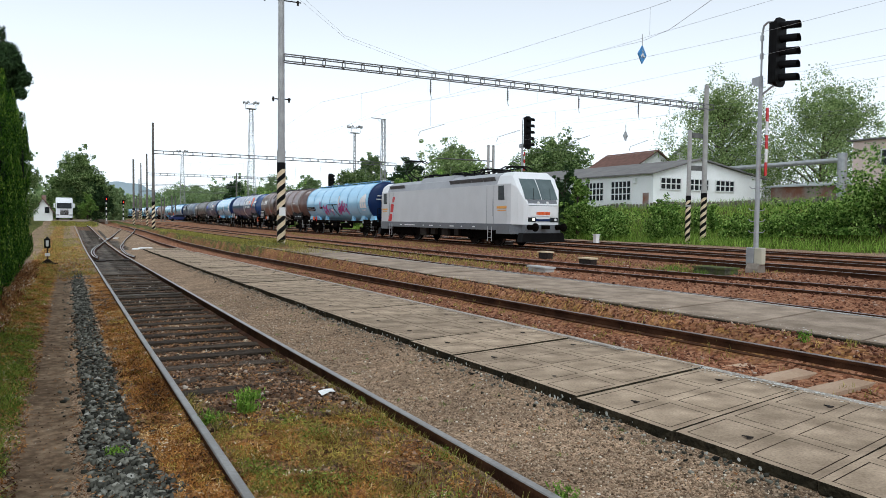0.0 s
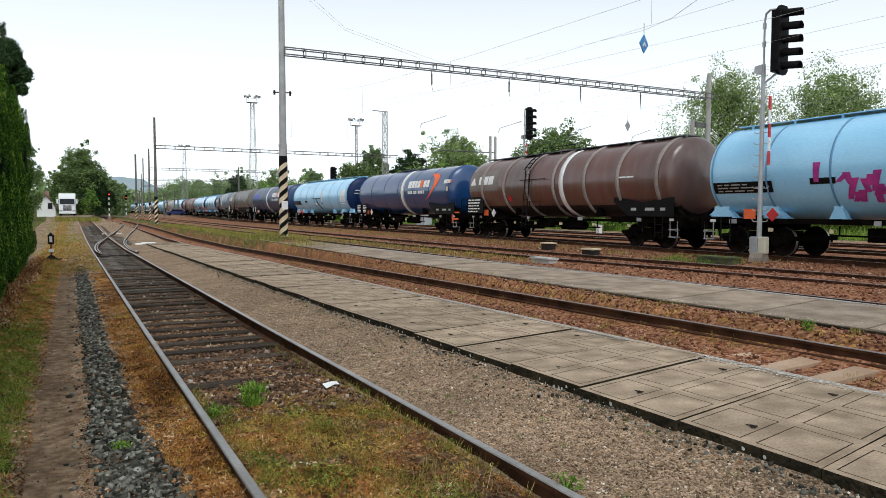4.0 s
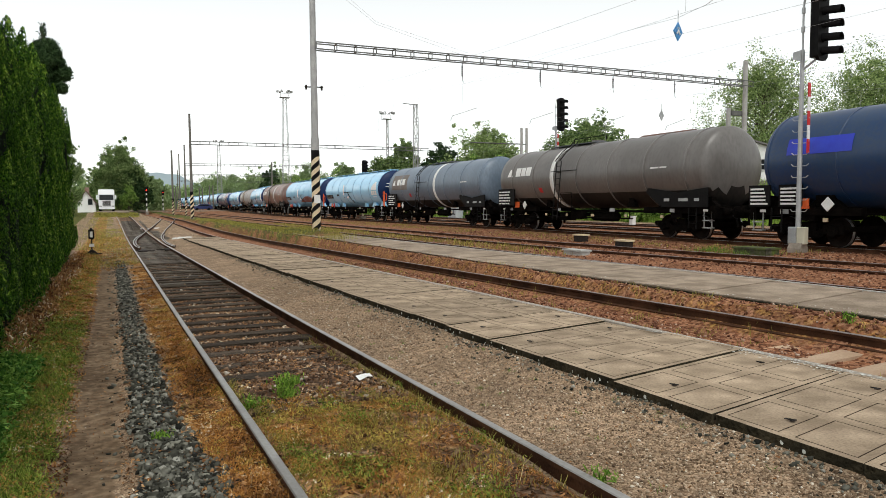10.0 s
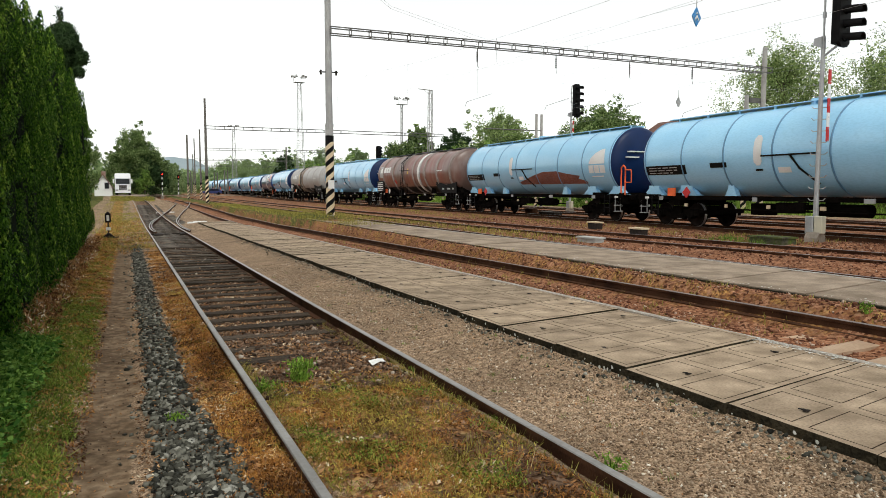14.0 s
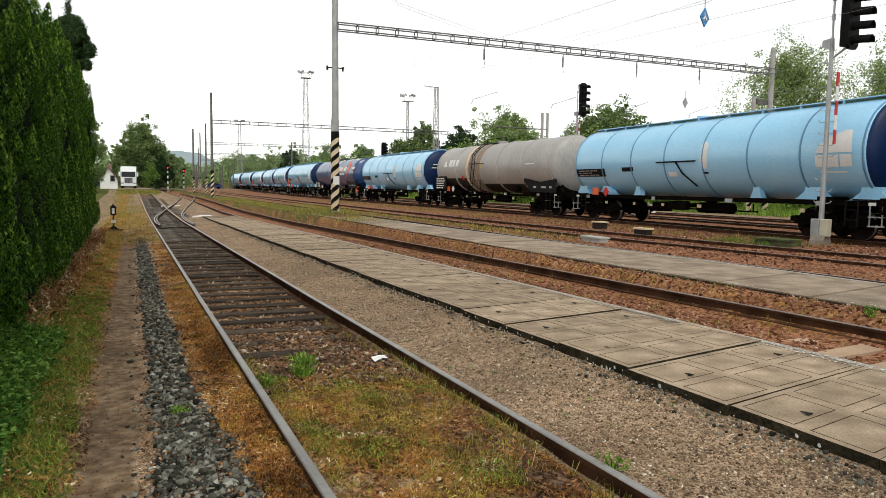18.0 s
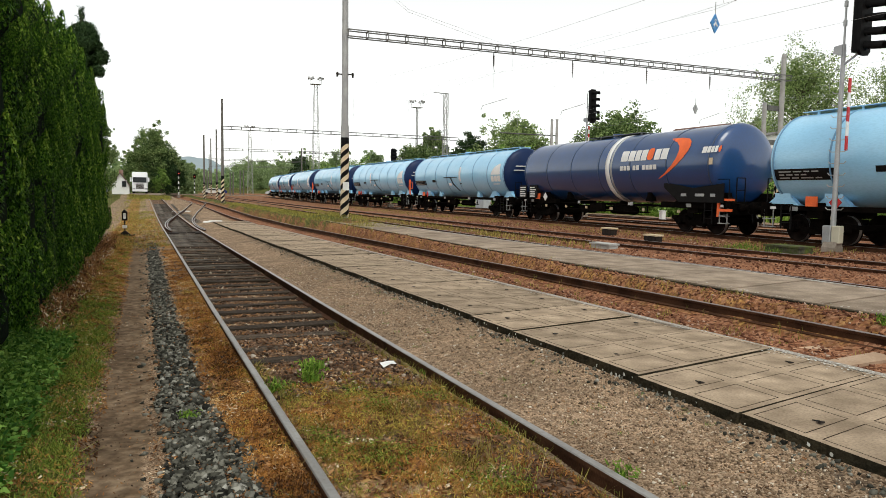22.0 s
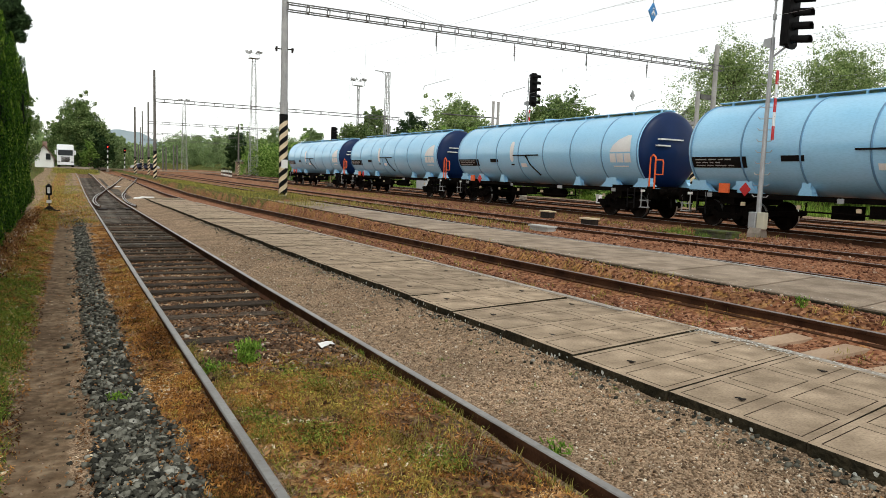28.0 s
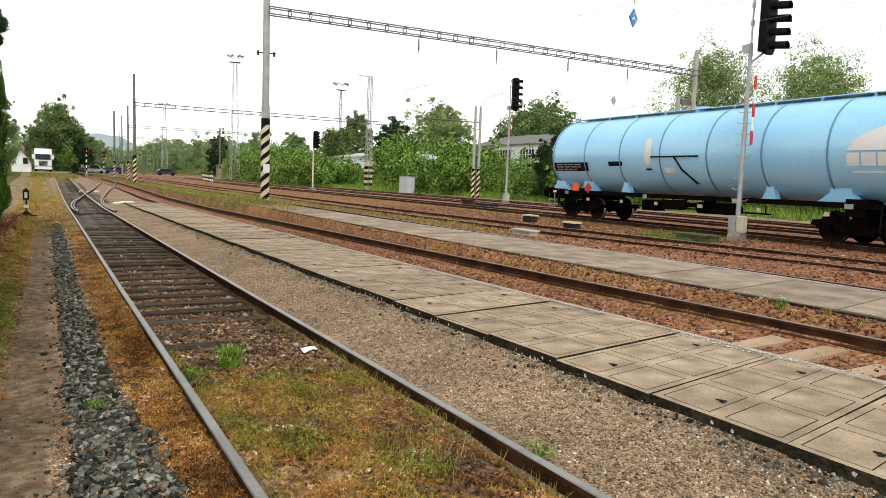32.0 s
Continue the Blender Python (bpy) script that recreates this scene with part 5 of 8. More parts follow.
GAPS = (50.2, 67.3, 85.1, 103.05, 120.8, 138.9, 156.9, 174.75, 192.5, 210.05, 227.5, 245.05, 262.8, 280.85, 298.6, 316.25, 334.0, 351.9, 369.9, 388.0, 406.0)
RAIL_Z5 = 0.16
train, built = [], {}
for i, kind in enumerate(ORDER):
    if kind in built:
        w = copy_thing(built[kind], Matrix.Identity(4))
    else:
        w = built[kind] = tank_wagon(STYLES[kind], 17.75)
    train.append((w, (GAPS[i] + GAPS[i + 1]) / 2))


# ---- the locomotive ----
def locomotive():
    lo = empty("locomotive", label="silver grey electric locomotive with red marks and raised pantograph", category="locomotive")
    half = 9.5
    st = [(-half, 0.92, 2.2), (-half + 0.16, 1.1, 2.5), (-half + 0.42, 1.27, 3.0), (-half + 0.85, 1.42, 3.62), (-half + 1.1, 1.49, 3.92), (-half + 2.1, 1.49, 3.92)]
    st = st + [(-y, w, z) for y, w, z in st[::-1]]
    bm = bmesh.new()
    rings = []
    for y, w, z in st:
        zs = min(3.28, z)
        pts = [(-w, 1.18), (-w, zs), (-min(w, 1.3) if z > 3.5 else -w * 0.97, min(z, 3.72)), (-1.0 if z > 3.5 else -w * 0.9, z)]
        pts = pts + [(-x, zz) for x, zz in pts[::-1]]
        rings.append([bm.verts.new((x, y, zz)) for x, zz in pts])
    for k, (a, b) in enumerate(zip(rings, rings[1:])):
        cab = k < 5 or k > len(rings) - 7
        for i in range(7):
            f = bm.faces.new((a[i], a[i + 1], b[i + 1], b[i]))
            f.material_index = 1 if cab and (i in (1, 2, 3, 4, 5) or k < 3 or k > len(rings) - 5) else (2 if i in (1, 2, 3, 4, 5) else 0)
    bm.faces.new(rings[0]).material_index = 1
    bm.faces.new(rings[-1][::-1]).material_index = 1
    bmesh.ops.recalc_face_normals(bm, faces=bm.faces)
    part("body", bm, [SILVER, SILVER_PALE, LOCO_ROOF], lo)
    bm = bmesh.new()
    box(bm, -1.5, 1.5, -half + 0.85, half - 0.85, 0.86, 1.2)
    for e in (-1, 1):
        prism(bm, [(-0.95, e * (half - 0.2)), (0.95, e * (half - 0.2)), (1.49, e * (half - 0.9)), (1.49, e * (half - 2.15)), (-1.49, e * (half - 2.15)), (-1.49, e * (half - 0.9))], "z", 0.68, 1.195)
    for e in (-1, 1):
        box(bm, -1.1, 1.1, e * (half - 0.12) - 0.14, e * (half - 0.12) + 0.14, 0.72, 1.18)
    part("skirt", bm, LOCO_SKIRT, lo, "dark grey skirt band")
    for e in (-1, 1):
        for x0, x1 in ((-1.0, -0.03), (0.03, 1.0)):
            bm = bmesh.new()
            prism(bm, [(e * (half - 0.115), 2.47), (e * (half - 0.395), 3.0), (e * (half - 0.775), 3.55), (e * (half - 0.9), 3.55), (e * (half - 0.5), 3.0), (e * (half - 0.25), 2.47)], "x", x0, x1)
            screen = part("windscreen", bm, WINDSHIELD, lo, "tinted windscreen pane")
            bm = bmesh.new()
            tube(bm, (x0 * 0.5 + x1 * 0.5, e * (half - 0.1), 2.44), (x0 * 0.3 + x1 * 0.7, e * (half - 0.42), 3.05), 0.014, n=5)
            part("wiper", bm, BLACK, screen)
        bm = bmesh.new()
        box(bm, -0.82, 0.82, e * half - 0.03, e * half + 0.012, 1.62, 2.12)
        part("front_panel", bm, SILVER_PALE, lo)
        bm = bmesh.new()
        prism(bm, [(e * (half + 0.012), 2.14), (e * (half - 0.105), 2.46), (e * (half - 0.3), 2.46), (e * (half - 0.2), 2.14)], "x", -0.9, 0.9)
        part("dark_panel", bm, LOCO_SKIRT, lo, "dark grey panel under the windscreens")
        for x in (-0.28, 0.28):
            bm = bmesh.new()
            tube(bm, (x, e * (half - 0.1), 2.3), (x, e * (half + 0.0), 2.3), 0.07, n=12)
            part("headlight", bm, WHITE, lo)
        for x in (-0.68, 0.68):
            bm = bmesh.new()
            box(bm, x - 0.24, x + 0.24, e * half - 0.03, e * half + 0.04, 1.32, 1.55)
            hl = part("headlight_cluster", bm, GLASS_DARK, lo)
            bm = bmesh.new()
            tube(bm, (x + 0.08, e * (half + 0.02), 1.44), (x + 0.08, e * (half + 0.055), 1.44), 0.08, n=10)
            part("lamp", bm, glow("lamp_warm", (1.0, 0.9, 0.7), 1.2) if x < 0 and e < 0 else WHITE, hl)
        bm = bmesh.new()
        box(bm, -0.42, 0.42, e * half - 0.03, e * half + 0.035, 1.68, 1.84)
        part("lettering_bar", bm, YELLOW if e > 0 else ORANGE, lo)
        bm = bmesh.new()
        box(bm, -0.45, 0.45, e * half - 0.03, e * half + 0.035, 1.35, 1.47)
        part("number_bar", bm, NAVY, lo)
        bm = bmesh.new()
        prism(bm, [(-1.35, 0.28), (1.35, 0.28), (1.25, 0.75), (-1.25, 0.75)], "y", e * (half - 0.35), e * (half + 0.1))
        part("snow_plough", bm, BLACK, lo)
        bm = bmesh.new()
        box(bm, -0.16, 0.16, e * half - 0.1, e * (half + 0.45) + 0.05, 0.95, 1.15)
        part("coupling_hook", bm, UNDER, lo)
        # cab side windows, doors
        for s in (-1, 1):
            bm = bmesh.new()
            y0 = e * (half - 1.65)
            prism(bm, [(y0 - 0.3, 2.45), (y0 + 0.3, 2.45), (y0 + 0.3, 3.2), (y0 - 0.22, 3.2)], "x", s * 1.485, s * 1.503)
            part("cab_window", bm, GLASS_DARK, lo)
            bm = bmesh.new()
            y0 = e * (half - 2.75)
            for dy in (-0.36, 0.36):
                box(bm, s * 1.5 - 0.008, s * 1.5 + 0.008, y0 + dy - 0.012, y0 + dy + 0.012, 1.2, 3.25)
            box(bm, s * 1.51 - 0.012, s * 1.51 + 0.012, y0 + e * 0.28 - 0.012, y0 + e * 0.28 + 0.012, 1.6, 2.5)
            part("cab_door", bm, LOCO_ROOF, lo)
            ladder(lo, y0, 0.25, 1.05, s * 1.52, STEEL_GREY)
            bm = bmesh.new()
            for z, k in ((2.0, 0.95), (1.88, 0.8)):
                box(bm, s * 1.5 - 0.006, s * 1.5 + 0.006, e * (half - 1.6) - k / 2, e * (half - 1.6) + k / 2, z, z + (0.13 if z > 1.95 else 0.05))
            part("lettering_bar", bm, material("loco_orange", [(0.75, 0.38, 0.08), (0.7, 0.33, 0.07)], 0.5), lo)
    # three slanted red marks
    for z0, z1, y, k in ((1.22, 1.75, half - 2.55, 0.58), (1.85, 2.45, half - 2.85, 0.5), (2.55, 2.95, half - 3.1, 0.34)):
        for s in (-1, 1):
            bm = bmesh.new()
            o = [(y + k / 2, z0), (y + k / 2 - 0.06, z1 - 0.1), (y + k / 2 - 0.16, z1), (y - k / 2 - 0.04, z1), (y - k / 2 - 0.1, z1 - 0.1), (y - k / 2, z0 + 0.06), (y - k / 2 + 0.08, z0)]
            prism(bm, o, "x", s * 1.488, s * 1.502)
            part("red_mark", bm, RED, lo, "slanted red mark")
    bm = bmesh.new()
    for y, k in ((5.0, 0.3), (3.6, 1.6), (1.5, 0.12), (0.4, 0.5), (-0.9, 0.1), (-2.4, 0.5), (-3.6, 0.12), (-5.0, 0.3)):
        box(bm, -1.512, -1.5, y - k / 2, y + k / 2, 0.98, 1.04)
    part("lettering_bar", bm, WHITE, lo)
    # roof grilles and equipment
    for s in (-1, 1):
        for y in np.arange(-6.5, 6.6, 1.3):
            if -2.0 < y < 4.6:
                continue
            bm = bmesh.new()
            m = pose(s * 1.4, y, 3.5, 0, s * 23, 0)
            box(bm, -0.012, 0.012, -0.62, 0.62, -0.21, 0.21, 0, m)
            for k in range(5):
                box(bm, -0.02, 0.02, -0.52, 0.52, -0.14 + k * 0.065, -0.12 + k * 0.065, 0, m)
            part("roof_grille", bm, GRILLE, lo)
    bm = bmesh.new()
    prism(bm, [(-1.3, 3.68), (-1.1, 4.05), (1.1, 4.05), (1.3, 3.68)], "y", -2.0, 2.4)
    part("roof_hood", bm, LOCO_ROOF, lo, "pale grey raised roof hood")
    bm = bmesh.new()
    for y in np.arange(-5.5, 5.6, 1.1):
        tube(bm, (-0.5, y, 3.9), (-0.5, y, 4.22), 0.07, n=8)
        tube(bm, (0.5, y, 3.9), (0.5, y, 4.22), 0.07, n=8)
    pipe(bm, [(-0.5, -5.5, 4.24), (-0.5, 5.5, 4.24)], 0.025)
    pipe(bm, [(0.5, -5.5, 4.24), (0.5, 5.5, 4.24)], 0.025)
    box(bm, -0.4, 0.4, -1.5, -0.3, 3.9, 4.25)
    box(bm, -0.35, 0.35, 1.0, 1.8, 3.9, 4.2)
    part("roof_equipment", bm, BLACK, lo)
    for y, up in ((6.2, True), (2.6, False), (-4.0, False), (-6.6, False)):
        bm = bmesh.new()
        base, top = 4.0, 5.45 if up else 4.28
        box(bm, -0.6, 0.6, y - 0.9, y + 0.5, base - 0.1, base)
        knee = (y + 1.15, base + 0.75) if up else (y + 1.6, base + 0.12)
        for x in (-0.12, 0.12):
            tube(bm, (x * 3, y - 0.5, base), (x, knee[0], knee[1]), 0.045)
            tube(bm, (x, knee[0], knee[1]), (x * 3, y - 0.4 if up else y - 0.6, top), 0.035)
        for dy in (-0.25, 0.25):
            pipe(bm, [(-0.85, y - 0.4 + dy, top - 0.12), (-0.55, y - 0.4 + dy, top + 0.02), (0.55, y - 0.4 + dy, top + 0.02), (0.85, y - 0.4 + dy, top - 0.12)], 0.04)
        part("pantograph", bm, BLACK, lo, "raised pantograph" if up else "")
    for y in (-5.2, 5.2):
        bogie(lo, y, LOCO_BOGIE_ME, 2.6, 1.3)
    bm = bmesh.new()
    box(bm, -1.05, 1.05, -8.4, 8.4, 0.42, 0.87)
    part("underframe", bm, UNDER, lo)
    bm = bmesh.new()
    for y, k, z in ((2.0, 0.9, 0.35), (0.6, 0.6, 0.45), (-1.0, 0.8, 0.4), (-2.5, 0.5, 0.45)):
        box(bm, -1.25, 1.25, y - k / 2, y + k / 2, z, 0.86)
    part("underfloor_box", bm, material("underfloor_taupe", [(0.035, 0.03, 0.025), (0.02, 0.017, 0.014)], 0.8, 2, 12, 0.2), lo)
    buffers(lo, half + 0.0)
    return lo


loco = locomotive()
train.append((loco, 50.2 - 10.1))


def run(t):
    """How far the train has moved at t seconds."""
    return 2.4 + 11.9 * min(t, 10.0) + 11.75 * max(0.0, t - 10.0) - 0.7 * max(0.0, 1.0 - t / 6.0)


def train_pose(y):
    bend = (float(train_x(y + 3)) - float(train_x(y - 3))) / 6
    return pose(float(train_x(y)), y, RAIL_Z5, 0, 0, -math.degrees(math.atan(bend)))
# ---- overhead line: masts, beams, wires ----
def gz(x, y):
    return float(ground_z(x, y))


def striped(bm, r, z0, z1, pitch=0.25, n=16, turns=2):
    """A cylinder skin in slanting black and cream bands, with a black cap."""
    rise = 2 * pitch * turns
    rows = int(round((z1 - z0 + rise) / pitch))
    rings = {}

    def vert(i, j):
        z = min(max(z0 - rise + j * pitch + rise * i / n, z0), z1)
        key = (i % n, round(z, 4))
        if key not in rings:
            a = 2 * math.pi * i / n
            rings[key] = bm.verts.new((r * math.cos(a), r * math.sin(a), z))
        return rings[key]

    for j in range(rows):
        for i in range(n):
            v = []
            for q in (vert(i, j), vert(i + 1, j), vert(i + 1, j + 1), vert(i, j + 1)):
                if q not in v:
                    v.append(q)
            if len(v) > 2:
                try:
                    bm.faces.new(v).material_index = j % 2
                except ValueError:
                    pass
    tube(bm, (0, 0, z1), (0, 0, z1 + 0.3), r, n=n, mat=1)


def mast(x, y, h, r0, r1, stripe, mat, label, arms=()):
    z = gz(x, y)
    m = empty("catenary_mast", pose(x, y, z), label, "mast", "catenary masts")
    bm = bmesh.new()
    tube(bm, (0, 0, -0.3), (0, 0, h * 0.33), r0, r0 * 0.98, n=16)
    tube(bm, (0, 0, h * 0.33), (0, 0, h), r0 * 0.86, r1, n=16)
    tube(bm, (0, 0, h * 0.33 - 0.06), (0, 0, h * 0.33 + 0.06), r0 * 1.05, n=16)
    part("pole", bm, mat, m, smooth=False)
    if stripe:
        bm = bmesh.new()
        striped(bm, r0 + 0.006, 0.03, stripe)
        bmesh.ops.remove_doubles(bm, verts=bm.verts[:], dist=0.002)
        part("warning_stripes", bm, [CREAM, BLACK], m, "black and cream slanting stripes")
    for z1, l, d in arms:
        bm = bmesh.new()
        tube(bm, (-l * 0.5, 0, z1), (l * 0.5, 0, z1 + 0.03), 0.03)
        for s in (-0.42, 0.42):
            tube(bm, (s * l, 0, z1 - 0.12), (s * l, 0, z1 + 0.1), 0.05, n=8)
        part("cross_arm", bm, IRON, m)
    return m


def beam(x0, x1, y, z, y1=None, z1=None, hung=()):
    """A light lattice beam between two masts, with hangers for the wires."""
    y1, z1 = y if y1 is None else y1, z if z1 is None else z1
    b = empty("catenary_beam", pose(x0, y, z), "slender grey lattice beam spanning the tracks", "lattice beam", "catenary beams")
    d = Vector((x1 - x0, y1 - y, z1 - z))
    length = d.length
    ang = math.degrees(math.atan2(y1 - y, x1 - x0))
    tilt = -math.degrees(math.asin((z1 - z) / length))
    m = pose(0, 0, 0, 0, tilt, ang)
    bm = bmesh.new()
    for dy in (-0.2, 0.2):
        for dz in (-0.16, 0.16):
            box(bm, 0, length, dy - 0.028, dy + 0.028, dz - 0.025, dz + 0.025, 0, m)
    n = int(length / 1.0)
    part("chord", bm, LATTICE, b)
    bm = bmesh.new()
    for i in range(n + 1):
        k = length * i / n
        for dy in (-0.2, 0.2):
            box(bm, k - 0.02, k + 0.02, dy - 0.015, dy + 0.015, -0.16, 0.16, 0, m)
        for dz in (-0.16, 0.16):
            box(bm, k - 0.02, k + 0.02, -0.2, 0.2, dz - 0.015, dz + 0.015, 0, m)
    part("lacing", bm, LATTICE, b)
    for hx in hung:
        bm = bmesh.new()
        q = m @ Vector((hx - x0, 0, 0))
        tube(bm, q + Vector((0, 0, -0.2)), q + Vector((0, 0, -0.4)), 0.025)
        for k in range(5):
            tube(bm, q + Vector((0, 0, -0.4 - k * 0.11)), q + Vector((0, 0, -0.48 - k * 0.11)), 0.06, 0.035, n=8)
        pipe(bm, [q + Vector((0, 0, -0.9)), q + Vector((0.02, 0, -1.1)), q + Vector((0.08, 0, -1.22))], 0.014)
        part("insulator", bm, IRON, b, "dark hanging insulator")
        bm = bmesh.new()
        pipe(bm, [q + Vector((0.9, 0, -2.5)), q + Vector((-0.6, 0.0, -3.0)), q + Vector((-0.7, 0, -3.25))], 0.022)
        part("steady_arm", bm, WIRE, b)
    return b


HANG = (17.0, 21.9, 27.0, 31.8)
mast(9.0, 33.0, 13.2, 0.2, 0.13, 3.55, MAST_PAINT, "tall grey steel mast with black and cream stripes", ((6.85, 0.9, 0), (11.5, 1.9, 0)))
mast(38.15, 33.2, 10.5, 0.2, 0.15, 2.9, MAST_CONCRETE, "concrete catenary mast with striped foot on the grassy bank")
beam(9.1, 38.4, 33.0, 9.15, 33.0, 9.3, HANG)
bm = bmesh.new()
box(bm, 8.85, 9.15, 32.77, 32.79, 1.65, 2.05)
tagged(part("mast_plate", bm, WHITE), "small white plate on the striped mast", "sign")
mast(37.0, 33.5, 7.6, 0.17, 0.14, 2.9, MAST_CONCRETE, "shorter concrete post with striped foot beside a mast")
bracing = empty("mast_bracing", pose(37.55, 33.35, 0), "steel cross pieces joining two concrete posts", "bracing")
for z in (5.2, 7.4):
    bm = bmesh.new()
    box(bm, -0.5, 0.5, -0.06, 0.06, z - 0.16, z + 0.16)
    part("cross_piece", bm, LATTICE, bracing)
for x, y, h, xe, top in ((7.95, 79.2, 11.2, 36.0, 8.2), (11.2, 121, 11.6, 34, 8.2), (13.9, 163, 12.8, 36, 8.2), (17.0, 205, 11.0, 40, 8.2)):
    mast(x, y, h, 0.17, 0.11, 2.6, MAST_DARK, "grey catenary mast with a striped foot beside the tracks")
    beam(x, xe, y, top + 0.1)
for x, y, h in ((9.0, 118, 10.2), (15.2, 190, 6), (19.4, 176, 5.5), (20.1, 176, 5.5), (22.0, 178, 6.0), (22.8, 178, 6.0), (27.2, 130, 9.5)):
    mast(x, y, h, 0.18, 0.13, 2.3 if h > 8 else 0, MAST_DARK, "plain concrete post in the yard")


def lattice_tower(name, x, y, z, h, w0, w1, label, stripes=False, head=False, category="lattice mast"):
    t = empty(name, pose(x, y, z), label, category)
    bm = bmesh.new()
    def at(k, sx, sy):
        w = (w0 + (w1 - w0) * k) / 2
        return (sx * w, sy * w, h * k)
    for sx, sy in ((-1, -1), (1, -1), (1, 1), (-1, 1)):
        tube(bm, at(0, sx, sy), at(1, sx, sy), 0.05, n=4)
    # pale mast grey instead of dark steel, to carry the haze of distance
    part("leg", bm, MAST_PAINT, t)
    bm = bmesh.new()
    n = int(h / 1.0)
    for i in range(n):
        k0, k1 = i / n, (i + 1) / n
        c = ((-1, -1), (1, -1), (1, 1), (-1, 1))
        for j in range(4):
            a, b = c[j], c[(j + 1) % 4]
            tube(bm, at(k0, *(a if i % 2 else b)), at(k1, *(b if i % 2 else a)), 0.024, n=4)
            tube(bm, at(k1, *a), at(k1, *b), 0.02, n=4)
    part("lacing", bm, MAST_PAINT, t)
    if stripes:
        bm = bmesh.new()
        for k in range(9):
            for sx, sy in ((-1, -1), (1, -1), (1, 1), (-1, 1)):
                p = at(k * 0.35 / h, sx, sy)
                box(bm, p[0] - 0.09, p[0] + 0.09, p[1] - 0.09, p[1] + 0.09, p[2], p[2] + 0.35, k % 2)
        part("warning_stripes", bm, [CREAM, BLACK], t)
        bm = bmesh.new()
        tube(bm, (-1.7, 0, h + 0.05), (0.3, 0, h - 0.05), 0.06, n=6)
        tube(bm, (-0.9, 0, h), (0, 0, h - 0.7), 0.03, n=5)
        part("cross_arm", bm, MAST_PAINT, t)
    if head:
        bm = bmesh.new()
        box(bm, -0.95, 0.95, -0.7, 0.7, h, h + 0.08)
        for x0, y0 in ((-0.95, -0.7), (0.95, -0.7), (0.95, 0.7), (-0.95, 0.7)):
            tube(bm, (x0, y0, h), (x0, y0, h + 1.0), 0.035, n=6)
        pipe(bm, [(-1.4, -0.7, h + 1), (1.4, -0.7, h + 1), (1.4, 0.7, h + 1), (-1.4, 0.7, h + 1), (-1.4, -0.7, h + 1)], 0.035)
        part("platform", bm, MAST_PAINT, t)
        for a in range(6):
            bm = bmesh.new()
            box(bm, -0.24, 0.24, -0.12, 0.12, -0.2, 0.2, 0, pose(1.35 * math.cos(a * 1.05), 0.8 * math.sin(a * 1.05), h + 1.25, 30, 0, a * 60))
            part("floodlight", bm, MAST_PAINT, t)
    return t


lattice_tower("catenary_mast", 35.2, 81.2, 0.2, 13.9, 0.62, 0.42, "tall lattice catenary mast with striped foot", True)
lattice_tower("light_tower", 31.7, 138, 0.1, 22.5, 1.6, 0.6, "grey lattice floodlight tower with a lamp platform", head=True, category="light tower")
lattice_tower("light_tower", 49.4, 128, 1.5, 16.6, 0.4, 0.3, "slim floodlight tower behind the bushes", head=True, category="light tower")
lattice_tower("light_tower", 29.5, 215, 0.3, 19.0, 1.6, 0.6, "distant floodlight tower above the tracks", head=True, category="light tower")


def wire(name, label, pts, r=0.009):
    bm = bmesh.new()
    pipe(bm, pts, r * 0.7, n=5)
    return tagged(part(name, bm, WIRE), label, "wire", "overhead wires")


SPANS = [-130, -90, -50, -10, 33, 79, 122, 163, 205, 260]
for k, (fx, z) in enumerate(((T3F, 5.7), (T4F, 5.75), (T5, 5.8), (T6, 5.8), (T7, 5.7))):
    off = -G / 2 if k < 2 else 0.0
    wire("contact_wire", "thin contact wire over a track", [(fx(y) + off + (0.2 if i % 2 else -0.2), y, z) for i, y in enumerate(SPANS)], 0.005)
    pts = []
    for i, (a, b) in enumerate(zip(SPANS, SPANS[1:])):
        for q in range(6):
            y = a + (b - a) * q / 6
            pts.append((fx(y) + off, y, z + 1.55 - 0.95 * 4 * (q / 6) * (1 - q / 6)))
    wire("messenger_wire", "sagging carrier wire over a track", pts, 0.006)
    bm = bmesh.new()
    for i, (a, b) in enumerate(zip(SPANS, SPANS[1:])):
        for q in (0.12, 0.3, 0.5, 0.7, 0.88):
            y = a + (b - a) * q
            tube(bm, (fx(y) + off, y, z), (fx(y) + off, y, z + 1.55 - 0.95 * 4 * q * (1 - q)), 0.006, n=4)
    tagged(part("dropper_wires", bm, WIRE), "short dropper wires under a carrier wire", "wire", kind="stuff")
wire("feeder_wire", "feeder wire strung along the mast tops", [(38.4, y, 10.4 - 1.0 * (1 - abs(math.cos((y - 33) / 92 * math.pi)))) for y in range(-60, 240, 8)], 0.01)
wire("stay_wire", "thin stay wire from the mast top to the beam", [(9.0, 33, 12.9), (12.2, 33, 10.62), (17.95, 33, 9.4)], 0.009)
wire("stay_wire", "thin stay wire from the mast top to the beam", [(9.0, 33, 12.6), (12.2, 33, 10.5), (17.0, 33, 9.4)], 0.009)
wire("feeder_wire", "thin wire that carries the blue sign", [(27.0, 45.0, 11.9), (21.1, 30, 9.5), (15.7, 16.2, 7.15), (12.5, 12.0, 6.1), (6.0, 2.0, 4.9)], 0.008)


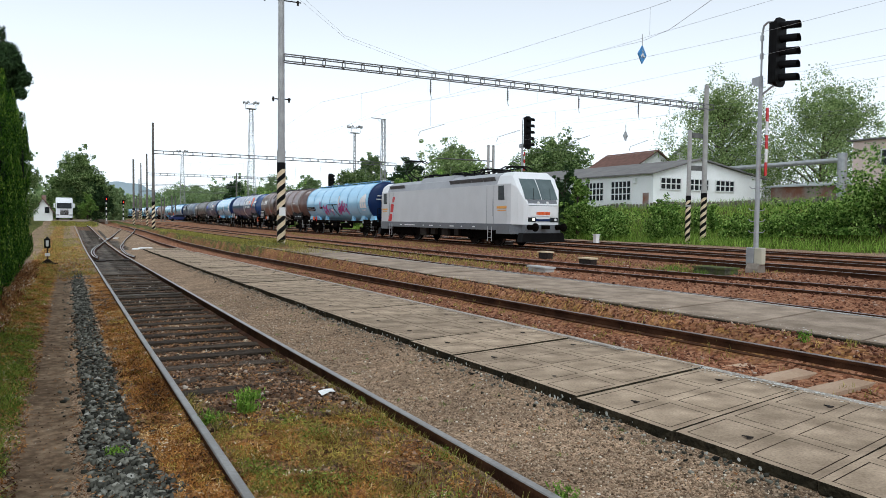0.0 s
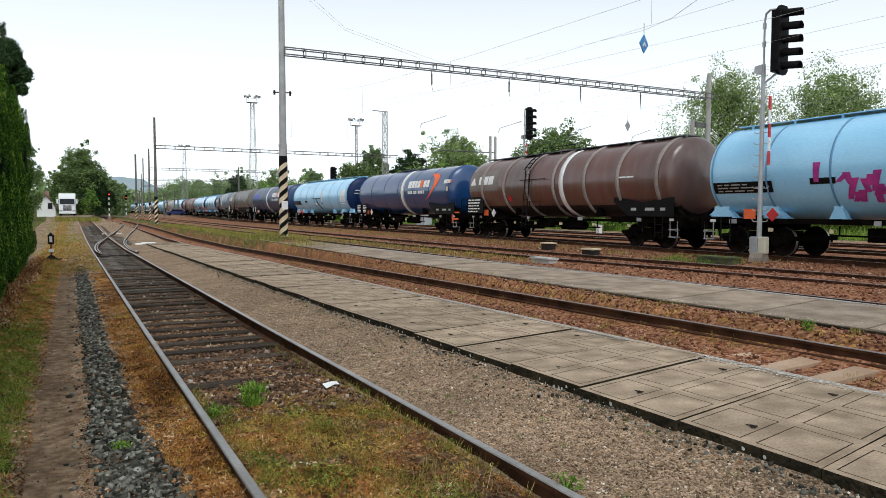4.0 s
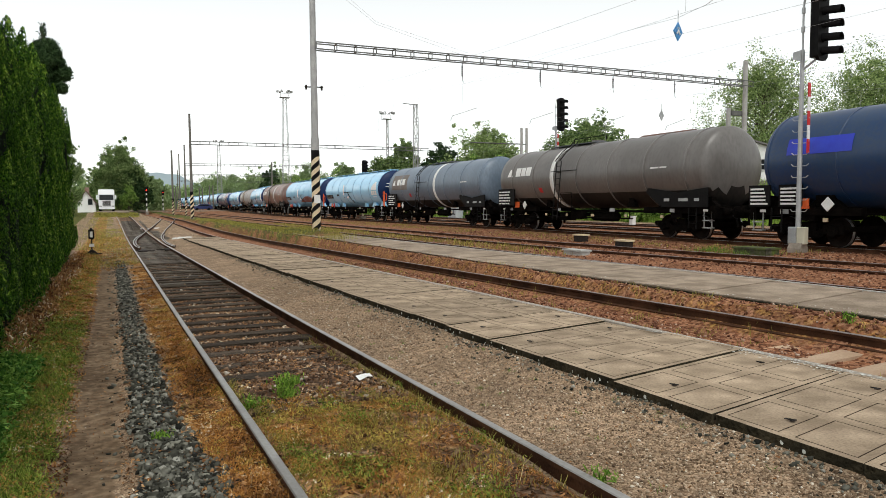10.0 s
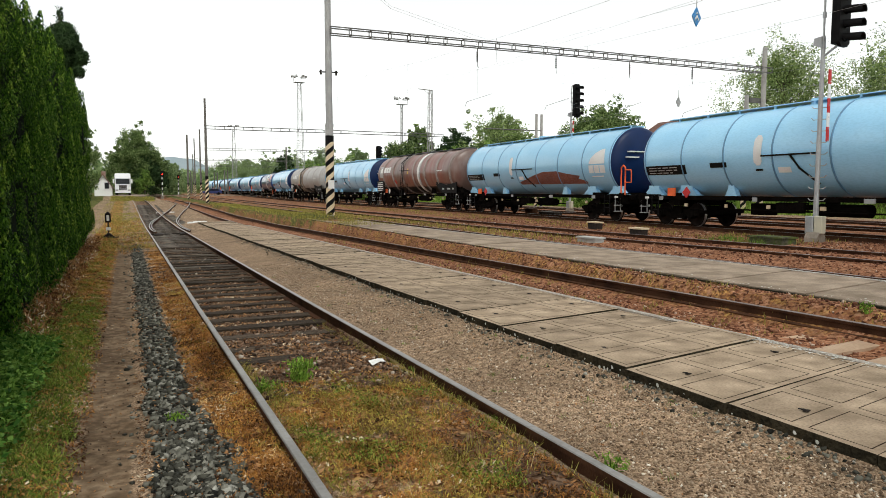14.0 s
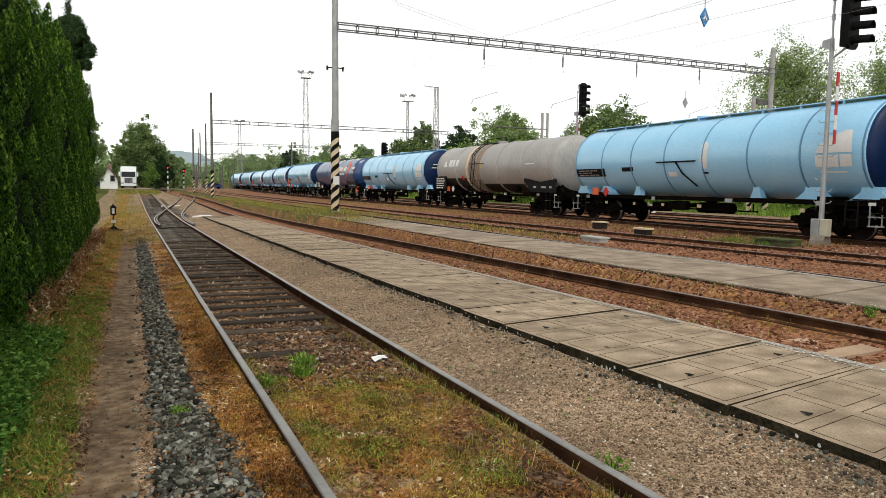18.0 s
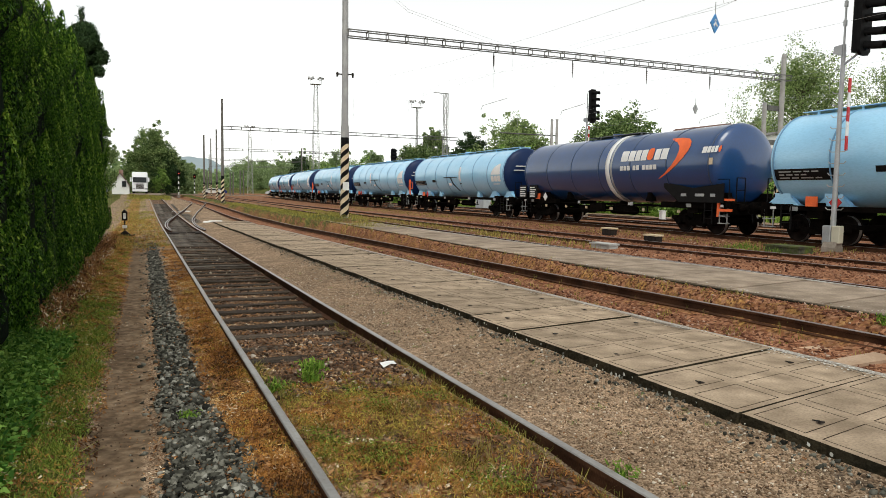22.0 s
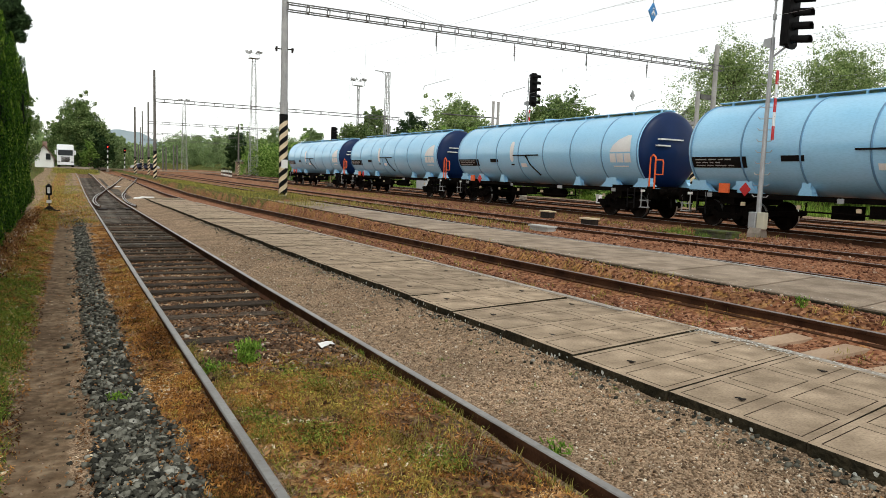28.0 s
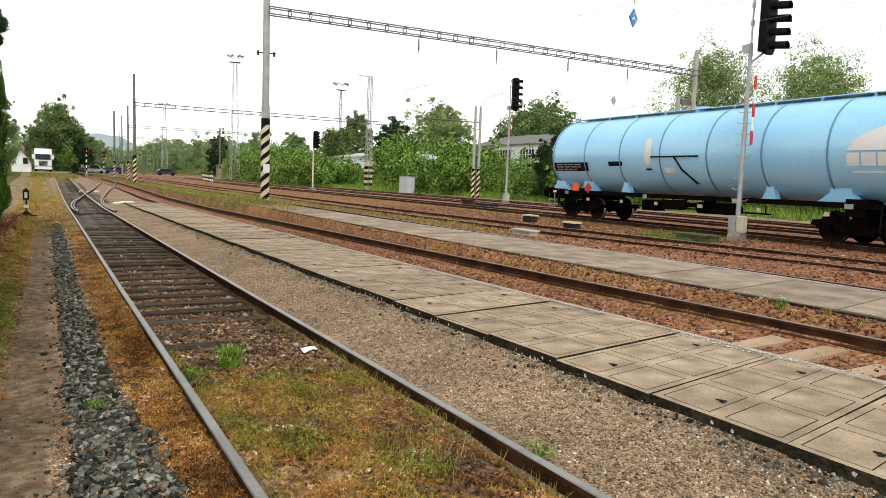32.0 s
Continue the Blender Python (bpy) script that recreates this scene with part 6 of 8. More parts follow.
def diamond(x, y, z, s, mat, label, mark=None):
    d = empty("diamond_sign", pose(x, y, z, 0, 0, 15), label, "sign")
    bm = bmesh.new()
    prism(bm, [(-s, 0), (0, -s * 1.15), (s, 0), (0, s * 1.15)], "y", -0.015, 0.015)
    part("plate", bm, mat, d)
    bm = bmesh.new()
    prism(bm, [(-s * 0.45, -s * 0.25), (-s * 0.3, -s * 0.4), (0, -s * 0.05), (s * 0.3, -s * 0.4), (s * 0.45, -s * 0.25), (0, s * 0.25)], "y", -0.03, -0.016)
    prism(bm, [(-s * 0.3, s * 0.3), (0, s * 0.55), (s * 0.3, s * 0.3), (0, s * 0.45)], "y", -0.03, -0.016)
    part("white_mark", bm, mark or WHITE, d)
    bm = bmesh.new()
    for a in (0,):
        tube(bm, (0, 0, s * 1.1), (0, 0, s * 1.1 + 0.35), 0.012)
    part("hanger", bm, WIRE, d)
    return d


SIGN_BLUE = material("sign_blue", [(0.03, 0.2, 0.48), (0.04, 0.24, 0.54)], 0.45, 3, 20)
diamond(15.35, 15.83, 1.585 + 0.328 * 15.35, 0.24, SIGN_BLUE, "blue diamond sign with a white mark hung from a wire")
diamond(26.44, 26.44 * 1.0727, 1.585 + 0.1729 * 26.44, 0.24, STEEL_GREY, "grey back of a diamond sign hung from a wire", STEEL_GREY)


# ---- signals ----
def light_signal(x, y, z, top, head_h, yaw, lamps=5, board=None, boxes=True, lit=None, pole_mat=STEEL_GREY, stripes=False, label=""):
    s = empty("light_signal", pose(x, y, z, 0, 0, yaw), label, "railway signal", "light signals")
    bm = bmesh.new()
    if boxes:
        prism(bm, [(-0.25, -0.3), (0.25, -0.3), (0.22, 0.04), (0.12, 0.2), (-0.12, 0.2), (-0.22, 0.04)], "y", -0.2, 0.2)
    else:
        box(bm, -0.25, 0.25, -0.25, 0.25, -0.3, 0.3)
    part("foundation", bm, material("soiled_concrete", [(0.2, 0.17, 0.14), (0.27, 0.23, 0.19), (0.12, 0.1, 0.08)], 0.9, 4, 25, 0.3), s)
    ph = top - head_h * 0.95
    bm = bmesh.new()
    tube(bm, (0, 0, 0.2), (0, 0, ph), 0.078, 0.06, n=14)
    tube(bm, (0, 0, ph), (0, 0, top - 0.35), 0.03, n=8)
    tube(bm, (0, 0, ph), (0, 0, ph + 0.3), 0.06, n=10)
    for k in (0.45, 0.75):
        tube(bm, (0, 0, ph + head_h * k * 0.9), (0, 0, ph + head_h * k * 0.9 + 0.16), 0.055, n=10)
    part("pole", bm, [pole_mat], s)
    if stripes:
        for k in range(int(ph / 0.5)):
            bm = bmesh.new()
            tube(bm, (0, 0, 0.3 + k * 0.5), (0, 0, 0.8 + k * 0.5), 0.105, n=12)
            part("pole_band", bm, BLACK if k % 2 else WHITE, s)
    bm = bmesh.new()
    pipe(bm, [(0, 0, top - 0.35), (0.0, -0.04, top - 0.12), (0.0, -0.16, top - 0.03), (0, -0.4, top - 0.06)], 0.035, n=8)
    part("bracket", bm, pole_mat, s)
    bm = bmesh.new()
    tube(bm, (0, 0, ph - 0.3), (0, -0.55, ph + 0.06), 0.035)
    part("stay", bm, pole_mat, s)
    hb = top - head_h
    bm = bmesh.new()
    w = 0.28
    prism(bm, [(-w, hb + 0.12), (-w + 0.12, hb), (w - 0.12, hb), (w, hb + 0.12), (w, top - 0.12), (w - 0.12, top), (-w + 0.12, top), (-w, top - 0.12)], "y", -0.6, -0.5)
    box(bm, -0.17, 0.17, -0.52, -0.3, hb + 0.1, top - 0.1)
    head = part("signal_head", bm, BLACK, s, "black signal head with hooded lamps")
    for i in range(lamps):
        zc = top - (i + 0.5) * (head_h - 0.1) / lamps - 0.05
        bm = bmesh.new()
        n, rr = 12, 0.14
        outer = []
        for k in range(n + 1):
            a = math.pi * (-0.15 + 1.3 * k / n)
            outer.append((rr * math.cos(a), rr * math.sin(a)))
        rows = []
        for yy, dz in ((-0.6, 0.0), (-1.12, -0.06)):
            rows.append([bm.verts.new((px, yy, zc + pz + dz)) for px, pz in outer] + [bm.verts.new((px * 0.9, yy, zc + pz * 0.9 + dz)) for px, pz in outer])
        for a, b in ((0, n + 1), (n + 1, 2 * n + 2)):
            for k in range(a, b - 1):
                bm.faces.new((rows[0][k], rows[0][k + 1], rows[1][k + 1], rows[1][k]))
        part("lamp_hood", bm, BLACK, head)
        bm = bmesh.new()
        tube(bm, (0, -0.6, zc), (0, -0.64, zc), 0.11, n=14)
        part("lens", bm, glow("red_lamp", (1.0, 0.03, 0.02), 6.0) if lit == i else GLASS_DARK, head)
    if board:
        bm = bmesh.new()
        z0, z1 = board
        for k in range(5):
            a, b = z0 + (z1 - z0) * k / 5, z0 + (z1 - z0) * (k + 1) / 5
            box(bm, -0.06, 0.06, -0.25, -0.22, a, b, k % 2)
        part("marker_board", bm, [RED, WHITE], s, "red and white banded marker board")
    if boxes:
        for yy, mat in ((0.135, STEEL_GREY), (-0.135, material("box_cream", [(0.5, 0.47, 0.36), (0.42, 0.4, 0.32)], 0.6, 3, 20))):
            bm = bmesh.new()
            box(bm, -0.12, 0.12, yy - 0.125, yy + 0.125, 0.16, 0.68)
            bmesh.ops.bevel(bm, geom=bm.edges[:], offset=0.02, segments=1, affect="EDGES")
            part("cable_box", bm, mat, s)
        for k in range(13):
            bm = bmesh.new()
            zz = 1.15 + k * 0.34
            if zz > ph - 0.3:
                break
            pipe(bm, [(0, 0.26, zz + 0.06), (0, 0.2, zz), (0, -0.2, zz), (0, -0.26, zz + 0.06)], 0.014, n=6)
            part("climbing_peg", bm, STEEL_GREY, s)
        bm = bmesh.new()
        prism(bm, [(-0.02, ph - 0.05), (0.0, ph + 0.28), (0.22, ph + 0.25), (0.24, ph + 0.05)], "x", -0.12, 0.12)
        part("horn_box", bm, STEEL_GREY, s)
    return s


light_signal(18.72, 14.24, 0.12, 7.56, 2.02, 8, board=(2.88, 4.95), label="tall light signal with five hooded lamps and a red-white board")
light_signal(28.62, 41.15, 0.1, 8.8, 2.3, 8, board=(5.0, 6.3), label="light signal with five hooded lamps beside the main line")
light_signal(22.9, 66.5, 0.1, 5.85, 1.7, 8, boxes=False, pole_mat=CREAM, label="black light signal on a rusty pole")
light_signal(6.1, 139.9, 0.25, 4.8, 1.1, 0, lamps=3, boxes=False, lit=1, stripes=True, label="far signal showing red on a black and white pole")
light_signal(10.8, 169.7, 0.35, 4.7, 1.1, 0, lamps=3, boxes=False, lit=1, stripes=True, label="far signal showing red on a black and white pole")


def dwarf_signal(x, y):
    z = gz(x, y)
    d = empty("switch_lantern", pose(x, y, z) @ Matrix.Diagonal((0.87, 0.87, 0.87, 1)), "black switch lantern with a white window on a short post", "switch lantern")
    bm = bmesh.new()
    tube(bm, (0, 0, 0), (0, 0, 0.75), 0.03)
    prism(bm, [(-0.3, 0), (0.3, 0), (0.06, 0.22), (-0.06, 0.22)], "y", -0.1, 0.1)
    box(bm, -0.42, 0.42, 0.1, 0.16, 0.0, 0.05)
    part("stand", bm, IRON, d)
    bm = bmesh.new()
    box(bm, -0.12, 0.12, -0.12, 0.12, 0.72, 1.14)
    bmesh.ops.bevel(bm, geom=bm.edges[:], offset=0.02, segments=1, affect="EDGES")
    tube(bm, (0, 0, 1.14), (0, 0, 1.22), 0.08, 0.03, n=10)
    part("lantern", bm, BLACK, d)
    bm = bmesh.new()
    box(bm, -0.055, 0.055, -0.135, -0.12, 0.8, 1.06)
    part("window", bm, WHITE, d)
    bm = bmesh.new()
    box(bm, -0.1, 0.1, -0.06, -0.03, 0.36, 0.5)
    part("weight_plate", bm, WHITE, d)


dwarf_signal(-0.72, 30.8)


# ---- trackside boxes ----
def trackside_box(name, x, y, sx, sy, h, mat, lid, label, yaw=0):
    z = gz(x, y)
    b = empty(name, pose(x, y, z, 0, 0, yaw), label, "trackside box")
    bm = bmesh.new()
    box(bm, -sx / 2, sx / 2, -sy / 2, sy / 2, -0.1, h)
    bmesh.ops.bevel(bm, geom=bm.edges[:], offset=0.02, segments=2, affect="EDGES")
    part("body", bm, mat, b)
    bm = bmesh.new()
    box(bm, -sx / 2 - 0.03, sx / 2 + 0.03, -sy / 2 - 0.03, sy / 2 + 0.03, h, h + 0.05)
    part("lid", bm, lid, b)
    return b


PALE_CONC = material("pale_concrete", [(0.4, 0.4, 0.38), (0.48, 0.48, 0.46), (0.3, 0.29, 0.27)], 0.9, 3, 20, 0.3)
MOSS = material("mossy_concrete", [(0.05, 0.05, 0.035), (0.1, 0.13, 0.03), (0.16, 0.15, 0.12)], 0.95, 3, 15, 0.6)
trackside_box("cable_duct_cover", 13.25, 17.9, 0.35, 0.95, 0.12, PALE_CONC, PALE_CONC, "pale concrete cable duct cover in the ballast")
trackside_box("point_machine", 15.75, 18.6, 0.3, 0.6, 0.26, IRON, CREAM, "black point machine with a pale lid")
trackside_box("point_machine", 17.1, 22.8, 0.3, 0.6, 0.26, IRON, CREAM, "black point machine with a pale lid")
trackside_box("cable_pit", 17.25, 14.5, 0.6, 1.15, 0.16, MOSS, MOSS, "mossy concrete cable pit in the ballast")
trackside_box("point_machine", 21.2 + 2.3, 38.0, 0.4, 0.9, 0.3, RAIL_SIDE, RAIL_SIDE, "rusty point machine between the tracks")
trackside_box("cable_pit", 24.0, 36.6, 0.6, 1.8, 0.12, IRON, IRON, "dark steel plate over a cable pit")
trackside_box("control_cabinet", 33.5, 66.8, 0.9, 1.9, 1.75, material("cabinet_grey", [(0.5, 0.53, 0.55), (0.43, 0.46, 0.48), (0.36, 0.38, 0.39)], 0.55, 2, 15), STEEL_GREY, "grey steel control cabinet at the foot of the bank")
trackside_box("marker_stone", 30.4, 35.1, 0.3, 0.3, 0.6, WHITE, WHITE, "small white marker stone beside the track")
for x, y, h in ((33.7, 53.8, 8.3), (34.3, 53.9, 8.3)):
    mast(x, y, h, 0.15, 0.12, 2.55, MAST_CONCRETE, "one of two close concrete posts with striped feet")
bm = bmesh.new()
tube(bm, (28.5, 53.9, 6.9), (34.2, 53.9, 6.9), 0.05)
tagged(part("bracket_arm", bm, LATTICE), "thin steel bracket arm on concrete posts", "bracket")
for i in range(7):
    x, y = 26.5 + i * 0.5, 128 + i * 4
    b = empty("white_marker", pose(x - 3, y - 10, gz(x - 3, y - 10)), "small black and white marker post", "marker post", "marker posts")
    bm = bmesh.new()
    for k in range(4):
        tube(bm, (0, 0, k * 0.35), (0, 0, (k + 1) * 0.35), 0.09, n=8, mat=k % 2)
    part("post", bm, [WHITE, BLACK], b)


# ---- buildings on the bank ----
def gable_house(name, label, x0, x1, y0, y1, z0, eave, ridge, wall, roof, along="y", ridge_at=0.5, over=0.35):
    h = empty(name, pose(0, 0, 0), label, "building")
    bm = bmesh.new()
    if along == "y":
        xr = x0 + (x1 - x0) * ridge_at
        prism(bm, [(x0, z0 - 1), (x1, z0 - 1), (x1, eave), (xr, ridge), (x0, eave)], "y", y0, y1)
    else:
        yr = y0 + (y1 - y0) * ridge_at
        prism(bm, [(y0, z0 - 1), (y1, z0 - 1), (y1, eave), (yr, ridge), (y0, eave)], "x", x0, x1)
    part("wall", bm, wall, h)
    bm = bmesh.new()
    t = 0.14
    if along == "y":
        sl, sr = (ridge - eave) / (xr - x0), (ridge - eave) / (x1 - xr)
        prism(bm, [(x0 - over, eave - over * sl + 0.02), (xr, ridge + 0.02), (x1 + over, eave - over * sr + 0.02), (x1 + over, eave - over * sr + t), (xr, ridge + t + 0.02), (x0 - over, eave - over * sl + t)], "y", y0 - over, y1 + over)
    else:
        sl, sr = (ridge - eave) / (yr - y0), (ridge - eave) / (y1 - yr)
        prism(bm, [(y0 - over, eave - over * sl + 0.02), (yr, ridge + 0.02), (y1 + over, eave - over * sr + 0.02), (y1 + over, eave - over * sr + t), (yr, ridge + t + 0.02), (y0 - over, eave - over * sl + t)], "x", x0 - over, x1 + over)
    part("roof", bm, roof, h)
    return h


def window_on(parent, p, u, w, h, cols, rows, out):
    """A window with frame, bars and panes; p is its lower corner, u the way along the wall, out the way out of it."""
    p, u, out = Vector(p), Vector(u), Vector(out)
    up = Vector((0, 0, 1))
    def slab(a0, a1, b0, b1, d0, d1, bm):
        v = [bm.verts.new(p + u * a + up * b + out * d) for d in (d0, d1) for a, b in ((a0, b0), (a1, b0), (a1, b1), (a0, b1))]
        for q in ((3, 2, 1, 0), (4, 5, 6, 7), (0, 1, 5, 4), (1, 2, 6, 5), (2, 3, 7, 6), (3, 0, 4, 7)):
            bm.faces.new([v[i] for i in q])
    bm = bmesh.new()
    slab(0, w, 0, h, 0.0, 0.02, bm)
    bmesh.ops.recalc_face_normals(bm, faces=bm.faces)
    win = part("window", bm, GLASS_DARK, parent)
    bm = bmesh.new()
    for i in range(cols + 1):
        a = w * i / cols
        slab(a - 0.05, a + 0.05, -0.05, h + 0.05, 0.02, 0.07, bm)
    for j in range(rows + 1):
        b = h * j / rows
        slab(-0.05, w + 0.05, b - 0.045, b + 0.045, 0.022, 0.066, bm)
    bmesh.ops.recalc_face_normals(bm, faces=bm.faces)
    part("window_frame", bm, WHITE, win)
    return win


work = gable_house("workshop", "white plastered workshop with wide multi-pane windows on the bank", 47, 62, 46.7, 76, 2.9, 5.95, 7.45, PLASTER, ROOF_GREY, "y", 0.4)
for y in (49.5, 53.3, 58.6, 62.4, 67.0, 71.0):
    window_on(work, (46.98, y + 2.7, 3.55), (0, -1, 0), 2.7, 1.85, 5, 3, (-1, 0, 0))
for x in (47.9, 51.6, 55.2):
    window_on(work, (x, 46.68, 4.55), (1, 0, 0), 2.6, 1.05, 4, 2, (0, -1, 0))
bm = bmesh.new()
box(bm, 46.93, 46.99, 47.2, 47.9, 2.8, 4.2)
part("door", bm, RUST_SHEET, work, "small rusty door")
for y in (48.9, 57.3, 66.0):
    bm = bmesh.new()
    box(bm, 46.8, 47.0, y - 0.15, y + 0.25, 5.1, 5.6)
    part("bracket", bm, WHITE, work)
gable_house("workshop_hall", "hall with a brown tiled roof behind the workshop", 57.4, 63.0, 59.4, 67.5, 3.0, 8.1, 9.7, PLASTER, ROOF_BROWN, "y")
gable_house("workshop_hall", "white gabled hall with a pale sheet roof", 63.3, 76, 54.6, 61.4, 3.0, 8.2, 10.4, PLASTER, ROOF_LIGHT, "x")
gable_house("low_shed", "low open shed with a rusty sheet roof", 62.5, 72, 35.5, 46, 3.2, 5.1, 5.9, RUST_SHEET, ROOF_LIGHT, "y", 0.9)
pink = gable_house("pink_house", "flat-roofed pink plastered house beside the yard", 62, 72, 22, 37.5, 3.2, 8.9, 9.05, PINK, ROOF_GREY, "y")
window_on(pink, (61.98, 35.0, 6.6), (0, -1, 0), 1.8, 1.4, 2, 2, (-1, 0, 0))
window_on(pink, (61.98, 30.0, 6.6), (0, -1, 0), 1.8, 1.4, 2, 2, (-1, 0, 0))
bm = bmesh.new()
pipe(bm, [(58.5, 48, 6.95), (61.5, 38.4, 7.3)], 0.22, n=12)
tube(bm, (61.6, 38.2, 4.0), (61.6, 38.2, 7.9), 0.4, n=12)
tagged(part("steel_duct", bm, STEEL_GREY), "long grey sheet-steel duct with an upright stack", "duct")
fence = empty("board_fence", pose(0, 0, 0), "weathered board fence along the top of the bank", "fence")
FENCE = material("weathered_boards", [(0.2, 0.18, 0.15), (0.27, 0.24, 0.2), (0.13, 0.11, 0.09)], 0.95, 3, 15, 0.4, stretch=(4, 4, 0.6), vary=0.25)
board_me = None
for i in range(150):
    y = 84 - i * 0.42
    x = 46.2 + 0.04 * (60 - y) * (y < 60)
    if board_me is None:
        bm = bmesh.new()
        prism(bm, [(-0.18, -0.4), (0.18, -0.4), (0.18, 0.9), (0.1, 1.0), (-0.1, 1.0), (-0.18, 0.9)], "x", -0.015, 0.015)
        board_me = mesh_of("board", bm, FENCE)
    b = part("board", board_me, None, fence)
    b.matrix_basis = pose(x, y, gz(x, y) - 0.55, random.uniform(-3, 3), random.uniform(-3, 3), 0)
hut = gable_house("garden_hut", "small hut with a pale pitched roof on the bank", 44.5, 47, 84, 87, 2.6, 3.6, 5.2, FENCE, ROOF_LIGHT, "x")
gable_house("distant_house", "distant house with an orange tiled roof among trees", 62, 68, 112, 120, 3, 8.0, 10.5, PLASTER, RUST_SHEET, "y")
gable_house("goods_shed", "long pale goods shed behind the bushes", 44, 50, 104, 125, 2.6, 4.9, 5.6, PLASTER, ROOF_LIGHT, "y")
gable_house("platform_shelter", "small brown shelter beside the far tracks", 36, 39, 168, 176, 0.5, 3.1, 3.5, RUST_SHEET, ROOF_GREY, "y")

# the cottage, the lorry and the road at the level crossing
cot = gable_house("cottage", "white cottage with a dark attic window and brown roof", -4.5, -2.1, 119, 126, 0.6, 2.1, 3.85, PLASTER, ROOF_BROWN, "y", 0.5, 0.25)
window_on(cot, (-3.1, 118.97, 1.75), (1, 0, 0), 0.7, 1.0, 1, 1, (0, -1, 0))
bm = bmesh.new()
box(bm, -3.5, -2.9, 121, 121.8, 3.3, 4.5)
part("chimney", bm, RUST_SHEET, cot)


def lorry(x, y, z):
    t = empty("lorry", pose(x, y, z), "white lorry waiting with dark windscreen and grille", "lorry")
    W_ = material("lorry_white", [(0.75, 0.76, 0.77), (0.8, 0.8, 0.81)], 0.35, 1, 12)
    bm = bmesh.new()
    prism(bm, [(0, 0.45), (0, 1.9), (0.12, 2.9), (0.35, 3.55), (2.2, 3.75), (2.2, 0.45)], "x", -1.2, 1.2)
    bmesh.ops.bevel(bm, geom=bm.edges[:], offset=0.06, segments=2, affect="EDGES")
    part("cab", bm, W_, t)
    bm = bmesh.new()
    box(bm, -1.27, 1.27, 2.7, 14.0, 1.0, 3.6)
    part("trailer", bm, W_, t)
    bm = bmesh.new()
    prism(bm, [(-0.05, 1.9), (0.04, 2.8), (0.2, 2.8), (0.12, 1.9)], "x", -1.08, 1.08)
    part("windscreen", bm, GLASS_DARK, t)
    bm = bmesh.new()
    for k in range(5):
        box(bm, -0.62, 0.62, -0.04, 0.02, 0.85 + k * 0.18, 0.97 + k * 0.18)
    part("grille", bm, IRON, t)
    for s in (-1, 1):
        bm = bmesh.new()
        box(bm, s * 0.95 - 0.2, s * 0.95 + 0.2, -0.05, 0.02, 0.72, 0.95)
        part("headlight", bm, STEEL_GREY, t)
        bm = bmesh.new()
        box(bm, s * 1.42 - 0.12, s * 1.42 + 0.12, 0.1, 0.2, 2.0, 2.75)
        part("wing_mirror", bm, W_, t)
        for yy in (1.1, 5.0, 11.0, 12.3):
            bm = bmesh.new()
            tube(bm, (s * 1.2, yy, 0.5), (s * 0.85, yy, 0.5), 0.5, n=16)
            part("wheel", bm, BLACK, t)
    bm = bmesh.new()
    box(bm, -1.2, 1.2, -0.06, 0.06, 0.35, 0.7)
    part("bumper", bm, W_, t)
    return t


lorry(-0.56, 131.0, 0.72)
bm = bmesh.new()
prism(bm, [(-2.2, 108.5), (2.2, 108.5), (4.0, 150), (7.0, 165.9), (1.5, 165.9), (-1.5, 152)], "z", 0.2, 0.72)
tagged(part("road", bm, ASPHALT), "grey asphalt approach to the level crossing", "road", kind="structure")
bm = bmesh.new()
prism(bm, [(1.5, 166), (70, 166), (70, 172), (1.5, 172)], "z", 0.0, 0.42)
tagged(part("road", bm, ASPHALT), "grey asphalt road beyond the level crossing", "road", kind="structure")


def car(paint, label, van=False):
    c = empty("van" if van else "car", Matrix.Identity(4), label, "van" if van else "car", "passing cars")
    m = material("car_paint", [paint, tuple(min(1, k * 1.15) for k in paint)], 0.3, 1, 10, 0, 0.2, coat=0.5)
    L, h = (4.9, 1.9) if van else (4.3, 1.45)
    bm = bmesh.new()
    o = [(-L / 2, 0.35), (L / 2, 0.35), (L / 2, 0.8), (L / 2 - 0.7, 0.98), (L / 2 - 1.5, h), (-L / 2 + (0.1 if van else 0.9), h), (-L / 2, 0.95)]
    prism(bm, o, "y", -0.82, 0.82)
    bmesh.ops.bevel(bm, geom=bm.edges[:], offset=0.06, segments=2, affect="EDGES")
    part("body", bm, m, c)
    for s in (-1, 1):
        bm = bmesh.new()
        prism(bm, [(L / 2 - 0.95, 1.0), (L / 2 - 1.55, h - 0.1), (-L / 2 + 1.0 + (0.8 if van else 0), h - 0.1), (-L / 2 + 0.6 + (1.2 if van else 0), 1.0)], "y", s * 0.82, s * 0.835)
        part("side_window", bm, GLASS_DARK, c)
        for x in (-L / 2 + 0.8, L / 2 - 0.85):
            bm = bmesh.new()
            tube(bm, (x, s * 0.84, 0.32), (x, s * 0.62, 0.32), 0.32, n=14)
            part("wheel", bm, BLACK, c)
    return c


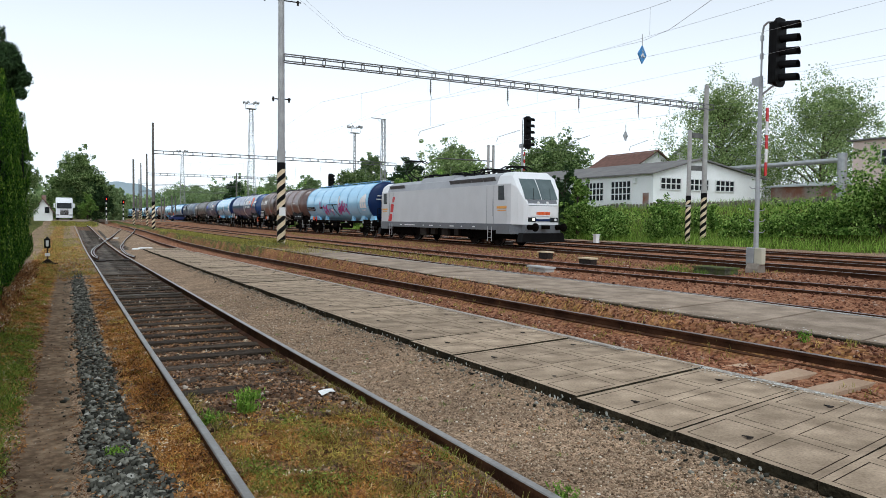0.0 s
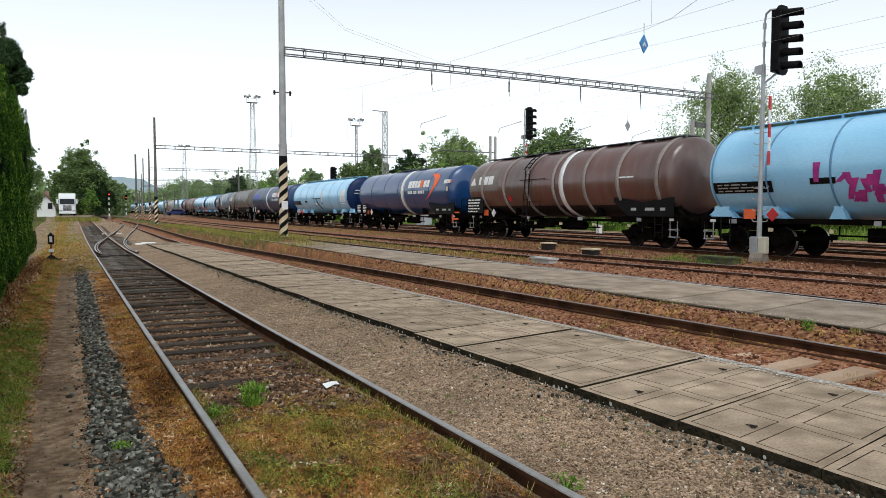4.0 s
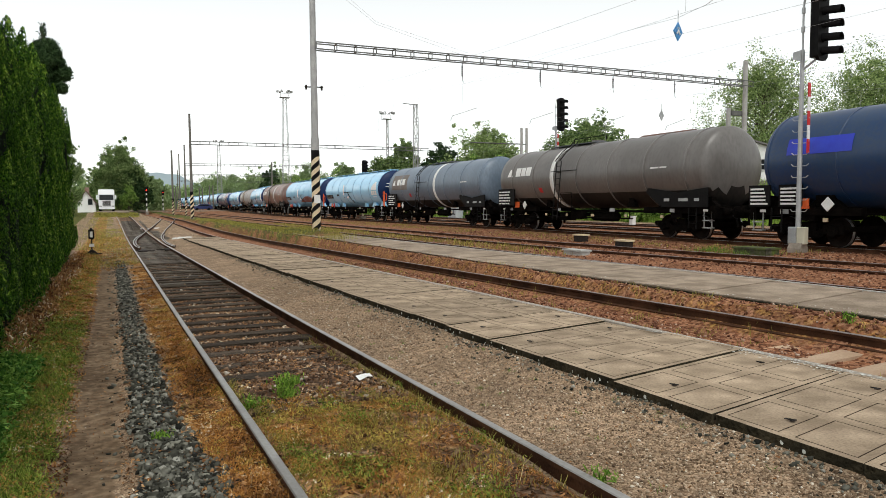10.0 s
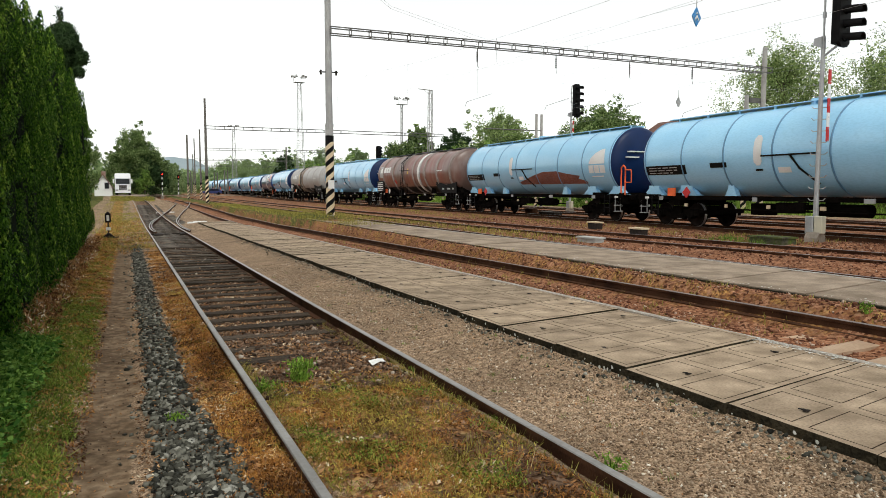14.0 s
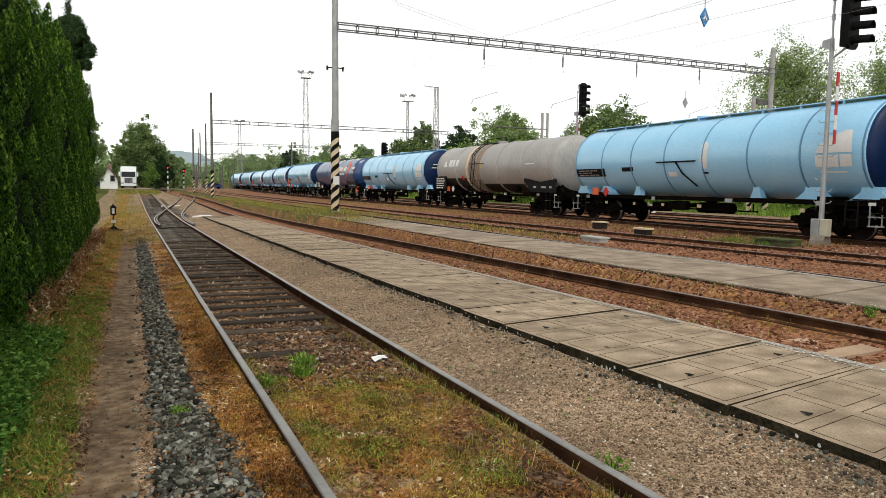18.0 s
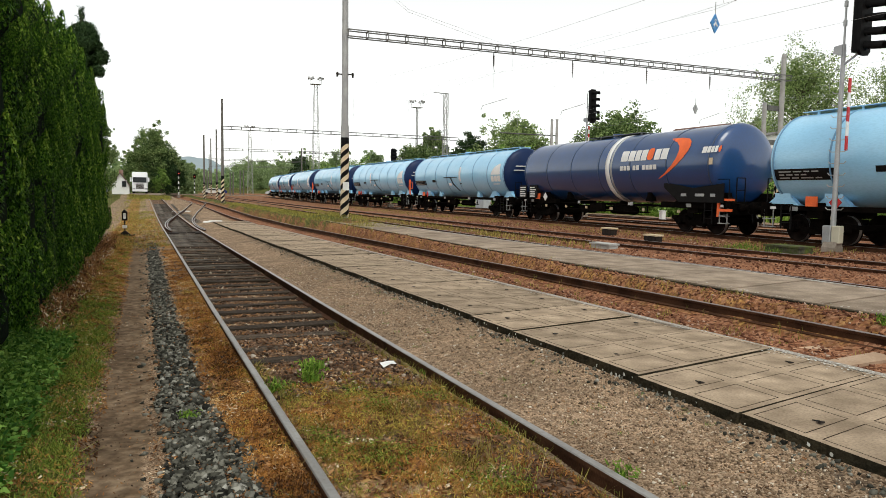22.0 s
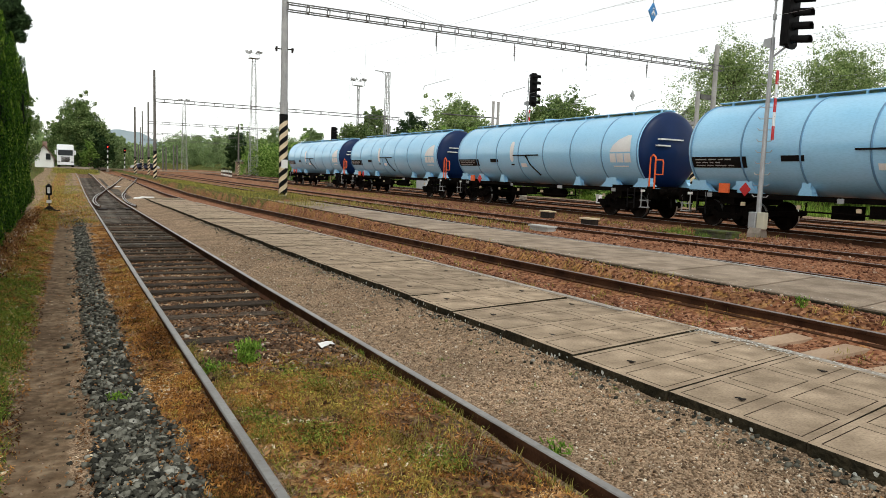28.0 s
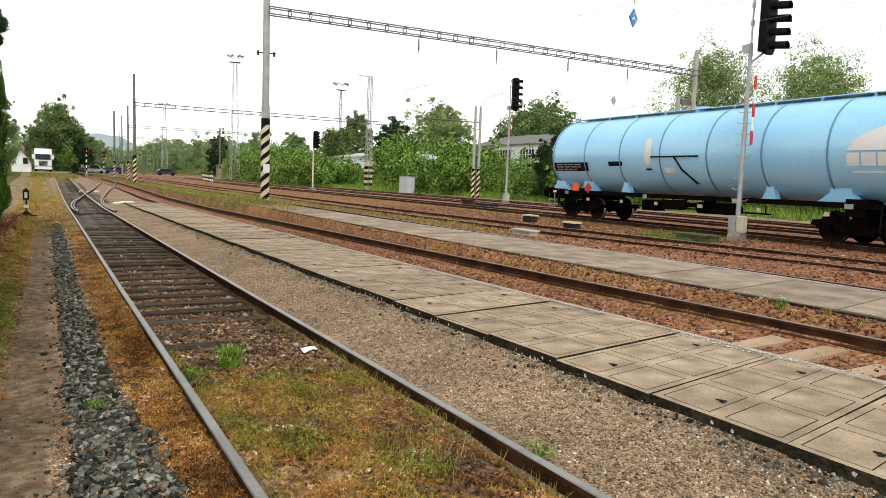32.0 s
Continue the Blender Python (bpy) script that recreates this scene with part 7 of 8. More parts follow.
ROAD_Z = 0.42
CARS = [  # thing, lane y, way along x, x at its time, time, speed
    (car((0.3, 0.31, 0.32), "silver-grey van on the road", True), 167.5, 1, 6.7, 31.0, 1.8),
    (car((0.03, 0.03, 0.035), "black car on the road behind a van"), 167.5, 1, 3.2, 32.0, 1.8),
    (car((0.55, 0.56, 0.57), "silver car on the road"), 170.3, -1, 9.6, 29.8, 2.5),
    (car((0.02, 0.03, 0.12), "dark blue car waiting on the road"), 171.2, -1, 13.5, 30.0, 0.3),
    (car((0.5, 0.5, 0.5), "pale car on the road"), 168.9, 1, 9.3, 27.2, 8.0),
    (car((0.02, 0.025, 0.06), "dark car on the road"), 167.5, 1, 5.5, 23.5, 2.1),
    (car((0.6, 0.6, 0.58), "white car on the road"), 169.4, -1, 9.1, 23.0, 5.5),
]

# ---- litter and small details ----
bm = bmesh.new()
pts = [(-0.11, -0.05, 0.01), (0.0, -0.07, 0.045), (0.12, -0.03, 0.015), (0.13, 0.05, 0.04), (0.01, 0.06, 0.015), (-0.1, 0.05, 0.05), (0.0, 0.0, 0.07)]
v = [bm.verts.new(p) for p in pts]
for a, b in ((0, 1), (1, 2), (2, 3), (3, 4), (4, 5), (5, 0)):
    bm.faces.new((v[a], v[b], v[6]))
scrap = tagged(part("paper_scrap", bm, WHITE), "crumpled white paper scrap between the rails", "litter")
scrap.matrix_basis = pose(2.1, 6.13, gz(2.1, 6.13) + 0.01, 0, 0, 20) @ Matrix.Diagonal((0.75, 0.75, 0.75, 1))


# point gear and painted stones at the turnout
for x, y, sx in ((1.22, 33.1, 0.18), (2.28, 33.3, 0.16)):
    b = empty("point_rod_box", pose(x, y, gz(x, y)), "black oily point gear between the rails", "point gear")
    bm = bmesh.new()
    box(bm, -sx, sx, -0.5, 0.5, -0.02, 0.1)
    bmesh.ops.bevel(bm, geom=bm.edges[:], offset=0.02, segments=1, affect="EDGES")
    part("body", bm, IRON, b)
    bm = bmesh.new()
    tube(bm, (-0.5, 0.2, 0.06), (0.5, 0.2, 0.06), 0.025)
    part("rod", bm, IRON, b)
for x, y in ((2.33, 62.76), (2.87, 62.93), (3.45, 63.03), (3.35, 42.44), (3.67, 42.42), (3.98, 42.4)):
    bm = bmesh.new()
    box(bm, -0.2, 0.2, -0.14, 0.14, -0.08, 0.07)
    bmesh.ops.bevel(bm, geom=bm.edges[:], offset=0.03, segments=1, affect="EDGES")
    st = tagged(part("painted_stone", bm, WHITE), "whitewashed stone beside the turnout", "stone", "painted stones")
    st.matrix_basis = pose(x, y, gz(x, y), 0, 0, x * 40)


# ---- vegetation ----
rng = np.random.default_rng(7)


def leaf_quads(centres, size, up_bias=0.0, aspect=1.0, normals=None):
    """Small leaf quads, randomly turned; with normals they lie roughly in a surface."""
    n = len(centres)
    a = rng.normal(size=(n, 3))
    if normals is not None:
        a = a * 0.55 + normals
    a /= np.linalg.norm(a, axis=1)[:, None]
    t = rng.normal(size=(n, 3))
    t[:, 2] += up_bias
    u = np.cross(a, t)
    u /= np.linalg.norm(u, axis=1)[:, None] + 1e-9
    v = np.cross(u, a)
    s = size * rng.uniform(0.6, 1.3, n)[:, None]
    u, v = u * s, v * s * aspect
    return np.stack([centres - u * 0.5 - v * 0.5, centres + u * 0.5 - v * 0.4, centres + u * 0.35 + v * 0.5, centres - u * 0.3 + v * 0.45], 1)


def crown_points(n, blobs, shell=0.55):
    """Points over a set of blobs (x, y, z, rx, rz), thicker towards their skins."""
    b = np.array(blobs)
    w = b[:, 3] ** 2
    pick = rng.choice(len(b), n, p=w / w.sum())
    d = rng.normal(size=(n, 3))
    d /= np.linalg.norm(d, axis=1)[:, None]
    r = shell + (1.05 - shell) * rng.uniform(0, 1, n) ** 0.6
    p = b[pick, :3] + d * r[:, None] * np.stack([b[pick, 3], b[pick, 3], b[pick, 4]], 1)
    return p, d


def fuzzy_points(n, blobs):
    """Points in soft clusters round the limbs' ends, with finer sprays inside them."""
    b = np.array(blobs)
    sub = rng.choice(len(b), len(b) * 13)
    c = b[sub, :3] + rng.normal(size=(len(sub), 3)) * b[sub, 3:4] * 0.95
    r = b[sub, 3] * rng.uniform(0.14, 0.42, len(sub))
    pick = rng.choice(len(c), n)
    p = c[pick] + np.clip(rng.normal(size=(n, 3)), -1.5, 1.5) * r[pick, None] * 0.95
    loose_ = b[sub[pick], :3] + np.clip(rng.normal(size=(n, 3)), -1.3, 1.3) * b[sub[pick], 3:4] * 0.8
    return np.where(rng.uniform(0, 1, (n, 1)) < 0.1, loose_, p)


def tree(x, y, z, h, w, mat, leaves, size, label, bark=BARK, trunk_h=0.3, droop=0.0, name="tree", category="tree", blobs_n=16, sparse=1.0, seed=0):
    """A tapered trunk with limbs and a ragged crown of leaf clumps."""
    r = random.Random(int(x * 31 + y * 17) + seed)
    t = empty(name, pose(x, y, z, 0, 0, r.uniform(0, 360)), label, category)
    blobs, bm = [], bmesh.new()
    zt = h * trunk_h
    lean = (r.uniform(-0.04, 0.04) * h, r.uniform(-0.04, 0.04) * h)
    tube(bm, (0, 0, -0.4), (lean[0] * 0.4, lean[1] * 0.4, zt), w * 0.035 + 0.06, w * 0.026 + 0.04, n=8)
    tube(bm, (lean[0] * 0.4, lean[1] * 0.4, zt), (lean[0], lean[1], h * 0.86), w * 0.026 + 0.04, 0.03, n=7)
    for i in range(int(blobs_n * 1.8)):
        k = r.uniform(0.0, 1.0)
        a = r.uniform(0, 6.283)
        zz = zt + (h * 0.9 - zt) * k
        spread = w * 0.5 * math.sin(math.pi * min(0.95, 0.22 + 0.72 * k)) * r.uniform(0.35, 0.95)
        c = (lean[0] * k + spread * math.cos(a), lean[1] * k + spread * math.sin(a), zz)
        rad = w * r.uniform(0.09, 0.19) * (1.15 - 0.45 * k)
        blobs.append((*c, rad, rad * r.uniform(0.7, 1.1)))
        tube(bm, (lean[0] * k * 0.6, lean[1] * k * 0.6, max(zt * 0.7, zz - spread * 0.9)), c, 0.05 + w * 0.006, 0.015, n=5)
    blobs.append((lean[0], lean[1], h * 0.92, w * 0.12, h * 0.08))
    part("trunk", bm, bark, t)
    p = fuzzy_points(int(leaves * 2.7 * sparse), blobs)
    q = leaf_quads(p, size * 0.58, droop, 1.35)
    quads("crown", q, [mat], parent=t)
    return t


def bush(x, y, h, w, mat, leaves, size, label, name="bush"):
    z = gz(x, y)
    b = empty(name, pose(x, y, z), label, "bush", "bushes on the bank")
    r = random.Random(int(x * 13 + y * 7))
    blobs = []
    for i in range(12):
        a, k = r.uniform(0, 6.283), r.uniform(0.05, 0.42)
        rad = w * r.uniform(0.13, 0.26)
        blobs.append((w * k * math.cos(a), w * k * math.sin(a), h * r.uniform(0.15, 0.85) * (1.1 - k), rad, rad * r.uniform(0.8, 1.4)))
    bm = bmesh.new()
    for bl in blobs:
        tube(bm, (bl[0] * 0.2, bl[1] * 0.2, -0.2), bl[:3], 0.03, 0.01, n=5)
    part("stem", bm, BARK, b)
    p = fuzzy_points(int(leaves * 1.5), blobs)
    p[:, 2] = np.maximum(p[:, 2], 0.0)
    quads("crown", leaf_quads(p, size, 0.3, 1.3), [mat], parent=b)
    return b


# thuja hedge beside the path
def thuja_crown(seed, m, per, size, h=5.0, r0=0.66):
    """Flame-shaped upright tufts in ridges round a column; returns leaf quads and which of them are young tips."""
    g = np.random.default_rng(seed)
    k = (np.arange(m) + g.uniform(0, 1, m)) / m
    rib = g.integers(0, 7, m)
    dev = g.normal(0, 0.5, m)
    a = (rib + 0.3 * dev) * 2 * np.pi / 7 + 0.22 * np.sin(k * 5 + rib * 1.7 + seed)
    prof = np.interp(k, (0, 0.04, 0.5, 0.8, 0.93, 1.0), (0.82, 0.98, 1.0, 0.98, 0.88, 0.55))
    r = (r0 - 0.14) * prof * g.uniform(0.72, 1.08, m)
    out = np.stack([np.cos(a), np.sin(a), 0 * a], 1)
    side = np.stack([-np.sin(a), np.cos(a), 0 * a], 1)
    size_t = g.uniform(0.75, 1.3, m)
    rep_ = lambda q: np.repeat(q, per, 0)
    n = m * per
    u = g.uniform(0, 1, n)
    w = g.uniform(0, 2 * np.pi, n)
    rad = np.interp(u, (0, 0.25, 0.6, 1), (0.3, 1.0, 0.75, 0.05)) * 0.15 * rep_(size_t) * g.uniform(0.75, 1.1, n)
    nrm = rep_(out) * np.cos(w)[:, None] + rep_(side) * np.sin(w)[:, None]
    p = rep_(out * r[:, None]) + nrm * rad[:, None] + rep_(out) * (0.13 * u)[:, None]
    p[:, 2] += 0.1 + rep_(k) * h * 0.9 + u * 0.66 * rep_(size_t) - 0.12
    p[:, 1] *= 0.74
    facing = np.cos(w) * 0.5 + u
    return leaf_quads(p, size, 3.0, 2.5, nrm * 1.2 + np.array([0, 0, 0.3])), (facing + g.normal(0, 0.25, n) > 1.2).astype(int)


# near-black column standing in for the shade deep inside the hedge
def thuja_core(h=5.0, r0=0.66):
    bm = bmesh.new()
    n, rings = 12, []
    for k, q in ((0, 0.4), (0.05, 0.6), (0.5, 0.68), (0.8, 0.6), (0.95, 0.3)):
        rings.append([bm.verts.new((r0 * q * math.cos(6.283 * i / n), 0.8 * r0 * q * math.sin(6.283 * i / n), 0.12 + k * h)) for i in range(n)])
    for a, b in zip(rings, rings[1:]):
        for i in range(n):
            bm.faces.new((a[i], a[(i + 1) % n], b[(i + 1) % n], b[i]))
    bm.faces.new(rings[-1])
    return mesh_of("dark_core", bm, INNER_SHADE)


core_me = thuja_core()
thujas = []
for s in range(4):
    t = empty("thuja", pose(0, -500 - s * 3, 0), "tall clipped green thuja in a hedge beside the path", "hedge tree", "thuja hedge")
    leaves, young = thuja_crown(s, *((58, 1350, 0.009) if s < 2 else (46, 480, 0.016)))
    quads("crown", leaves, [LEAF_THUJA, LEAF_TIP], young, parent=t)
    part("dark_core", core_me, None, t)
    bm = bmesh.new()
    tube(bm, (0, 0, -0.2), (0, 0, 0.6), 0.1, 0.07, n=7)
    part("trunk", bm, BARK, t)
    thujas.append(t)
for i in range(31):
    y = 4.4 + i * 0.9
    x = -1.58 + random.uniform(-0.07, 0.07) - 0.018 * max(0, y - 12)
    m = pose(x, y, gz(x, y), random.uniform(-1, 1), random.uniform(-1, 1), random.choice((0, 180)) + random.uniform(-14, 14)) @ Matrix.Diagonal((1, 1, random.uniform(0.96, 1.04) * float(np.interp(y, (8, 16, 28), (0.84, 0.95, 1.15))), 1))
    if i < 4:
        thujas[i].matrix_basis = m
    else:
        c = copy_thing(thujas[i % 2 if i < 8 else 2 + i % 2], Matrix.Identity(4))
        c.matrix_basis = m

# the untrimmed head of a conifer above the hedge's end
t = empty("ornamental_conifer", pose(-1.74, 25.6, 0) @ Matrix.Diagonal((0.92, 0.92, 0.885, 1)), "dark green round-headed conifer above the hedge", "tree")
bm = bmesh.new()
tube(bm, (-0.3, 0.3, -0.4), (0, 0, 8.1), 0.16, 0.04, n=8)
part("trunk", bm, BARK, t)
blobs = [(0.62, -0.1, 6.6, 0.24, 0.3), (-0.7, -0.5, 6.6, 0.3, 0.4), (-0.4, -0.6, 6.2, 0.3, 0.3), (0.48, -0.2, 6.05, 0.24, 0.22), (-0.75, 0.0, 6.3, 0.3, 0.4), (-0.25, -0.3, 6.1, 0.4, 0.3), (0.0, 0.0, 8.05, 0.1, 0.32), (0.3, 0.1, 7.5, 0.16, 0.3), (-0.25, 0.1, 7.45, 0.15, 0.3)]
for k in range(26):
    a, zz = random.uniform(0, 6.283), random.uniform(-1, 1)
    q = math.sqrt(1 - zz * zz) * random.uniform(0.5, 1.0)
    blobs.append((0.58 * q * math.cos(a), 0.6 * q * math.sin(a), 6.75 + 0.72 * zz, random.uniform(0.16, 0.3), random.uniform(0.22, 0.38)))
p, d = crown_points(52000, blobs, 0.25)
p = p + rng.normal(0, 0.03, p.shape)
quads("crown", leaf_quads(p, 0.032, 1.6, 2.6, d * 0.8), [LEAF_DARK], parent=t)

# trees along the right, behind the workshop
tree(63.0, 52.0, 3.0, 12.8, 12.0, LEAF_WILLOW, 16000, 0.2, "tall pale green willow behind the workshop", blobs_n=30, trunk_h=0.22)
tree(71.0, 46.5, 3.0, 13.0, 12.4, LEAF_WILLOW, 14000, 0.2, "spreading pale green willow behind the sheds", blobs_n=26, trunk_h=0.22, seed=3)
tree(75.0, 34.0, 3.0, 10.0, 8.0, LEAF_MID, 7000, 0.34, "green tree behind the pink house", blobs_n=16)
tree(68.4, 87.6, 3.0, 10.4, 11.0, LEAF_MID, 12000, 0.36, "broad green tree behind the workshop", blobs_n=20, trunk_h=0.15)
tree(61.8, 84.8, 3.0, 8.8, 9.5, LEAF_MID, 10000, 0.36, "green tree behind the workshop roof", blobs_n=18, trunk_h=0.12, seed=5)
tree(51.6, 92.6, 2.6, 9.8, 9.6, LEAF_WILLOW, 9000, 0.3, "light airy poplar among the bank trees", blobs_n=16, trunk_h=0.2)
tree(49.5, 103.0, 2.4, 8.4, 6.4, LEAF_DARK, 9000, 0.34, "dense dark green round tree on the bank", blobs_n=18, trunk_h=0.12)
tree(48.0, 116.5, 2.2, 10.2, 6.5, LEAF_MID, 9000, 0.36, "tall mixed green tree beyond the bank", blobs_n=16, trunk_h=0.15)
tree(45.2, 120.0, 1.8, 7.6, 7.0, LEAF_MID, 7000, 0.36, "green tree beyond the bank", blobs_n=14, trunk_h=0.12)
tree(40.5, 128.0, 1.5, 7.0, 5.5, LEAF_FAR, 6000, 0.36, "pale green tree beyond the tracks", blobs_n=14, trunk_h=0.12)
tree(37.6, 47.6, gz(37.6, 47.6), 6.2, 3.0, LEAF_DARK, 7000, 0.16, "slim dark evergreen beside the workshop", blobs_n=14, trunk_h=0.05)
tree(36.4, 44.4, gz(36.4, 44.4), 5.0, 2.4, LEAF_BUSH, 5000, 0.16, "young green tree on the bank", blobs_n=12, trunk_h=0.05)
# trees by the level crossing
tree(1.9, 155.9, 1.1, 12.4, 10.2, LEAF_MID, 16000, 0.3, "broad leafy green tree behind the lorry", blobs_n=26, trunk_h=0.06)
tree(4.3, 153.5, 1.1, 7.7, 6.5, LEAF_DARK, 9000, 0.28, "dark green tree at the level crossing", blobs_n=16, trunk_h=0.06)
tree(-1.9, 153.5, 1.1, 8.1, 5.9, LEAF_MID, 8000, 0.28, "green tree behind the cottage", blobs_n=16, trunk_h=0.06)
tree(3.1, 141.0, 1.1, 4.3, 2.4, LEAF_BUSH, 3500, 0.18, "light green shrub beside the lorry", blobs_n=10, trunk_h=0.05)
tree(-5.2, 112.0, 0.9, 10.0, 3.2, LEAF_MID, 5000, 0.2, "ragged green tree near the cottage", blobs_n=18, trunk_h=0.1)
tree(-6.5, 100.0, 0.6, 9.0, 5.0, LEAF_MID, 8000, 0.26, "green tree beyond the hedge", blobs_n=16, trunk_h=0.1)
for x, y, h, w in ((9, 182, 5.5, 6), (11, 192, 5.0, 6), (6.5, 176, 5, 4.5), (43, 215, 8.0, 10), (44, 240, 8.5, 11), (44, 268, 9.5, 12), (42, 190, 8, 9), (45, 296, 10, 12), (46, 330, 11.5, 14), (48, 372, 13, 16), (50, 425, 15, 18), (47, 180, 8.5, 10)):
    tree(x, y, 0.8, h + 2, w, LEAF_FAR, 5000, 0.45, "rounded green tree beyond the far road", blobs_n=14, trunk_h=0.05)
tree(38, 182, 0.8, 9.5, 6.0, LEAF_DARK, 6000, 0.4, "dark conifer beyond the far tracks", blobs_n=14, trunk_h=0.05)

# bushes on the bank
for x, y, h, w, mat in ((37.2, 66, 4.4, 5.0, LEAF_BUSH), (38.5, 61.5, 3.6, 4.0, LEAF_BUSH), (37.2, 50.5, 2.7, 2.6, LEAF_BUSH), (40.0, 52.5, 2.6, 3.0, LEAF_BUSH), (40.8, 57.0, 3.0, 3.4, LEAF_BUSH), (36.6, 41.0, 2.3, 2.0, LEAF_BUSH),
                        (37.6, 36.4, 3.2, 2.2, LEAF_BUSH), (39.4, 31.0, 1.3, 2.2, LEAF_BUSH), (40.0, 28.4, 1.4, 2.6, LEAF_BUSH), (41.0, 25.6, 2.8, 3.2, LEAF_BUSH), (41.0, 22.5, 4.2, 4.4, LEAF_BUSH), (42.0, 19.0, 4.6, 4.6, LEAF_BUSH),
                        (42.5, 15.5, 4.4, 4.6, LEAF_BUSH), (40.6, 35.0, 1.5, 2.0, LEAF_BUSH), (40.8, 39.0, 2.0, 2.4, LEAF_BUSH), (39.5, 45.0, 2.6, 2.6, LEAF_BUSH),
                        (38.0, 74, 2.8, 3.2, LEAF_BUSH), (40.0, 80.5, 3.4, 3.6, LEAF_BUSH), (41.5, 88, 3.6, 4.0, LEAF_BUSH), (35.0, 91, 3.2, 3.8, LEAF_BUSH), (33.5, 97, 4.0, 4.4, LEAF_BUSH), (33.0, 104, 4.4, 4.6, LEAF_BUSH), (34.5, 110, 4.8, 5.2, LEAF_BUSH),
                        (35.5, 117, 4.6, 5.0, LEAF_BUSH), (36.0, 126, 5.0, 6.0, LEAF_BUSH), (36.0, 136, 4.8, 6.0, LEAF_BUSH), (36.5, 146, 5.0, 6.5, LEAF_BUSH), (37.5, 156, 5.0, 6.5, LEAF_BUSH), (44.5, 68, 3.0, 3.2, LEAF_BUSH), (45, 75, 3.2, 3.4, LEAF_BUSH), (47, 96, 4.0, 5, LEAF_BUSH)):
    bush(x, y, h * (0.9 if y < 60 else 1.05), w * (1.1 if y < 60 else 1.25), mat, int((2100 if y < 60 else 1300) * h), 0.1 if y < 60 else 0.18, "leafy green bush on the grassy bank")

# far woods and hills
far_pts = []
for i in range(150):
    a = rng.uniform(-0.06, 0.62)
    d = rng.uniform(250, 420)
    if abs(d * math.sin(a) - 26) < 19 and d < 400:
        d = 440 + 0.3 * (d - 250)
    far_pts.append((d * math.sin(a), d * math.cos(a), rng.uniform(3, 7.0) + d * 0.004, rng.uniform(5, 9), rng.uniform(4.5, 7)))
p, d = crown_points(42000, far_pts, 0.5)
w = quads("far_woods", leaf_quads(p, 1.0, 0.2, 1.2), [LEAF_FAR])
tagged(w, "green woods beyond the railway yard", "woods", kind="stuff")


def hill(name, a0, a1, dist, height, label, rough):
    bm = bmesh.new()
    n = 60
    low, top, back = [], [], []
    for i in range(n + 1):
        k = i / n
        a = radians(a0 + (a1 - a0) * k)
        hh = height * (math.sin(math.pi * k) ** 0.8) * (1 + rough * math.sin(k * 21) + rough * 0.6 * math.sin(k * 47 + 1))
        low.append(bm.verts.new((dist * math.sin(a), dist * math.cos(a), -2)))
        top.append(bm.verts.new(((dist + 200) * math.sin(a), (dist + 200) * math.cos(a), hh)))
        back.append(bm.verts.new(((dist + 500) * math.sin(a), (dist + 500) * math.cos(a), -2)))
    for i in range(n):
        bm.faces.new((low[i], low[i + 1], top[i + 1], top[i]))
        bm.faces.new((top[i], top[i + 1], back[i + 1], back[i]))
    bmesh.ops.recalc_face_normals(bm, faces=bm.faces)
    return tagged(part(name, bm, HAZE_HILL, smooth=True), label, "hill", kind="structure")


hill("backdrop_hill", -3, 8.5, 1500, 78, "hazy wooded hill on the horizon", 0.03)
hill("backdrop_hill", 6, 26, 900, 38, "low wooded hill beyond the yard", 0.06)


# grass, weeds and stones
def blades(name, xy, h0, h1, width, mat, label, lean=0.35):
    n = len(xy)
    z = ground_z(xy[:, 0], xy[:, 1]) - 0.01
    a = rng.uniform(0, 2 * np.pi, n)
    h = rng.uniform(h0, h1, n)
    w = width * rng.uniform(0.6, 1.4, n)
    b = np.stack([xy[:, 0], xy[:, 1], z], 1)
    u = np.stack([np.cos(a) * w, np.sin(a) * w, 0 * a], 1)
    k = np.stack([rng.normal(0, lean, n) * h, rng.normal(0, lean, n) * h, h], 1)
    q = np.stack([b - u / 2, b + u / 2, b + u * 0.12 + k, b - u * 0.12 + k * 0.97], 1)
    return tagged(quads(name, q, [mat]), label, "grass", kind="stuff")


def clumped(n, x0, x1, y0, y1, spread=0.1, per=14, bias=1.0):
    m = max(1, n // per)
    c = np.stack([rng.uniform(x0, x1, m), y0 + (y1 - y0) * rng.uniform(0, 1, m) ** bias], 1)
    p = np.repeat(c, per, 0) + rng.normal(0, spread, (m * per, 2))
    return p[(p[:, 0] > x0 - 0.05) & (p[:, 0] < x1 + 0.05)]


def patchy(p, s, low, high):
    """Keeps the points where a slow, irregular field lies between two values."""
    f = lumps(p[:, 0] + 3.1, p[:, 1] * 0.8, s) + 0.35 * lumps(p[:, 0], p[:, 1] + 5, s * 2.7)
    return p[(f > low) & (f < high)]


def low_plants(name, xy, size, high, mat, label):
    """Low, mossy plants: tiny leaves heaped in small cushions."""
    n = len(xy)
    p = np.column_stack([xy, ground_z(xy[:, 0], xy[:, 1]) + high * rng.uniform(0, 1, n) ** 1.6])
    tagged(quads(name, leaf_quads(p, size * 0.55, 0.8, 4.2), [mat]), label, "low plants", kind="stuff")


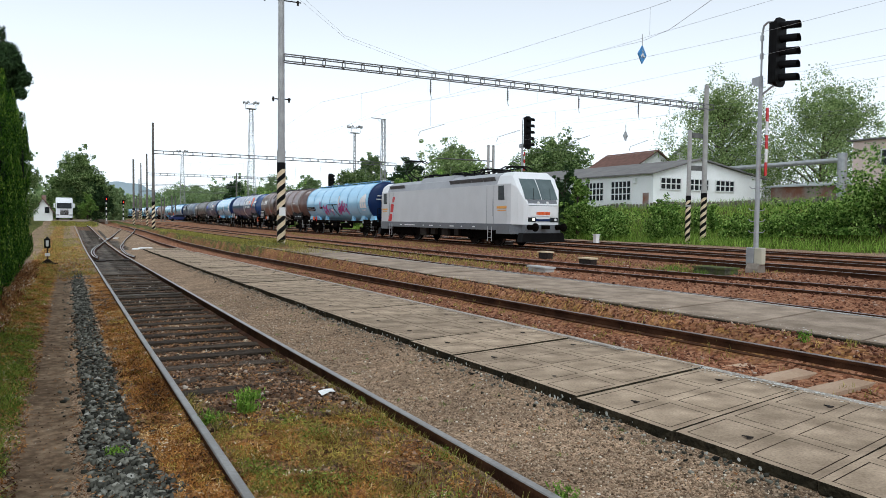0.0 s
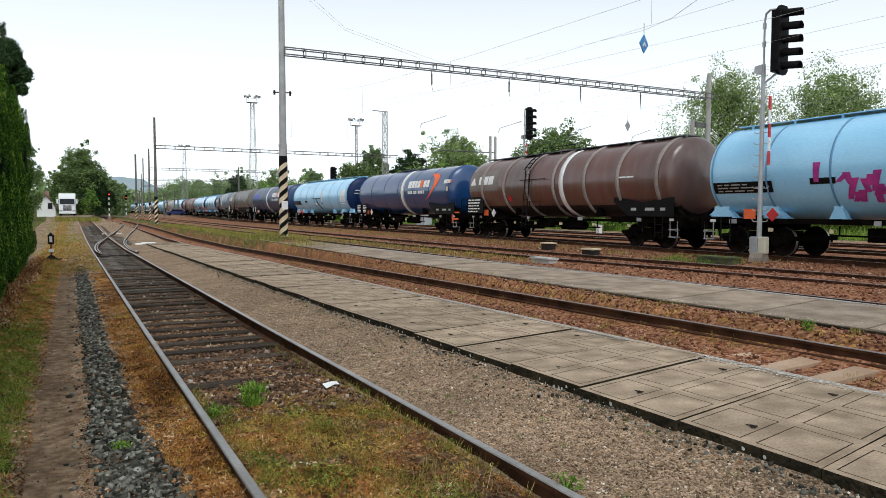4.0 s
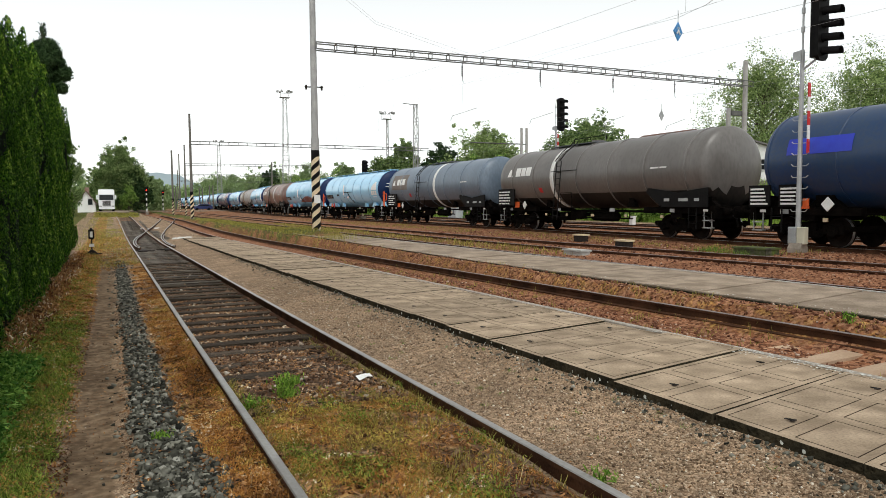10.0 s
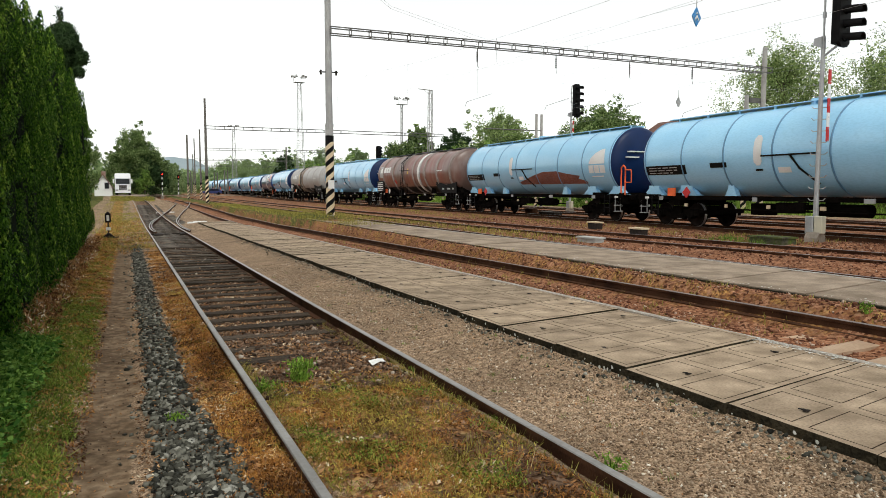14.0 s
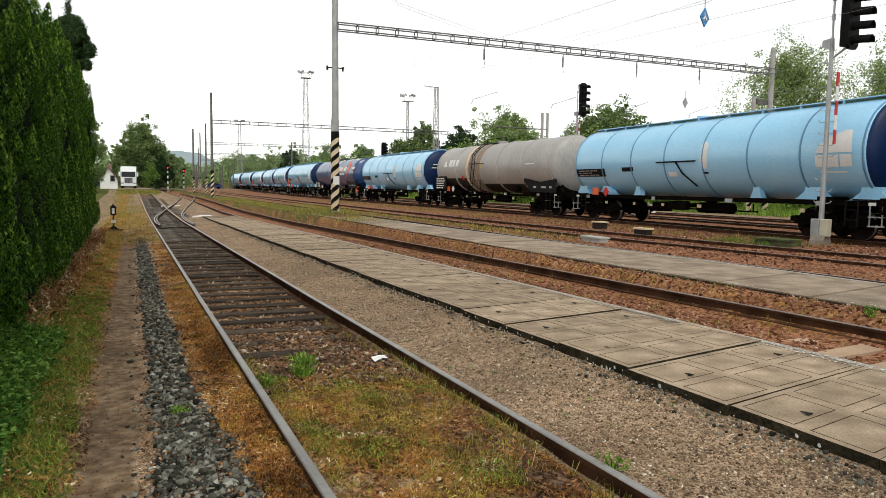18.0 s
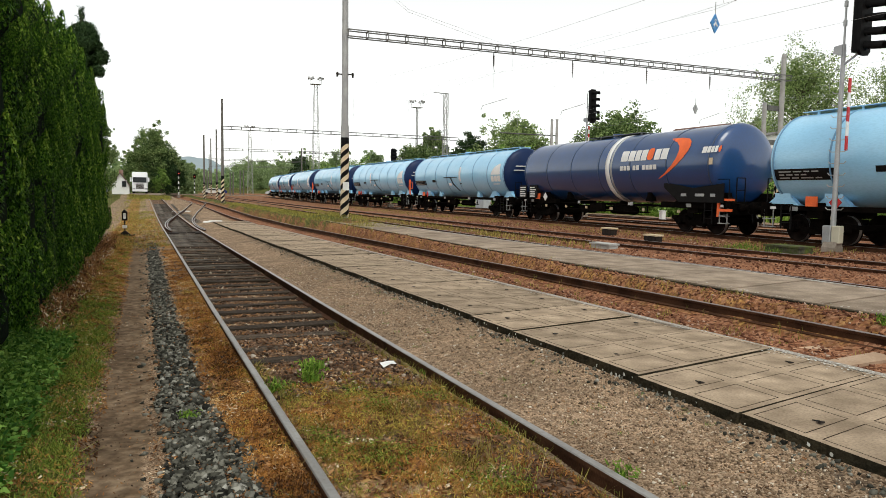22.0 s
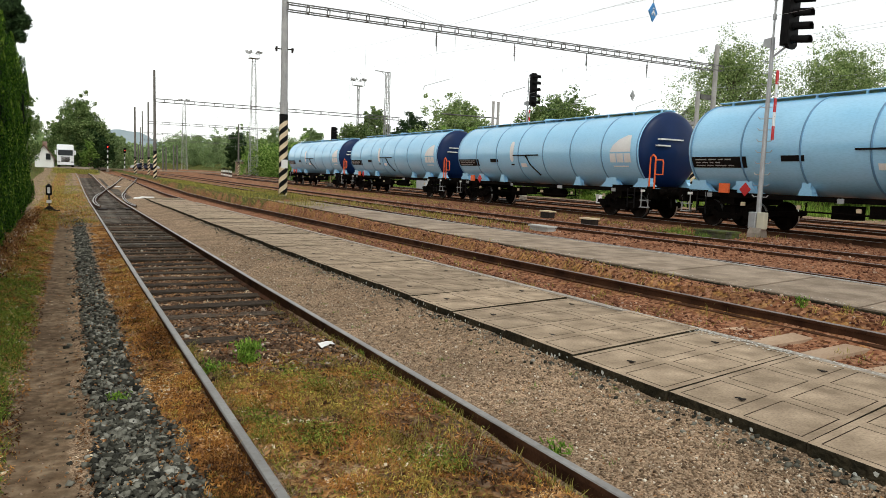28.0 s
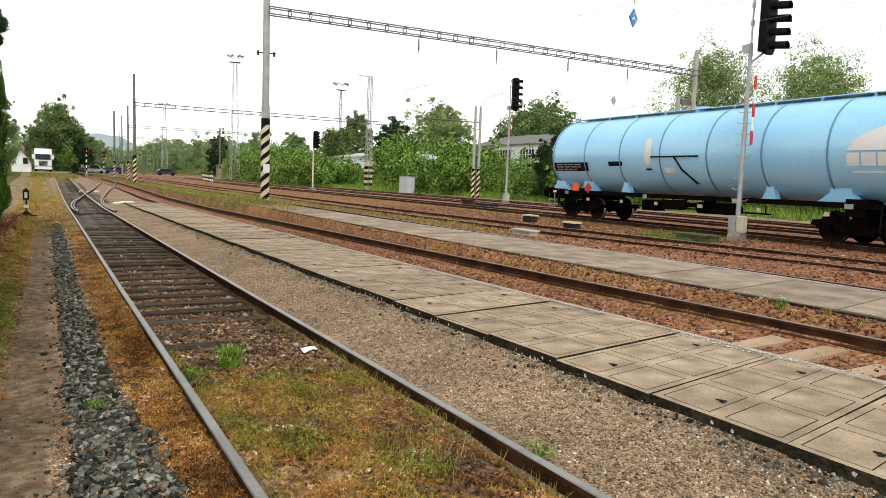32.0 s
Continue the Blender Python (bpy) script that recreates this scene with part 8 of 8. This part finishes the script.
blades("grass", clumped(16000, -1.3, -0.42, 2.2, 9, 0.035, 18, 1.2), 0.02, 0.08, 0.006, VERGE, "yellow-green grass verge between the hedge and path", 0.8)
blades("grass", clumped(10000, -1.2, -0.4, 7, 28, 0.05, 18, 1.4), 0.02, 0.07, 0.008, VERGE, "short yellow-green grass along the hedge", 0.8)
blades("grass", clumped(7000, -1.4, -0.85, 2.0, 8.5, 0.05, 16, 1.0), 0.06, 0.24, 0.009, GRASS_GREEN, "tall weeds and grass at the foot of the hedge", 0.5)
low_plants("verge_plants", patchy(clumped(24000, -1.1, -0.36, 2.2, 12, 0.03, 26, 1.3), 1.9, -0.5, 2), 0.011, 0.05, MOSS_GREEN, "small yellow-green plants beside the path")
low_plants("dead_grass", clumped(22000, -0.9, -0.33, 2.2, 24, 0.05, 22, 1.5), 0.009, 0.03, DRY_PLANT, "scorched orange grass along the path")
low_plants("dead_grass", clumped(9000, -1.4, -0.6, 9, 34, 0.06, 20), 0.014, 0.05, DRY_PLANT, "scorched orange grass along the hedge")
def off_stones(p):
    return p[p[:, 0] > strip_right(p[:, 1]) + 0.05 * lumps(p[:, 0], p[:, 1], 3.0)]


low_plants("dead_grass", off_stones(patchy(clumped(46000, 0.42, 0.82, 2.3, 22, 0.035, 22, 1.9), 2.1, -0.45, 2)), 0.009, 0.035, DRY_PLANT, "scorched orange grass beside the rail")
low_plants("low_plants", off_stones(patchy(clumped(9000, 0.45, 0.82, 2.3, 14, 0.03, 30, 1.3), 2.3, 0.1, 2)), 0.009, 0.04, MOSS_PLANT, "yellow-green plants beside the rail")
def spots_of(p, centres, thin=1.0):
    """Keeps the points that fall in soft round spots (x, y, radius), with ragged edges."""
    f = np.zeros(len(p))
    for x, y, r in centres:
        f = np.maximum(f, np.exp(-(((p[:, 0] - x) / r) ** 2 + ((p[:, 1] - y) / (r * 1.2)) ** 2)))
    f = f + 0.4 * lumps(p[:, 0], p[:, 1], 5.0) + 0.3 * lumps(p[:, 0] + 1, p[:, 1], 13.0)
    return p[rng.uniform(0, 1, len(p)) < np.clip(f * 1.5 - 0.25, 0, 1) * thin]


rails = clumped(110000, 0.92, 2.29, 2.3, 6.1, 0.03, 26, 1.0)
rails = rails[rng.uniform(0, 1, len(rails)) < np.interp(rails[:, 0], (1.6, 2.2), (1.0, 0.6))]
rails = rails[rails[:, 1] < 5.75 + 0.25 * np.maximum(0, rails[:, 0] - 1.7) + 0.2 * lumps(rails[:, 0], rails[:, 1], 2.5)]
low_plants("dead_grass", patchy(rails[::3], 3.6, -0.05, 2), 0.009, 0.03, DRY_PLANT, "scorched brown grass between the rails")
YELLOW_SPOTS = ((1.5, 5.25, 0.22), (1.2, 5.3, 0.25), (1.48, 4.8, 0.3), (1.72, 4.75, 0.25), (1.57, 4.35, 0.3), (1.1, 4.7, 0.2), (2.0, 4.5, 0.16), (1.2, 3.9, 0.25), (1.7, 3.6, 0.2), (1.5, 3.0, 0.3), (2.0, 5.3, 0.18), (2.1, 3.7, 0.15))
GREEN_SPOTS = ((0.98, 5.6, 0.12), (1.5, 5.3, 0.14), (1.25, 3.85, 0.2), (1.6, 4.9, 0.14), (2.05, 4.95, 0.14), (1.05, 4.3, 0.12), (1.8, 3.3, 0.18), (2.15, 4.1, 0.12))
low_plants("low_plants", spots_of(rails[1::3], YELLOW_SPOTS, 0.7), 0.009, 0.05, MOSS_PLANT, "yellow low plants between the rails")
low_plants("low_plants", spots_of(rails[2::3], GREEN_SPOTS), 0.01, 0.08, MOSS_GREEN, "green low plants between the rails")
blades("dry_grass", spots_of(rails[::4], YELLOW_SPOTS, 0.45), 0.02, 0.08, 0.004, GRASS_OLIVE, "thin olive grass between the rails", 0.7)
tuft = patchy(clumped(5200, 0.95, 2.26, 2.3, 5.7, 0.025, 9, 1.0), 2.4, 0.25, 2)
blades("dry_grass", tuft[::2], 0.04, 0.13, 0.004, GRASS_OLIVE, "upright yellow-green grass tufts between the rails", 0.45)
blades("dry_grass", tuft[1::2], 0.05, 0.15, 0.003, GRASS_DRY, "dead brown stalks between the rails", 0.5)
blades("dry_grass", off_stones(clumped(3500, 0.45, 0.8, 2.3, 14, 0.03, 9, 1.5)), 0.03, 0.1, 0.0035, GRASS_DRY, "dead orange stalks beside the rail", 0.6)
blades("dry_grass", clumped(1600, 0.9, 1.02, 2.4, 7, 0.02, 10), 0.02, 0.08, 0.005, GRASS_OLIVE, "grass against the rail", 0.6)
blades("dry_grass", clumped(1400, 2.2, 2.3, 2.4, 9, 0.02, 10), 0.02, 0.09, 0.005, GRASS_OLIVE, "thin stalks against the rail", 0.6)
blades("grass", clumped(800, 2.55, 3.5, 2.0, 14, 0.02, 20), 0.01, 0.04, 0.005, GRASS_GREEN, "small green weeds in the gravel", 0.7)
blades("dry_grass", clumped(5000, 5.6, 8.2, 1.5, 26, 0.04, 14, 1.3), 0.02, 0.1, 0.009, GRASS_OLIVE, "thin olive grass in the platform track")


def litter(n, x0, x1, y0, y1, s, label, bias=1.4):
    xy = np.stack([rng.uniform(x0, x1, n), y0 + (y1 - y0) * rng.uniform(0, 1, n) ** bias], 1)
    p = np.column_stack([xy, ground_z(xy[:, 0], xy[:, 1]) + rng.uniform(0.002, 0.014, n)])
    tagged(quads("plant_litter", leaf_quads(p, s, 0, 2.2, np.tile([0, 0, 1.3], (n, 1))), [LITTER]), label, "plant litter", kind="stuff")


litter(9000, -1.0, -0.3, 2.0, 16, 0.013, "brown dead leaves beside the path")
litter(700, -0.36, 0.1, 2.2, 14, 0.008, "small brown scraps on the trodden path")
litter(12000, 0.4, 0.82, 2.2, 18, 0.014, "orange and brown plant litter beside the rail")
litter(14000, 0.92, 2.3, 2.3, 14, 0.015, "brown plant litter and dead stalks between the rails")
litter(900, 2.5, 3.5, 1.8, 14, 0.009, "small brown scraps on the gravel")
litter(4000, 0.0, 0.5, 2.4, 14, 0.012, "dead leaves among the ballast stones")

dead = clumped(6500, -1.25, -0.85, 8.5, 26, 0.05, 20)
dpts = np.column_stack([dead, ground_z(dead[:, 0], dead[:, 1]) + rng.uniform(0.0, 0.4, len(dead)) ** 1.3])
tagged(quads("dead_foliage", leaf_quads(dpts, 0.016, 1.0, 3.5), [LITTER]), "brown dead foliage at the foot of the hedge", "dead foliage", kind="stuff")
nettles = clumped(14000, -1.45, -0.72, 2.2, 8.2, 0.09, 24, 0.9)
npts = np.column_stack([nettles, ground_z(nettles[:, 0], nettles[:, 1]) + rng.uniform(0.03, 0.36, len(nettles)) * np.interp(nettles[:, 0], (-1.45, -0.8), (1.0, 0.45))])
tagged(quads("weeds", leaf_quads(npts, 0.024, 0.3, 1.7, np.tile([0, 0, 0.9], (len(npts), 1))), [NETTLE]), "dark green leafy weeds at the foot of the hedge", "weeds", kind="stuff")
blades("grass", clumped(9000, -1.0, 0.75, 23.5, 62, 0.2, 20), 0.03, 0.12, 0.012, GRASS_OLIVE, "patchy yellow-green grass round the switch lantern")
low_plants("dead_grass", clumped(9000, -1.1, 0.6, 22, 50, 0.15, 24), 0.022, 0.05, DRY_PLANT, "scorched orange grass round the switch lantern")
blades("grass", clumped(9000, 7.6, 10.1, 26, 75, 0.25, 16), 0.06, 0.22, 0.02, GRASS_OLIVE, "yellow-green grass strip beside the mast")
blades("grass", clumped(4500, 12.2, 13.6, 18, 60, 0.2, 16), 0.05, 0.18, 0.02, GRASS_OLIVE, "yellow-green grass between the tracks")
blades("grass", clumped(3500, 16.9, 19.9, 13.5, 70, 0.25, 16), 0.04, 0.14, 0.02, GRASS_OLIVE, "sparse grass between the tracks")
blades("grass", clumped(900, 16.5, 18.0, 14.0, 16.6, 0.15, 20), 0.06, 0.2, 0.012, GRASS_GREEN, "bright green grass round the cable pit")
blades("grass", clumped(3500, -2.0, 0.2, 34, 100, 0.3, 14), 0.04, 0.14, 0.02, GRASS_OLIVE, "yellow-green grass beyond the points")
blades("grass", clumped(5000, -2.0, 3.4, 100, 108, 0.3, 14), 0.05, 0.22, 0.04, GRASS_OLIVE, "tall grass on the mound before the road")
bank = np.stack([rng.uniform(0, 1, 60000) ** 1.2 * 13, rng.uniform(8, 110, 60000)], 1)
bank[:, 0] += bank_foot(bank[:, 1]) - 0.3
blades("bank_grass", bank, 0.2, 0.6, 0.035, GRASS_BANK, "tall green grass on the bank", 0.3)


WEED = leaf_material("fresh_weed_leaf", (0.06, 0.14, 0.015), (0.36, 0.52, 0.09), 0.4, (0.18, 0.32, 0.045))


def weed(x, y, h, n, label):
    z = gz(x, y)
    w = empty("weed", pose(x, y, z), label, "weed")
    n = n * 2
    p = np.stack([rng.normal(0, 0.035, n), rng.normal(0, 0.035, n), rng.uniform(0.01, h, n)], 1)
    p[:, :2] *= 1 + p[:, 2:] * 4
    quads("leaves", leaf_quads(p, 0.011, 2.0, 3.4), [WEED], parent=w)
    for k in range(5):
        bm = bmesh.new()
        tube(bm, (0, 0, 0), (0.05 * math.cos(k * 1.3), 0.05 * math.sin(k * 1.3), h), 0.004, 0.002, n=4)
        part("stem", bm, GRASS_GREEN, w)


weed(1.3, 5.78, 0.2, 230, "bright green leafy weed between the rails")
weed(0.95, 5.6, 0.1, 60, "small green weed at the rail")
weed(2.47, 3.1, 0.1, 45, "small green weed at the rail")
weed(2.36, 5.8, 0.06, 20, "thin green weed against the rail")
weed(0.27, 5.2, 0.05, 40, "low green weed in the ballast")
weed(7.75, 5.2, 0.14, 60, "small green weed beside the track")

CUBE_V = np.array([(x, y, z) for z in (-1, 1) for x, y in ((-1, -1), (1, -1), (1, 1), (-1, 1))], float) * 0.72
CUBE_F = [(3, 2, 1, 0), (4, 5, 6, 7), (0, 1, 5, 4), (1, 2, 6, 5), (2, 3, 7, 6), (3, 0, 4, 7)]


def stones(name, xy, s0, s1, mat, label):
    """Broken angular stones, tipped at random."""
    n = len(xy)
    z = ground_z(xy[:, 0], xy[:, 1])
    s = (s0 + (s1 - s0) * rng.uniform(0, 1, n) ** 2)
    sc = np.stack([s * rng.uniform(0.7, 1.4, n), s * rng.uniform(0.6, 1.1, n), s * rng.uniform(0.6, 1.0, n)], 1)
    v = (CUBE_V[None] * rng.uniform(0.55, 1.3, (n, 8, 1)) + rng.normal(0, 0.13, (n, 8, 3))) * sc[:, None, :]
    for i, j, most in ((0, 2, 0.6), (1, 2, 0.6), (0, 1, 3.14)):
        a = rng.uniform(-most, most, n)[:, None]
        p, q = v[..., i] * np.cos(a) - v[..., j] * np.sin(a), v[..., i] * np.sin(a) + v[..., j] * np.cos(a)
        v[..., i], v[..., j] = p, q
    v = v + np.stack([xy[:, 0], xy[:, 1], z + s * 0.3], 1)[:, None, :]
    f = np.array(CUBE_F)[None] + (np.arange(n) * 8)[:, None, None]
    me = bpy.data.meshes.new(name)
    me.vertices.add(n * 8)
    me.vertices.foreach_set("co", v.reshape(-1))
    me.loops.add(n * 24)
    me.loops.foreach_set("vertex_index", f.reshape(-1).astype(np.int32))
    me.polygons.add(n * 6)
    me.polygons.foreach_set("loop_start", np.arange(0, n * 24, 4, dtype=np.int32))
    me.update(calc_edges=True)
    me.materials.append(mat)
    return tagged(new(name, me), label, "stones", kind="stuff")


def scatter(n, x0, x1, y0, y1, bias=1.8):
    return np.stack([rng.uniform(x0, x1, n), y0 + (y1 - y0) * rng.uniform(0, 1, n) ** bias], 1)


grey_strip = scatter(20000, 0.0, 0.7, 2.3, 26, 1.9)
ragged = 0.04 * lumps(grey_strip[:, 0], grey_strip[:, 1], 3.5) + rng.normal(0, 0.025, len(grey_strip))
grey_strip = grey_strip[(grey_strip[:, 0] + ragged > strip_left(grey_strip[:, 1])) & (grey_strip[:, 0] + ragged < strip_right(grey_strip[:, 1]))]
stones("ballast_stones", grey_strip[grey_strip[:, 1] < 5.2], 0.011, 0.029, STONE_GREY, "dark grey ballast stones beside the path")
stones("ballast_stones", grey_strip[grey_strip[:, 1] >= 5.2], 0.011, 0.028, STONE_GREY, "dark grey ballast stones beside the path")
foot = scatter(9000, 3.0, 3.6, 1.4, 24, 1.6)
foot = foot[rng.uniform(0, 1, len(foot)) < np.interp(foot[:, 0], (3.2, 3.42, 3.6), (0.0, 0.14, 0.75))]
stones("ballast_stones", foot, 0.006, 0.02, STONE_GREY, "dark grey stones along the platform foot")
loose = scatter(3600, -0.12, 0.86, 2.3, 24, 1.7)
loose = loose[rng.uniform(0, 1, len(loose)) < np.exp(-((loose[:, 0] - 0.3) / 0.3) ** 2)]
stones("ballast_stones", loose, 0.006, 0.026, STONE_GREY, "loose grey stones spread beside the path")
stones("gravel", scatter(18000, 2.52, 3.6, 1.8, 16, 1.7), 0.004, 0.011, STONE_BROWN, "fine brown gravel beside the siding")
stones("ballast_stones", scatter(8000, 0.93, 2.28, 5.4, 28, 1.8), 0.008, 0.026, STONE_SOIL, "brown stones between the sleepers")
red = scatter(11000, 5.62, 8.2, 1.2, 26, 1.5)
red = red[np.abs(red[:, 0] - 7.47) > 0.17]
stones("ballast_stones", red, 0.01, 0.028, STONE_RED, "reddish ballast stones of the platform track")
stones("ballast_stones", scatter(11000, 10.6, 20.0, 3, 36, 1.3), 0.016, 0.042, STONE_RED, "reddish ballast stones between the tracks")
stones("gravel", scatter(700, -0.36, 0.12, 2.2, 12), 0.003, 0.008, STONE_SOIL, "small stones on the trodden path")


def motions():
    """The train rolls past along its track."""
    times = [i * 1.0 for i in range(33)]
    for thing, start in train:
        walk(thing, [(t, train_pose(start - run(t))) for t in times])
    for thing, lane, way, x, t0, speed in CARS:
        walk(thing, [(t, pose(x + way * speed * (t - t0), lane, ROAD_Z, 0, 0, 0 if way > 0 else 180)) for t in (0.0, 16.0, 32.0)])


motions()
